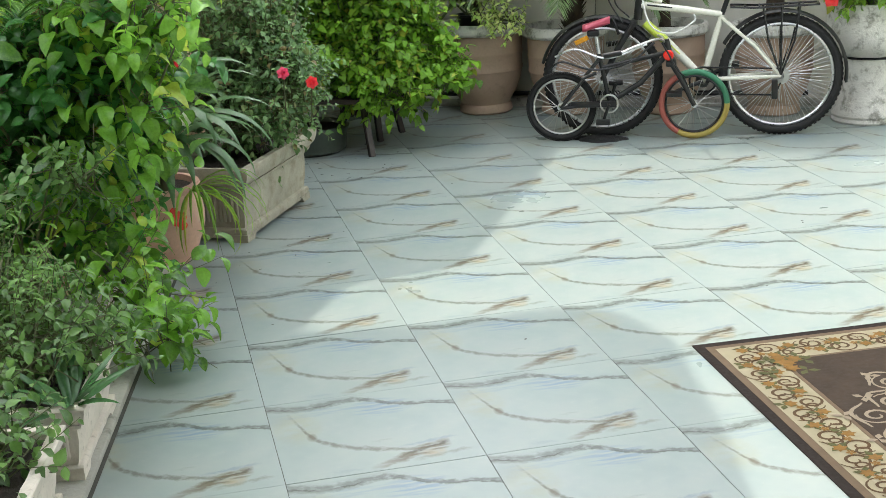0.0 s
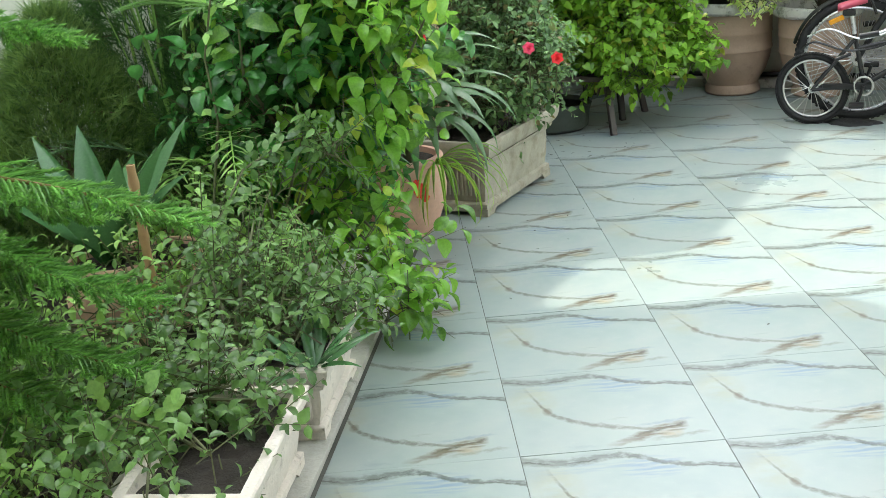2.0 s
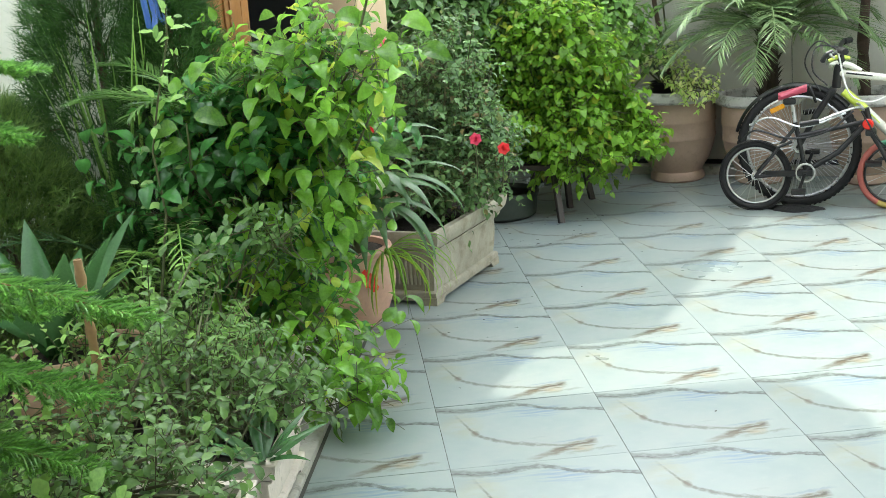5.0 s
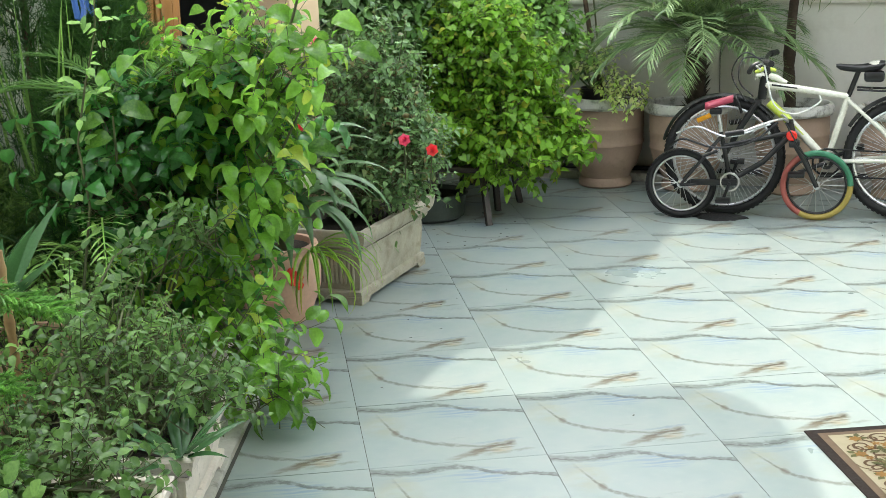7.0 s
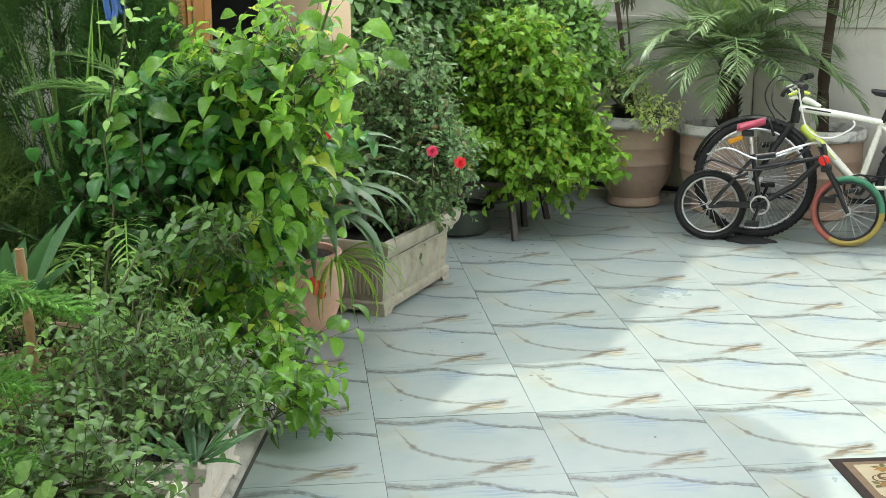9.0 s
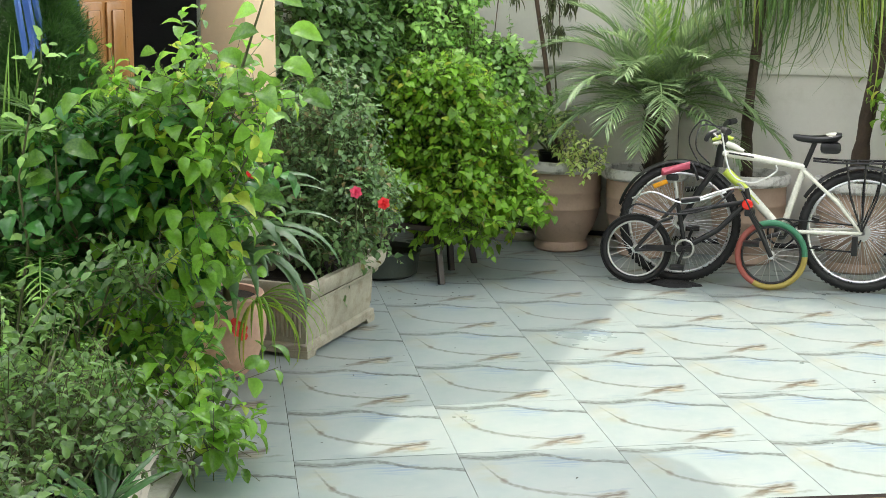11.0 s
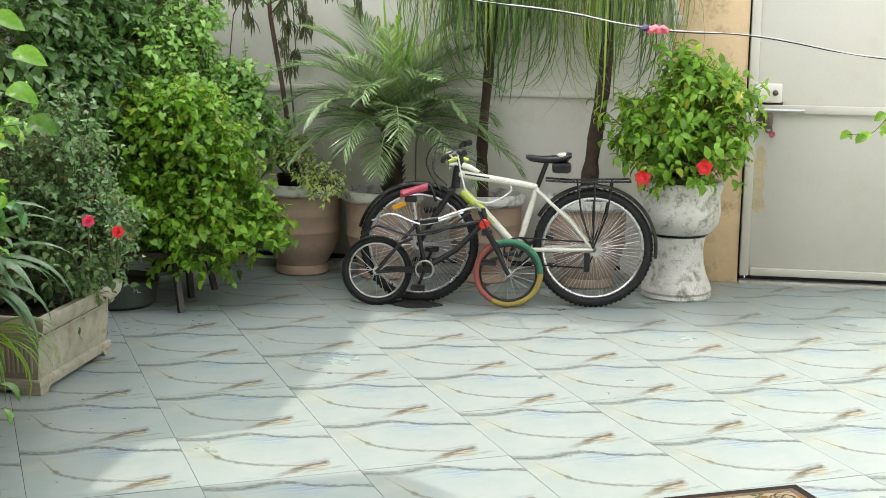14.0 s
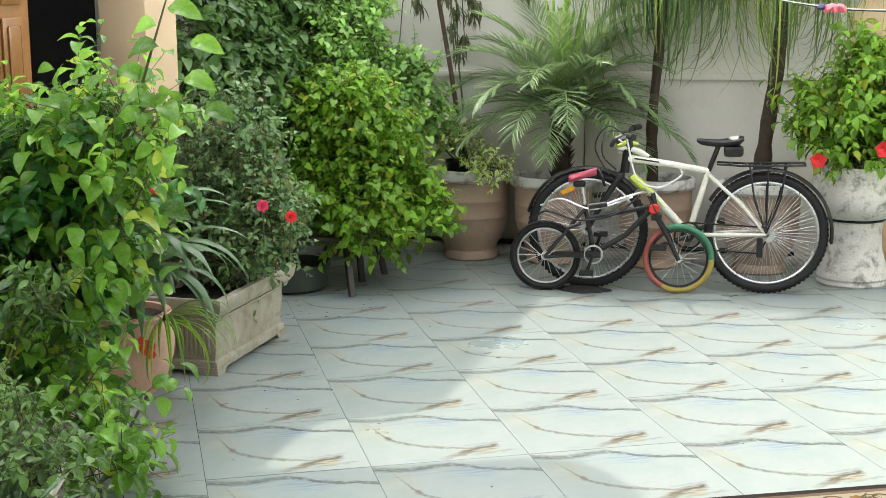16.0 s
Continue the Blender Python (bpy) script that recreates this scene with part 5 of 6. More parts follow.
part("trunk", Shape().tube([(-0.10, 0.05, 0.0), (-0.12, 0.08, 0.5), (-0.10, 0.08, 1.1), (-0.14, 0.08, 1.6), (-0.13, 0.08, 2.3)], [0.055, 0.05, 0.048, 0.045, 0.04], 12), BARK, vine)
part("trunk", Shape().tube([(-0.03, 0.05, 0.0), (-0.07, 0.08, 0.7), (-0.03, 0.08, 1.3), (-0.06, 0.08, 2.3)], [0.04, 0.036, 0.034, 0.03], 10), BARK, vine)
for p in ((-0.83, 4.35, 1.17), (-0.60, 4.45, 1.02), (-0.5, 4.5, 0.93), (-0.55, 4.5, 0.88)):
    bloom(vine, rel(B, p), 0.028, P_WHITE, "small pale flower", 1)
# roses in the trough
B = (-0.98, 2.22, 0.28)
rose = thing("rose_bush", at(*B), "rose bush with red and pink blooms in the concrete trough", "rose")
crown(rose, B, [(-1.12, 2.2, 0.60, 0.22, 0.34, 0.27, 2300), (-0.86, 2.3, 0.66, 0.23, 0.34, 0.33, 3000), (-0.93, 2.3, 1.05, 0.22, 0.25, 0.22, 1000), (-1.15, 2.15, 0.95, 0.16, 0.2, 0.2, 520), (-0.72, 2.15, 0.62, 0.15, 0.2, 0.2, 700), (-1.0, 2.05, 0.52, 0.22, 0.2, 0.12, 520)], CURL, 0.038, 0.68, G_ROSE, 14, twig=0.15, droop=0.25, per=9, stems=5, shell=0.25)
for p, m_ in (((-0.584, 2.15, 0.68), P_RED), ((-0.716, 2.13, 0.728), P_PINK), ((-1.26, 2.1, 0.772), P_RED), ((-1.158, 2.15, 1.177), P_PINK), ((-1.154, 2.15, 1.096), P_PINK)):
    p = tuple(c + 0.055 * (e - c) for c, e in zip(p, (1.84, -3.86, 1.75)))
    bloom(rose, rel(B, p), 0.031, m_, "double red rose bloom", 3, 6, (0.3, -1, 0.3))
    part("stalk", Shape().tube([rel(B, p), rel(B, (p[0] * 0.9 - 0.1, p[1] + 0.1, p[2] - 0.2))], 0.003, 5), TWIG, rose)

# hibiscus in the urn
B = (1.95, 4.58, 0.655)
hib = thing("hibiscus", at(*B), "leafy hibiscus with red flowers in the white urn", "shrub")
crown(hib, B, [(1.90, 4.55, 0.98, 0.30, 0.28, 0.20, 1400), (2.02, 4.55, 1.22, 0.19, 0.2, 0.17, 700), (1.93, 4.55, 1.38, 0.09, 0.1, 0.09, 110), (1.74, 4.5, 0.92, 0.17, 0.2, 0.17, 500), (2.20, 4.5, 1.05, 0.14, 0.18, 0.17, 400), (2.27, 4.5, 1.17, 0.09, 0.1, 0.07, 90), (1.96, 4.38, 0.77, 0.14, 0.12, 0.12, 160), (1.62, 4.5, 1.06, 0.10, 0.12, 0.09, 110), (2.12, 4.45, 0.83, 0.13, 0.14, 0.1, 130)], CURL, 0.066, 0.62, G_BRIGHT, 15, twig=0.15, droop=0.6, stems=6)
for p in ((1.735, 4.24, 0.75), (2.08, 4.24, 0.82)):
    bloom(hib, rel(B, p), 0.052, P_RED, "red hibiscus flower", 2, 5, (-0.1, -1, 0.1), P_PINK)

# pots along the gate
B = (-0.50, 4.80, 0.605)
small = thing("potted_plant", at(*B), "pale variegated plant in the black nursery pot", "plant")
crown(small, B, [(-0.50, 4.70, 0.80, 0.15, 0.13, 0.10, 200), (-0.60, 4.62, 0.78, 0.12, 0.1, 0.07, 110)], CURL, 0.042, 0.55, G_VARIEG, 16, twig=0.10, stems=3)
bloom(small, rel(B, (-0.46, 4.7, 0.88)), 0.05, P_WHITE, "flat white flower head", 1, 8, (0, -0.5, 1))
g = Shape()
for i in range(14):
    ribbon(g, (0.02, -0.02, 0.02), i * 0.46, 0.9, 0.16, 0.012, 0.9)
part("grass_tuft", g, G_DARK, small, smooth=False)
B = (-0.36, 4.68, 0.51)
trail = thing("potted_plant", at(*B), "yellow-green trailing plant over the pot's rim", "plant")
crown(trail, B, [(-0.28, 4.58, 0.65, 0.17, 0.14, 0.08, 210), (-0.20, 4.52, 0.60, 0.10, 0.08, 0.09, 120)], CURL, 0.040, 0.55, G_VARIEG, 17, twig=0.09, stems=3)
# slender tree with withered drooping tips
B = (-0.44, 4.84, 0.505)
slim = thing("young_tree", at(*B), "slender young tree with drooping withered leaf tufts", "tree")
part("trunk", Shape().tube([(0, 0, 0), (-0.06, 0.0, 0.3), (-0.12, 0.0, 0.7), (-0.19, 0, 1.1), (-0.22, 0, 1.45), (-0.24, 0, 1.8)], [0.018, 0.016, 0.015, 0.014, 0.012, 0.008], 10), BARK, slim)
rng = np.random.default_rng(21)
tuft = Shape()
wood = Shape()
for i in range(22):
    a = rng.uniform(0, 6.28)
    reach, z0 = rng.uniform(0.2, 0.62), rng.uniform(1.15, 1.75)
    x0 = -0.12 - 0.12 * (z0 - 0.7)
    e = np.array([x0 + reach * math.cos(a), 0.18 * reach * math.sin(a) - 0.03, z0 - rng.uniform(0.0, 0.5) + 0.02])
    m_ = np.array([x0 + reach * 0.55 * math.cos(a), 0.1 * reach * math.sin(a), z0 + 0.09])
    m2 = (m_ + e) / 2 + np.array([0.12 * reach * math.cos(a), 0, 0.06])
    wood.tube([(x0, 0, z0 - 0.05), m_, m2, e], [0.006, 0.005, 0.004, 0.003], 5)
    for j in range(26):
        ribbon(tuft, e + rng.normal(size=3) * [0.016, 0.016, 0.024], rng.uniform(0, 6.28), rng.uniform(-1.5, -0.3), rng.uniform(0.05, 0.13), rng.uniform(0.010, 0.018), 0.9, rows=5)
tagged(part("twig_mass", wood, BARK, slim), kind="stuff")
tagged(part("leaf_tuft_mass", tuft, G_DRY, slim, "grey-green withered leaf tufts", smooth=False), kind="stuff")
crown(slim, B, [(-0.45, 4.8, 1.78, 0.35, 0.12, 0.10, 160)], LITE, 0.05, 0.5, G_SMALL, 22, twig=0.12, stems=1, name="young_leaves")

# pygmy date palm
B = (0.17, 4.78, 0.50)
palm = thing("palm", at(*B), "pygmy date palm with arching feathery fronds", "palm")
part("trunk", Shape().lathe([(0.05, 0.0), (0.062, 0.05), (0.055, 0.15), (0.065, 0.3), (0.06, 0.42), (0.03, 0.50)], 16, wobble=0.06), PALM_BARK, palm)
g = Shape()
rng = np.random.default_rng(30)
n = 90
a, z = rng.random(n) * 6.28, rng.random(n) * 0.42
g.stamp(*NEEDLE, np.stack([0.055 * np.cos(a), 0.055 * np.sin(a), z], 1), np.stack([np.cos(a), np.sin(a), 1.0 + 0 * a], 1), np.stack([-np.cos(a), -np.sin(a), 1 + 0 * a], 1), np.stack([0.055 + 0.03 * rng.random(n), 0.035 + 0 * a, 0.05 + 0 * a], 1))
tagged(part("leaf_stub_mass", g, PALM_BARK, palm, smooth=False), kind="stuff")
FRONDS = []
for k_ in range(40):
    q_ = k_ / 39
    FRONDS.append((137.5 * k_ + (23 * k_) % 11, 80 - 84 * q_ ** 1.15, 0.78 + 0.10 * math.sin(k_ * 1.7), 0.85 + 0.75 * math.sin(math.pi * q_)))
for i, (az, up_, ln, sag) in enumerate(FRONDS):
    g = Shape()
    frond(g, (0.02 * math.cos(radians(az)), 0.02 * math.sin(radians(az)), 0.46), radians(az), radians(up_), ln, sag, 54, 0.27, 100 + i, 0.0095)
    part("frond", g, G_PALM, palm, smooth=False)
g = Shape()
for i in range(5):
    ribbon(g, (0.012 * math.cos(i), 0.012 * math.sin(i), 0.46), i * 0.53, 1.42 - 0.05 * (i % 4), 0.74 + 0.03 * (i % 5), 0.026, 0.10, rows=7, fold=0.5)
for i in range(4):
    frond(g, (0.01 * math.cos(i * 1.6), 0.01 * math.sin(i * 1.6), 0.46), i * 1.6 + 0.4, radians(87 - i), 0.60 + 0.03 * i, 0.12, 34, 0.10, 140 + i, 0.016)
part("spear_leaf", g, G_BRIGHT, palm, "unopened upright pale green spear leaf", smooth=False)


# ponytail palms
def ponytail(u, v, z, h, lean, r, seed, label, leaves=420, reach=0.30, pale=0.0):
    ob = thing("ponytail_palm", at(u, v, z), label, "palm", "ponytail palms")
    q = np.linspace(0, 1, 26)
    rng = np.random.default_rng(seed)
    bend = lean * q ** 1.6 + 0.018 * np.sin(q * 7.5 + seed)
    pts = np.stack([bend - bend[0], 0.012 * np.sin(q * 6), h * q], 1)
    part("trunk", Shape().tube(pts, r * (1.5 - 0.8 * q) * (1 + 0.09 * rng.normal(size=26)), 14), DARK_BARK, ob)
    top = pts[-1]
    masses = [Shape(), Shape()]
    for i in range(leaves):
        az, rise = rng.uniform(0, 6.28), rng.uniform(-0.3, 1.25)
        g = Shape()
        ribbon(g, (0, 0, 0), az, rise, rng.uniform(0.6, 1.6), rng.uniform(0.013, 0.024), rng.uniform(2.6, 3.7), rows=10, fold=0.3, twist=rng.normal() * 0.35, belly=0.3)
        vs = np.concatenate(g.v) * [reach / 0.55, reach / 0.55, 1.0]
        vs[:, 1] = np.clip(vs[:, 1], -0.45, 0.22)
        masses[1 if rng.random() < pale * (1.4 if math.cos(az) < 0.1 else 0.5) else 0].add(vs + top + np.array([rng.normal() * 0.03, rng.normal() * 0.03, -rng.uniform(0, 0.22)]), g.f)
    part("leaves", masses[0], G_STRAP_DARK, ob, "long hanging dark green strap leaves", smooth=False)
    part("leaves", masses[1], G_STRAP, ob, "long hanging yellow-green strap leaves", smooth=False)
    return ob


ponytail(0.74, 4.82, 0.50, 1.72, 0.03, 0.026, 41, "ponytail palm with a slim dark trunk", 620, 0.40, pale=0.15)
ponytail(1.40, 4.78, 0.50, 1.72, 0.13, 0.036, 42, "ponytail palm with a thick brown leaning trunk", 520, 0.34, pale=0.5)

# vine tip hanging by the gate
B = (2.2, 5.05, 2.70)
tip = thing("vine_tip", at(*B), "thin vine tip with a few leaves hanging from the gate post", "climber")
part("stem", Shape().tube([(0, 0.1, 0.0), (0.15, -0.4, 0.1), (0.33, -0.9, -0.3), (0.40, -1.05, -0.75), (0.33, -1.07, -0.88)], 0.004, 6), TWIG, tip)
g = Shape()
for p, az in (((0.40, -1.05, -0.76), 0.5), ((0.36, -1.07, -0.84), 3.0), ((0.32, -1.07, -0.89), 3.6), ((0.41, -1.05, -0.66), 2.2)):
    g.stamp(*HEART, [p], [(math.cos(az), math.sin(az), -0.6)], [(0, -0.8, 0.6)], 0.07)
part("leaves", g, G_BRIGHT, tip, smooth=False)

B = (3.25, 5.08, 2.43)
tip2 = thing("vine_tip", at(*B), "thin vine with yellow-green leaves trailing down from the gate top", "climber")
path = bend([rel(B, p) for p in ((3.25, 5.08, 2.43), (3.22, 4.6, 2.42), (3.12, 4.1, 2.1), (3.05, 4.0, 1.66), (3.07, 4.0, 1.28), (2.96, 4.0, 1.07), (2.82, 4.0, 1.05))], 8)
part("stem", Shape().tube(path, np.linspace(0.005, 0.002, len(path)), 6), TWIG, tip2)
rng = np.random.default_rng(95)
g = Shape()
for k in range(14, len(path)):
    az = rng.uniform(0, 6.28)
    g.stamp(*BROAD, [path[k] + rng.normal(size=3) * 0.012], [(math.cos(az), 0.5 * math.sin(az), -0.55)], [(0.1, -0.8, 0.6)], np.array([[1.0, 0.72, 1.0]]) * rng.uniform(0.035, 0.075))
part("leaves", g, G_BRIGHT, tip2, smooth="leaf")

# ---- planting bed ----
B = (-1.25, 1.05, 0.27)
big = thing("jasmine_bush", at(*B), "tall shrub with broad glossy green leaves", "shrub")
crown(big, B, [(-0.85, 0.8, 1.20, 0.26, 0.24, 0.22, 303), (-0.87, 0.8, 0.78, 0.14, 0.22, 0.28, 333), (-0.68, 0.66, 0.92, 0.10, 0.14, 0.28, 222), (-0.60, 0.66, 1.28, 0.2, 0.14, 0.12, 151), (-0.47, 0.22, 0.15, 0.10, 0.14, 0.12, 162), (-0.62, 0.4, 0.28, 0.13, 0.16, 0.12, 151), (-0.95, 0.55, 0.46, 0.2, 0.2, 0.12, 151), (-1.10, 0.8, 1.1, 0.2, 0.2, 0.12, 162)], BROAD, 0.078, 0.62, G_BIG, 51, twig=0.20, droop=0.45, per=6, stems=4, stem_r=0.012)
# the bush's unlit left and inner parts get the darker leaf colour
crown(big, B, [(-1.17, 0.72, 0.80, 0.36, 0.30, 0.40, 1100), (-1.0, 0.75, 0.30, 0.22, 0.24, 0.14, 160), (-0.95, 0.8, 1.05, 0.2, 0.2, 0.25, 220)], BROAD, 0.085, 0.62, G_EMERALD, 58, twig=0.20, droop=0.45, per=6, stems=3, name="shaded_foliage")
crown(big, B, [(-1.15, 0.95, 0.7, 0.36, 0.26, 0.4, 700), (-0.88, 0.95, 1.0, 0.2, 0.2, 0.3, 300)], BROAD, 0.08, 0.62, G_EMERALD, 57, twig=0.2, stems=2, name="inner_foliage")
rng = np.random.default_rng(52)
leaf_mesh = Shape().add([(x * 0.098, y * 0.062, z * 0.098) for x, y, z in BROAD[0]], BROAD[1]).mesh("leaf", G_BIG, smooth="leaf")
for i in range(64):
    p = np.array([rng.uniform(-1.15, -0.62), rng.uniform(0.45, 0.65), rng.uniform(0.35, 1.32)]) - np.array(B)
    part("leaf", leaf_mesh, G_BIG, big, m=pose(*p, rng.uniform(-25, 25), rng.uniform(5, 60), rng.uniform(-180, 20)))
g = Shape()
for x0, y0, z1 in ((-0.41, 0.64, 1.70), (-0.68, 0.64, 1.45), (-0.95, 0.65, 1.32), (-1.10, 0.33, 1.10), (-0.5, 0.65, 1.1)):
    e = np.array(rel(B, (x0, y0, z1)))
    g.tube([(0, -0.05, 0.0), e * [0.35, 0.5, 0.45], e * [0.85, 0.95, 0.78], e], [0.012, 0.009, 0.006, 0.003], 6)
tagged(part("twig_mass", g, TWIG, big), kind="stuff")
# tall shoots
g = Shape()
SHOOTS = ((-0.40, 1.66, 0.4), (-0.46, 1.60, 2.8), (-0.35, 1.54, 0.1), (-0.44, 1.53, 3.5), (-0.36, 1.42, -0.5), (-0.49, 1.42, 2.6), (-0.43, 1.33, -1.2), (-0.52, 1.29, 3.8), (-0.30, 1.31, -0.6), (-0.42, 1.18, -1.4), (-0.74, 1.43, 2.4), (-0.64, 1.44, 0.5), (-0.59, 1.36, -0.4), (-0.78, 1.27, 3.3), (-1.0, 1.28, 2.7), (-0.90, 1.33, 0.6), (-0.56, 1.06, 3.9), (-0.50, 0.95, 0.0), (-1.13, 1.08, 3.2), (-1.06, 1.13, 0.5), (-1.10, 1.02, 3.7))
for (x, z, az), y in zip(SHOOTS, [0.62 + 0.03 * (i % 3) for i in range(18)] + [0.32] * 3):
    p = (x, y, z)
    g.stamp(*BROAD, [rel(B, p)], [(math.cos(az), math.sin(az) * 0.4, -0.15)], [(0.1, -0.7, 0.7)], np.array([[0.125, 0.078, 0.125]]))
part("shoot_leaves", g, G_BIG, big, smooth="leaf")
for p in ((-0.86, 0.85, 0.80), (-0.87, 0.82, 0.66), (-0.80, 0.85, 1.05), (-0.92, 0.85, 0.72), (-0.83, 0.85, 0.63)):
    bloom(big, rel(B, p), 0.034, P_WHITE, "white jasmine flower", 1, 6, (0.4, -1, 0.3))
# silvery sprig hanging in front
B = (-1.05, 0.35, 0.02)
sprig = thing("rambling_rose", at(*B), "rambling grey-green shoots leaning over the bed", "shrub")
crown(sprig, B, [(-0.77, 0.33, 0.67, 0.14, 0.12, 0.08, 170), (-0.92, 0.2, 0.55, 0.14, 0.1, 0.1, 90)], OVAL, 0.055, 0.42, G_SMALL, 53, twig=0.12, droop=0.2, stems=3)
# spider-lily beside the painted pot
B = (-1.04, 1.47, 0.33)
lily = thing("lily", at(*B), "arching strap-leaved lily with white flowers in the painted pot", "lily")
rng = np.random.default_rng(54)
part("stalk", Shape().tube([(0, 0, 0), (0.03, -0.03, 0.25), (0.06, -0.05, 0.5)], [0.03, 0.028, 0.015], 10), TWIG, lily)
for i in range(22):
    g = Shape()
    h = rng.uniform(0.1, 0.48)
    az = rng.uniform(-1.9, 0.9)
    ribbon(g, (0.06 * h / 0.5, -0.05 * h / 0.5, h), az, rng.uniform(0.55, 1.3), rng.uniform(0.45, 0.68), rng.uniform(0.055, 0.075), rng.uniform(1.6, 2.5), rows=12, fold=0.22, belly=0.4)
    part("leaf", g, G_LILY, lily, smooth="leaf")
for p in ((-0.80, 1.25, 0.86), (-0.78, 1.22, 0.70), (-0.86, 1.2, 0.74), (-0.83, 1.2, 1.10), (-0.84, 1.2, 0.52)):
    bloom(lily, rel(B, p), 0.036, P_WHITE, "white flower", 2, 6, (0.2, -1, 0.3))
g = Shape()
for i in range(24):
    ribbon(g, (0.17, -0.08, 0.02), rng.uniform(-1.4, 0.5), rng.uniform(0.2, 1.0), rng.uniform(0.28, 0.46), 0.013, rng.uniform(1.9, 2.8), rows=9)
part("grass_leaves", g, G_BRIGHT, lily, "fine hanging grass leaves", smooth=False)


# feathery cypresses
def cypress(u, v, r, h, n, seed, label, z0=0.0, size=0.12, material=None):
    B = (u, v, z0)
    ob = thing("cypress", at(*B), label, "cypress", "cypresses in the bed")
    rng = np.random.default_rng(seed)
    z = h * rng.random(n) ** 0.8
    a = rng.random(n) * 6.28
    rad = r * (np.minimum(1.0, 0.35 + 2.2 * z / h) * (1.02 - (z / h) ** 2.2)) * (0.45 + 0.6 * rng.random(n) ** 0.6) * (1 + 0.2 * np.sin(4 * a + 5 * z / h + seed))
    where = np.stack([rad * np.cos(a), rad * np.sin(a), z + 0.06], 1)
    ahead = unit(np.stack([np.cos(a), np.sin(a), 1.1 + rng.normal(size=n) * 0.5], 1) + rng.normal(size=(n, 3)) * 0.35)
    up = rng.normal(size=(n, 3))
    s = size * (0.7 + 0.7 * rng.random(n))
    tagged(part("spray", Shape().stamp(*SPRAY, where, ahead, up, s), material or G_FEATHER, ob, smooth=False), kind="stuff")
    part("trunk", Shape().tube([(0, 0, 0), (0.01, 0, h * 0.5), (0, 0, h * 0.95)], [0.03, 0.02, 0.006], 8), BARK, ob)
    g = Shape()
    for i in range(40):
        q = rng.integers(n)
        g.tube([(0, 0, max(0.1, where[q][2] - 0.15)), where[q] * [0.6, 0.6, 1], where[q]], [0.006, 0.004, 0.002], 4)
    tagged(part("twig_mass", g, BARK, ob), kind="stuff")
    return ob


cypress(-2.15, 0.55, 0.42, 1.04, 5200, 61, "feathery dark green cypress")
cypress(-2.45, 0.25, 0.38, 0.80, 3600, 62, "tall feathery cypress against the wall")
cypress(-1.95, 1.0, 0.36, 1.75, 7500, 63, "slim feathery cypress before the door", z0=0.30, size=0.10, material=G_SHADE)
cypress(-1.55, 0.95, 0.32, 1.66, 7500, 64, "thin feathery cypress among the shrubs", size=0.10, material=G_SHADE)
B = (-1.55, 0.85, 0.0)
areca = thing("palm", at(*B), "young feather palm arching over the bed", "palm")
for i, (az, up_, ln, sag) in enumerate(((-35, 75, 1.35, 1.9), (-55, 78, 1.5, 2.2), (-20, 82, 1.5, 2.3), (-70, 72, 1.25, 1.8), (-120, 74, 1.2, 1.7), (-10, 80, 1.4, 1.7), (170, 78, 1.3, 1.6), (-150, 80, 1.35, 1.4))):
    g = Shape()
    frond(g, (0, 0, 0), radians(az), radians(up_), ln, sag, 30, 0.20, 200 + i, 0.010)
    part("frond", g, G_HEART if i % 2 else G_LILY, areca, smooth=False)
for i, (az, up_, ln, sag) in enumerate(((-165, 30, 0.60, 0.9), (-140, 38, 0.55, 1.0), (175, 48, 0.62, 1.1), (-95, 42, 0.5, 1.3), (-30, 55, 0.55, 1.2))):
    g = Shape().tube([(0.0, 0.0, 0.0), (0.14, -0.10, 0.6), (0.32, -0.18, 1.04)], [0.012, 0.009, 0.007], 6)
    frond(g, (0.32, -0.18, 1.04), radians(az), radians(up_), ln, sag, 30, 0.16, 230 + i, 0.010)
    part("frond", g, G_SMALL, areca, smooth=False)
g = Shape()
rng = np.random.default_rng(66)
for i in range(26):
    ribbon(g, (rng.normal() * 0.05 - 0.2, rng.normal() * 0.05, 0.05), rng.uniform(0, 6.28), rng.uniform(1.35, 1.52), rng.uniform(1.2, 1.7), 0.016, 0.25, rows=8)
part("grass_tuft", g, G_HEART, areca, "tall upright grass blades", smooth=False)


# broad agaves
def agave(u, v, z, n, length, width, rise, seed, material, label):
    ob = thing("agave", at(u, v, z), label, "agave", "agaves in the bed")
    rng = np.random.default_rng(seed)
    for i in range(n):
        g = Shape()
        ribbon(g, (0, 0, 0), i * 2.4 + rng.normal() * 0.1, rise - 0.035 * i + rng.normal() * 0.1, length * (0.8 + 0.3 * rng.random()), width, rng.uniform(0.3, 0.8), rows=9, fold=0.3, belly=0.45, tip=0.02)
        part("leaf", g, material, ob, smooth="leaf")
    return ob


agave(-1.47, -0.10, 0.33, 10, 0.56, 0.125, 1.2, 71, G_AGAVE, "broad dark green agave rosette in a clay pot")
round_pot(-1.47, -0.10, 0.17, 0.34, "clay pot holding a broad agave")
agave(-0.34, -0.60, 0.23, 16, 0.25, 0.036, 0.95, 72, G_AGAVE, "small dark agave in the fluted trough")

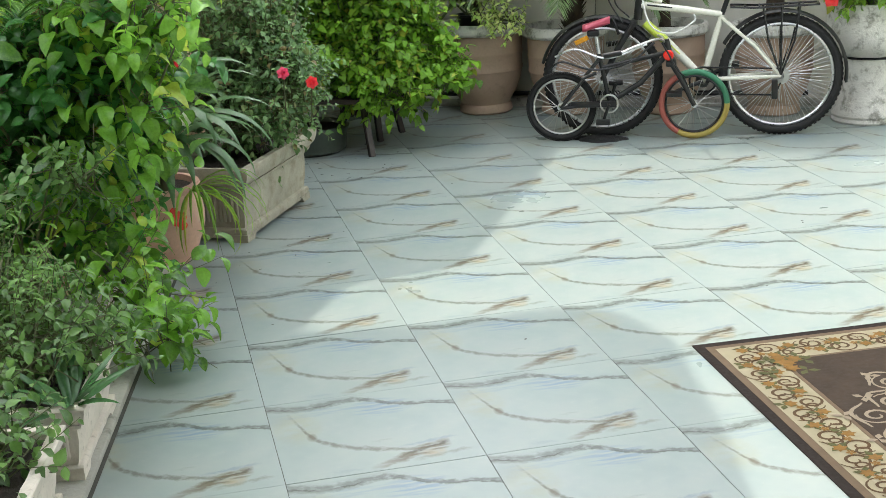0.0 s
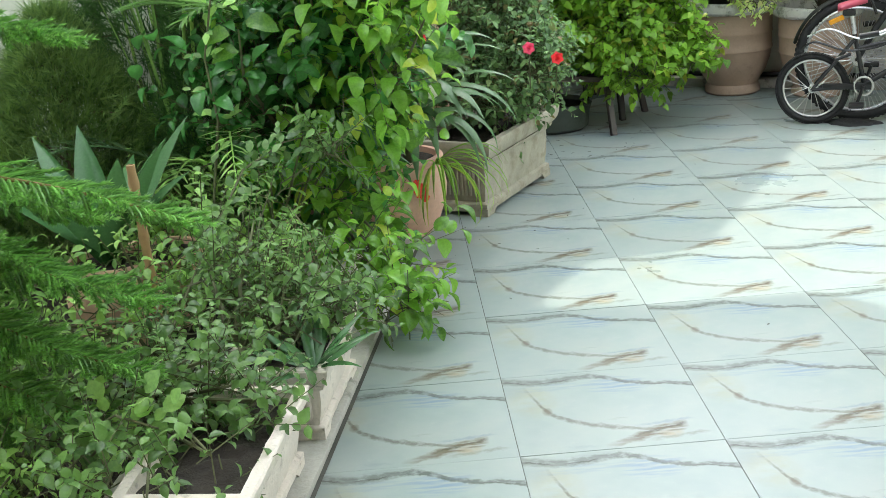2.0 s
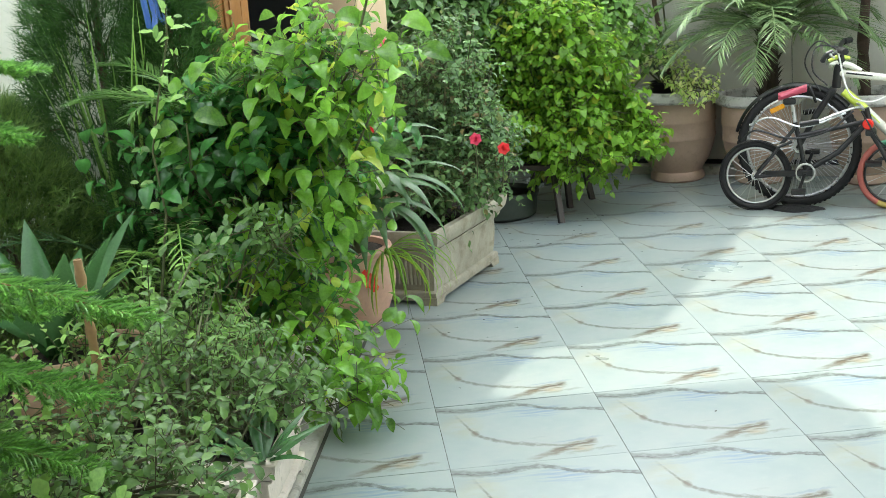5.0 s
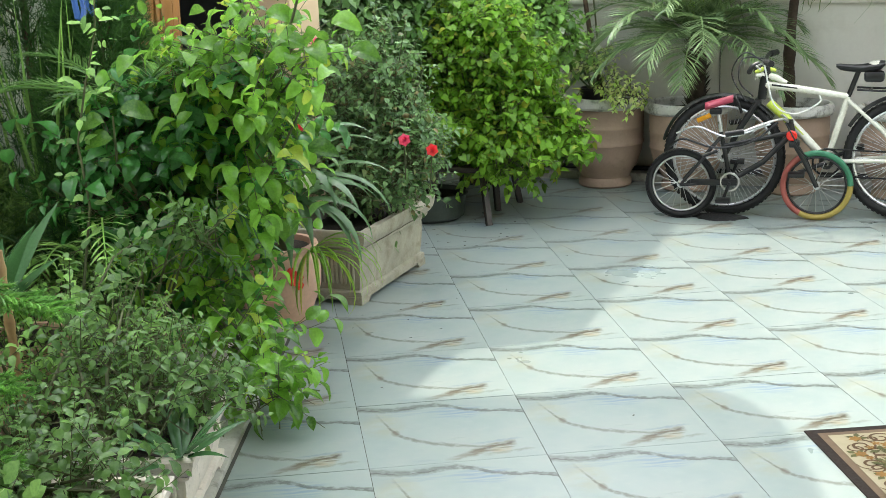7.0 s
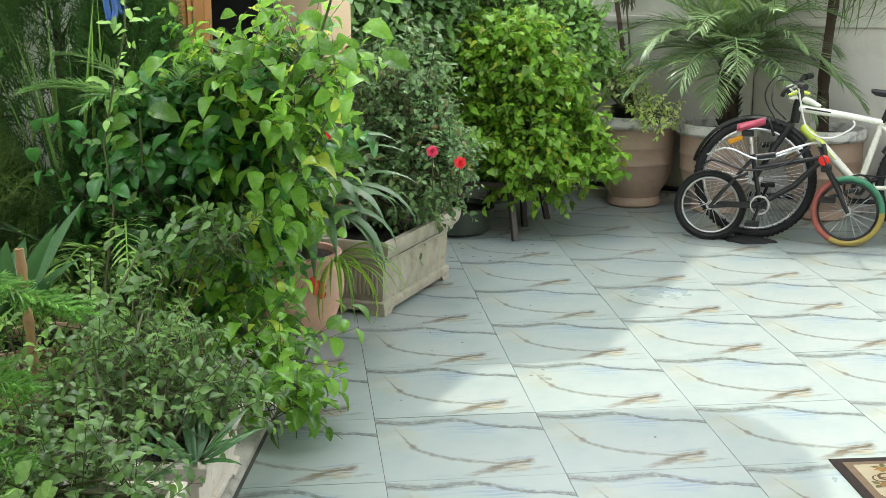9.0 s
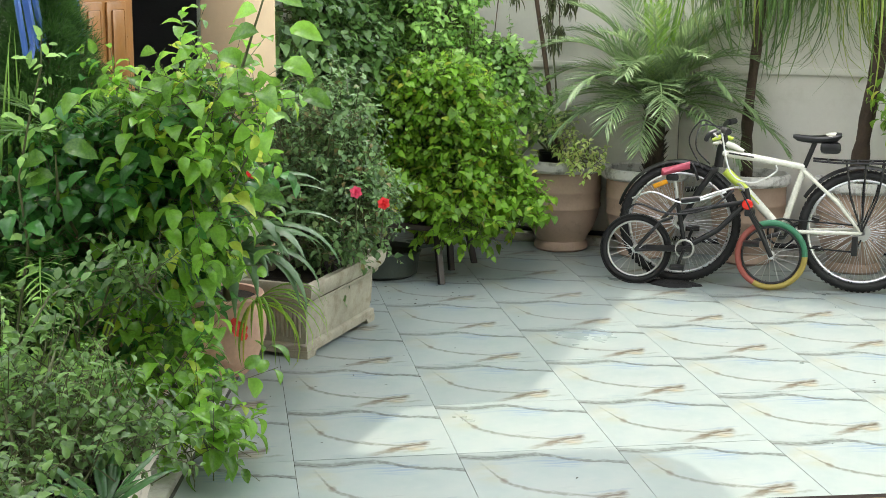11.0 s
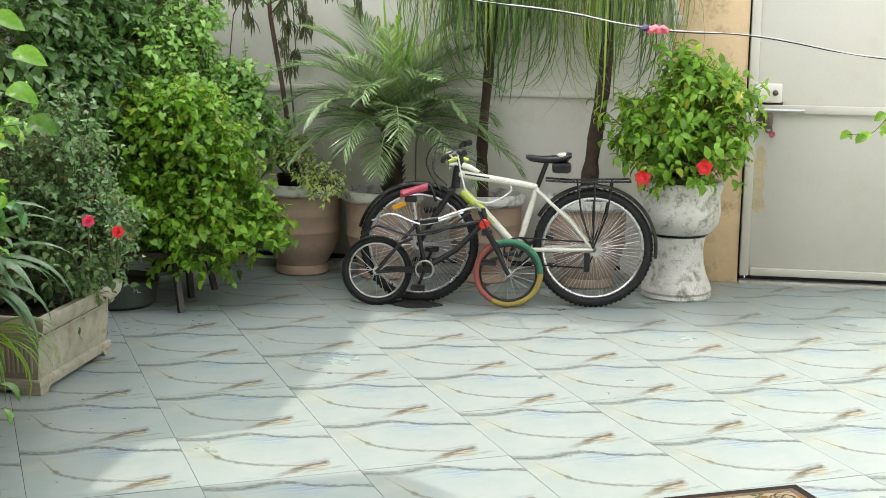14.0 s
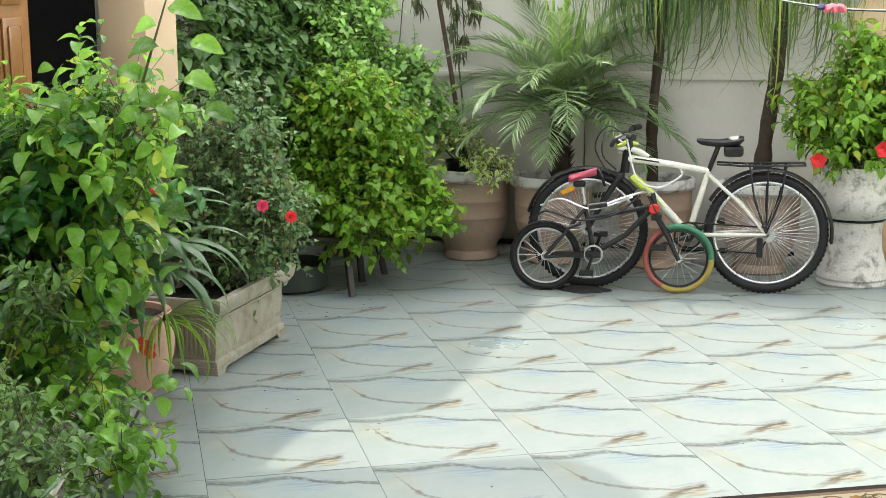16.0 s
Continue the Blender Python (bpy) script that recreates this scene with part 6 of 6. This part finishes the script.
# small-leaved shrubs in the near troughs
B = (-0.62, -0.55, 0.22)
shrub1 = thing("shrub", at(*B), "small-leaved shrub filling the trough", "shrub")
crown(shrub1, B, [(-0.82, -0.2, 0.44, 0.2, 0.2, 0.18, 311), (-0.58, -0.40, 0.34, 0.18, 0.18, 0.17, 427), (-0.66, -0.6, 0.24, 0.2, 0.2, 0.2, 336), (-0.85, -0.5, 0.35, 0.22, 0.2, 0.22, 298), (-0.50, -0.22, 0.36, 0.13, 0.18, 0.12, 220), (-0.43, -0.28, 0.31, 0.15, 0.2, 0.10, 298), (-0.50, -0.50, 0.33, 0.14, 0.12, 0.10, 168)], CURL, 0.041, 0.6, G_SMALL, 73, twig=0.14, droop=0.25, stems=4)
B = (-0.60, -1.05, 0.22)
shrub2 = thing("shrub", at(*B), "rounded-leaf rose shrub in the near trough", "shrub")
crown(shrub2, B, [(-0.72, -0.9, 0.24, 0.26, 0.2, 0.15, 272), (-0.50, -1.0, 0.22, 0.2, 0.2, 0.12, 155), (-0.85, -1.1, 0.2, 0.3, 0.25, 0.16, 220), (-0.40, -1.1, 0.28, 0.13, 0.2, 0.12, 142), (-0.50, -0.88, 0.30, 0.14, 0.16, 0.14, 168), (-0.3, -1.4, 0.25, 0.2, 0.2, 0.15, 142), (-0.32, -1.0, 0.30, 0.14, 0.14, 0.10, 194), (-0.52, -1.40, 0.27, 0.14, 0.2, 0.09, 200), (-0.66, -1.2, 0.30, 0.12, 0.15, 0.1, 160)], CURL, 0.042, 0.75, G_SMALL, 74, twig=0.13, droop=0.25, stems=4)
B = (-1.2, -0.25, 0.02)
shrub3 = thing("shrub", at(*B), "tangled low shrub in the planting bed", "shrub")
crown(shrub3, B, [(-1.28, -0.3, 0.30, 0.3, 0.25, 0.18, 388), (-1.1, 0.1, 0.35, 0.3, 0.25, 0.2, 544), (-1.5, 0.3, 0.3, 0.4, 0.3, 0.25, 544), (-1.15, -0.7, 0.2, 0.35, 0.3, 0.18, 285), (-1.5, -0.6, 0.25, 0.3, 0.3, 0.2, 388), (-0.95, -1.35, 0.16, 0.30, 0.22, 0.12, 420), (-0.72, -1.65, 0.14, 0.25, 0.2, 0.1, 260), (-1.2, -1.1, 0.2, 0.25, 0.2, 0.14, 300)], CURL, 0.045, 0.6, G_HEART, 75, twig=0.15, droop=0.25, stems=4)
def shoot(B, curve, count, size, seed, label, material, aspect=0.68, name="rose_shoot"):
    """A long thin stem with leaves in pairs; curve in the yard's axes."""
    ob = thing(name, at(*B), label, "shrub")
    c = np.array(curve, float) - np.array(B)
    part("stem", Shape().tube(c, np.linspace(0.006, 0.0025, len(c)), 6), TWIG, ob)
    rng = np.random.default_rng(seed)
    g = Shape()
    for i in range(count):
        q = (i + 0.5) / count * (len(c) - 1.01)
        k_ = int(q)
        p = c[k_] * (1 - q + k_) + c[k_ + 1] * (q - k_)
        d = unit(c[k_ + 1] - c[k_])
        s_ = unit(np.cross(d, rng.normal(size=3)))
        for sd in (-1, 1):
            out = unit(s_ * sd + d * 0.5 + np.array([0, 0, -0.25]) + rng.normal(size=3) * 0.2)
            for j in range(3):
                w = p + out * size * (0.35 + 0.55 * j)
                if w[2] + B[2] > 0.06:
                    g.stamp(*OVAL, [w], [unit(out + rng.normal(size=3) * 0.5)], [(0.1, -0.6, 0.8)], np.array([[size, size * aspect, size]]) * rng.uniform(0.7, 1.2))
    tagged(part("leaflet_mass", g, material, ob, smooth="leaf"), kind="stuff")


B = (-0.92, -0.78, 0.012)
shoot(B, [B, (-0.866, -0.6, 0.272), (-0.915, -0.3, 0.451), (-0.922, 0.0, 0.67), (-0.877, 0.2, 0.722), (-0.74, 0.3, 0.745)], 26, 0.042, 76, "long arching rose shoot with pale leaflets", G_SMALL)
B = (-1.16, 0.12, 0.012)
shoot(B, [B, (-1.2, 0.2, 0.5), (-1.212, 0.3, 0.766), (-1.239, 0.3, 1.0), (-1.187, 0.3, 1.206), (-1.122, 0.3, 1.406), (-1.10, 0.28, 1.52)], 13, 0.05, 77, "thin upright climbing shoot with paired leaves", G_HEART, 0.55)
B = (-0.62, -1.18, 0.2)
shoot(B, [B, (-0.58, -1.28, 0.32), (-0.50, -1.32, 0.37), (-0.38, -1.3, 0.34)], 7, 0.062, 78, "low shoot with large round leaves", G_HEART, 0.85)
cane = thing("bamboo_cane", at(-1.07, -0.35, 0.01), "brown bamboo support cane stuck in the bed", "cane")
rows = []
for i in range(26):
    q = i / 25
    rows.append((0.015 + (0.004 if i % 6 == 5 else 0.0), 0.76 * q))
rows = [(0.001, 0.0)] + rows + [(0.009, 0.762), (0.008, 0.74)]
part("cane", Shape().lathe(rows, 12, m=Matrix.Rotation(radians(-3.0), 4, "Y") @ Matrix.Rotation(radians(1), 4, "X")), BAMBOO, cane)


# Norfolk pine at the bed's near end
pine = thing("norfolk_pine", at(-1.5, -1.35, 0.0), "young Norfolk pine with drooping needled branches", "conifer")
part("trunk", Shape().tube([(0, 0, 0), (0.01, 0, 0.8), (0, 0, 1.9)], [0.03, 0.022, 0.008], 10), BARK, pine)


def pine_branch(root, start, end, seed, sag=0.07, side_len=0.20):
    rng = np.random.default_rng(seed)
    s, e = np.array(start), np.array(end)
    n = 60
    q = np.linspace(0, 1, n)
    pts = s + (e - s) * q[:, None] + np.array([0, 0, 1]) * (sag * np.sin(np.pi * q) + 0.02 * q * q)[:, None]
    ob = part("branch", Shape().tube(pts, np.linspace(0.009, 0.003, n), 6), plain("young_bark_%d" % seed, (0.22, 0.13, 0.05), 0.8), root)
    t = unit(e - s)
    across = unit(np.cross(t, (0, 0, 1)))
    g = Shape()

    def needles(a, b, count, ln):
        k = rng.random(count)
        w = a + (b - a) * k[:, None]
        d = unit(b - a)
        o = unit(rng.normal(size=(count, 3)))
        g.stamp(*NEEDLE, w, unit(d * 1.0 + o * 0.75), o, np.stack([np.full(count, ln), np.full(count, 0.0055), np.full(count, ln)], 1))

    for i in range(3, n - 1):
        f = 1 - 0.75 * (i / n) ** 2
        for sd in (-1, 1):
            d = unit(across * sd * 0.8 + t * 0.7 + np.array([0, 0, -0.08 + 0.20 * rng.normal()]))
            b = pts[i] + d * side_len * f * rng.uniform(0.7, 1.15)
            g.tube([pts[i], (pts[i] + b) / 2 + np.array([0, 0, 0.006]), b], [0.0045, 0.004, 0.003], 5)
            needles(pts[i], b, 120, 0.021)
        needles(pts[i], pts[i + 1], 16, 0.022)
    needles(pts[-2], pts[-1] + t * 0.05, 40, 0.022)
    tagged(part("needle_mass", g, G_NEEDLE, ob, smooth=False), kind="stuff")


for i, (end, z0) in enumerate((((-0.30, -1.15, 0.83), 0.96), ((-0.46, -1.15, 0.60), 0.70), ((-0.49, -1.18, 0.41), 0.47), ((-0.60, -1.15, 1.29), 1.27), ((-0.57, -1.12, 1.45), 1.46), ((-0.95, -1.0, 0.60), 0.72), ((-0.72, -1.02, 0.78), 0.86), ((-0.85, -1.3, 0.24), 0.32), ((-0.62, -1.3, 0.70), 0.80), ((-0.66, -1.3, 0.50), 0.58), ((-0.62, -1.32, 0.33), 0.40), ((-0.75, -1.42, 0.80), 0.92))):
    pine_branch(pine, (0, 0, z0), (end[0] + 1.5, end[1] + 1.35, end[2]), 300 + i)

# ---- rug of printed tile on the floor ----
RUG_DARK = plain("rug_dark_border", (0.012, 0.007, 0.005), 0.7, spread=0.3, broad=12, fine=80, bump=0.05)
RUG_TAN = plain("rug_tan_band", (0.10, 0.07, 0.045), 0.7, spread=0.25, broad=14, fine=80, bump=0.05)
RUG_CREAM = plain("rug_cream_band", (0.225, 0.20, 0.135), 0.7, spread=0.12, broad=14, fine=80, bump=0.05)
RUG_FIELD = plain("rug_brown_field", (0.032, 0.021, 0.014), 0.7, spread=0.3, broad=10, fine=60, bump=0.05)
RUG_SCROLL = plain("rug_brown_scroll", (0.060, 0.034, 0.015), 0.7, spread=0.3, broad=20)
RUG_GOLD = plain("rug_gold_flower", (0.15, 0.08, 0.02), 0.7, spread=0.3, broad=30)
RUG_GREEN = plain("rug_green_leaf", (0.06, 0.06, 0.022), 0.7, spread=0.3, broad=30)
RUG_PALE = plain("rug_pale_tracery", (0.19, 0.155, 0.115), 0.7, spread=0.2, broad=20)
RUG_RUST = plain("rug_rust_ring", (0.2, 0.075, 0.025), 0.4, spread=0.2, broad=20)
LX, LY = 1.18, 1.80
for m_ in (RUG_DARK, RUG_TAN, RUG_CREAM, RUG_FIELD, RUG_SCROLL, RUG_GOLD, RUG_GREEN, RUG_PALE, RUG_RUST):
    m_.node_tree.nodes["Principled BSDF"].inputs["Specular IOR Level"].default_value = 0.12
rug = thing("rug", pose(1.503 - 0.0349 * LY, 0.013 - 0.9994 * LY, 0.0008, 0, 0, -2.0), "brown and cream floral rug lying on the tiles", "rug")
for name, mat, inset, z in (("border", RUG_DARK, 0.0, 0.004), ("band", RUG_TAN, 0.035, 0.0048), ("band", RUG_CREAM, 0.062, 0.0056), ("band", RUG_TAN, 0.222, 0.0064), ("field", RUG_FIELD, 0.236, 0.0072)):
    part(name, Shape().box(inset, LX - inset, inset, LY - inset, 0.0, z), mat, rug, smooth=False)


def flat_line(shape, pts, width, z):
    pts = np.asarray(pts, float)
    t = np.gradient(pts, axis=0)
    t /= np.linalg.norm(t, axis=1)[:, None] + 1e-9
    nrm = np.stack([-t[:, 1], t[:, 0]], 1)
    k = len(pts)
    w = width * (0.35 + 0.65 * np.sin(np.pi * (np.arange(k) + 0.5) / k))[:, None] / 2
    a, b = pts + nrm * w, pts - nrm * w
    shape.add([(x, y, z) for x, y in a] + [(x, y, z) for x, y in b], [(i, i + k, i + k + 1, i + 1) for i in range(k - 1)])


def spiral(cx, cy, r, turns, a0, s=1):
    q = np.linspace(0, 1, 26)
    a = a0 + s * turns * 2 * np.pi * q
    rad = r * (1 - 0.82 * q)
    return np.stack([cx + rad * np.cos(a), cy + rad * np.sin(a)], 1)


def rosette(shape, cx, cy, r, petals, z, a0=0.0):
    for i in range(petals):
        a = a0 + 2 * math.pi * i / petals
        c, s = math.cos(a), math.sin(a)
        shape.add([(cx + c * x - s * y, cy + s * x + c * y, z) for x, y in ((0, 0), (r * 0.5, r * 0.3), (r, 0), (r * 0.5, -r * 0.3))], [(0, 3, 2, 1)])


rng = np.random.default_rng(88)
scroll, gold, green = Shape(), Shape(), Shape()
mid = 0.062 + 0.08
loop = [(x, mid, 1, 0) for x in np.arange(0.14, LX - 0.1, 0.085)] + [(x, LY - mid, 1, 0) for x in np.arange(0.14, LX - 0.1, 0.085)] + [(mid, y, 0, 1) for y in np.arange(0.20, LY - 0.18, 0.085)] + [(LX - mid, y, 0, 1) for y in np.arange(0.20, LY - 0.18, 0.085)]
for i, (x, y, dx, dy) in enumerate(loop):
    s = 1 if i % 2 else -1
    ox, oy = -dy * 0.028 * s, dx * 0.028 * s
    flat_line(scroll, spiral(x + ox, y + oy, 0.052, 1.5, rng.uniform(0, 6.28), s), 0.011, 0.0064)
    flat_line(scroll, spiral(x - ox + dx * 0.05, y - oy + dy * 0.05, 0.034, 1.3, rng.uniform(0, 6.28), -s), 0.009, 0.0065)
    rosette(gold, x - ox * 1.2, y - oy * 1.2, 0.026, 6, 0.0068, rng.uniform(0, 1))
    rosette(gold, x + ox * 0.6 + dx * 0.05, y + oy * 0.6 + dy * 0.05, 0.018, 5, 0.0069, rng.uniform(0, 1))
    rosette(green, x - ox * 1.2 + rng.normal() * 0.01, y - oy * 1.2 + rng.normal() * 0.01, 0.04, 4, 0.0066, rng.uniform(0, 6))
for cx, cy in ((0.25, 0.25), (0.25, LY - 0.25), (LX - 0.25, 0.25), (LX - 0.25, LY - 0.25)):
    for k in range(7):
        rosette(gold, cx + rng.normal() * 0.025, cy + rng.normal() * 0.025, 0.032, 6, 0.0082 + 0.0001 * k, rng.uniform(0, 1))
        rosette(green, cx + rng.normal() * 0.05, cy + rng.normal() * 0.05, 0.045, 3, 0.0078 + 0.0001 * k, rng.uniform(0, 6))
tagged(part("scrollwork", scroll, RUG_SCROLL, rug, smooth=False), kind="stuff")
tagged(part("flower_garland", gold, RUG_GOLD, rug, smooth=False), kind="stuff")
tagged(part("leaf_garland", green, RUG_GREEN, rug, smooth=False), kind="stuff")
trace, ring = Shape(), Shape()
cx, cy = LX / 2, LY / 2
for i in range(16):
    a = 2 * math.pi * i / 16
    ex, ey = 0.95, 1.30
    r0 = 0.265 + 0.05 * (i % 2)
    px_, py_ = cx + ex * r0 * math.cos(a), cy + ey * r0 * math.sin(a)
    flat_line(trace, spiral(px_, py_, 0.062, 1.6, a, 1 if i % 2 else -1), 0.013, 0.0080)
    flat_line(trace, spiral(cx + ex * (r0 - 0.045) * math.cos(a + 0.2), cy + ey * (r0 - 0.045) * math.sin(a + 0.2), 0.035, 1.3, a + 2, -1), 0.010, 0.0081)
    q = np.linspace(-0.21, 0.21, 10)
    flat_line(trace, np.stack([cx + ex * (r0 + 0.055 + 0.02 * np.cos(q * 14)) * np.cos(a + q), cy + ey * (r0 + 0.055 + 0.02 * np.cos(q * 14)) * np.sin(a + q)], 1), 0.014, 0.0079)
    rosette(trace, px_ + 0.1 * math.cos(a), py_ + 0.075 * math.sin(a), 0.04, 3, 0.0082, a)
for i in range(44):
    a = 2 * math.pi * i / 44
    rosette(ring, cx + 0.175 * math.cos(a), cy + 0.235 * math.sin(a), 0.022, 2, 0.0083, a + 0.9)
rosette(ring, cx, cy, 0.10, 8, 0.0083)
part("medallion", trace, RUG_PALE, rug, "pale scroll medallion", smooth=False)
part("medallion_ring", ring, RUG_RUST, rug, "rust orange medallion ring", smooth=False)

# ---- fallen leaves ----
rng = np.random.default_rng(90)
litter = Shape()
for i in range(70):
    if i < 34:
        u_, v_ = rng.uniform(-1.15, -0.55), rng.uniform(2.9, 3.7)
    elif i < 48:
        u_, v_ = rng.uniform(-0.75, -0.1), rng.uniform(1.2, 2.0)
    else:
        u_, v_ = rng.uniform(-0.9, 2.2), rng.uniform(0.5, 4.6)
    a = rng.uniform(0, 6.28)
    litter.stamp(*LITE, [(u_, v_, 0.004)], [(math.cos(a), math.sin(a), 0.02)], [(0, 0.1, 1)], np.array([[1, 0.45, 0.5]]) * rng.uniform(0.012, 0.035 if i < 34 else 0.02))
lit = tagged(part("leaf_litter", litter, DARK_WOOD, smooth=False, m=at(0, 0)), "dark fallen leaves scattered on the tiles", "litter", kind="stuff")

# ---- floor tiles ----
tile_mesh = Shape().box(-0.2988, 0.2988, -0.2988, 0.2988, -0.012, 0.0).mesh("tile", MARBLE, smooth=False)
for i in range(-3, 12):
    for j in range(-9, 10):
        x, y = i * 0.6 + 0.3, j * 0.6 + 0.3
        if x * 0.473 + y * 0.881 < 5.4 and x * 0.881 - y * 0.473 > -1.9:
            part("tile", tile_mesh, MARBLE, floor, m=pose(x, y, random.uniform(-0.0006, 0.0006)))
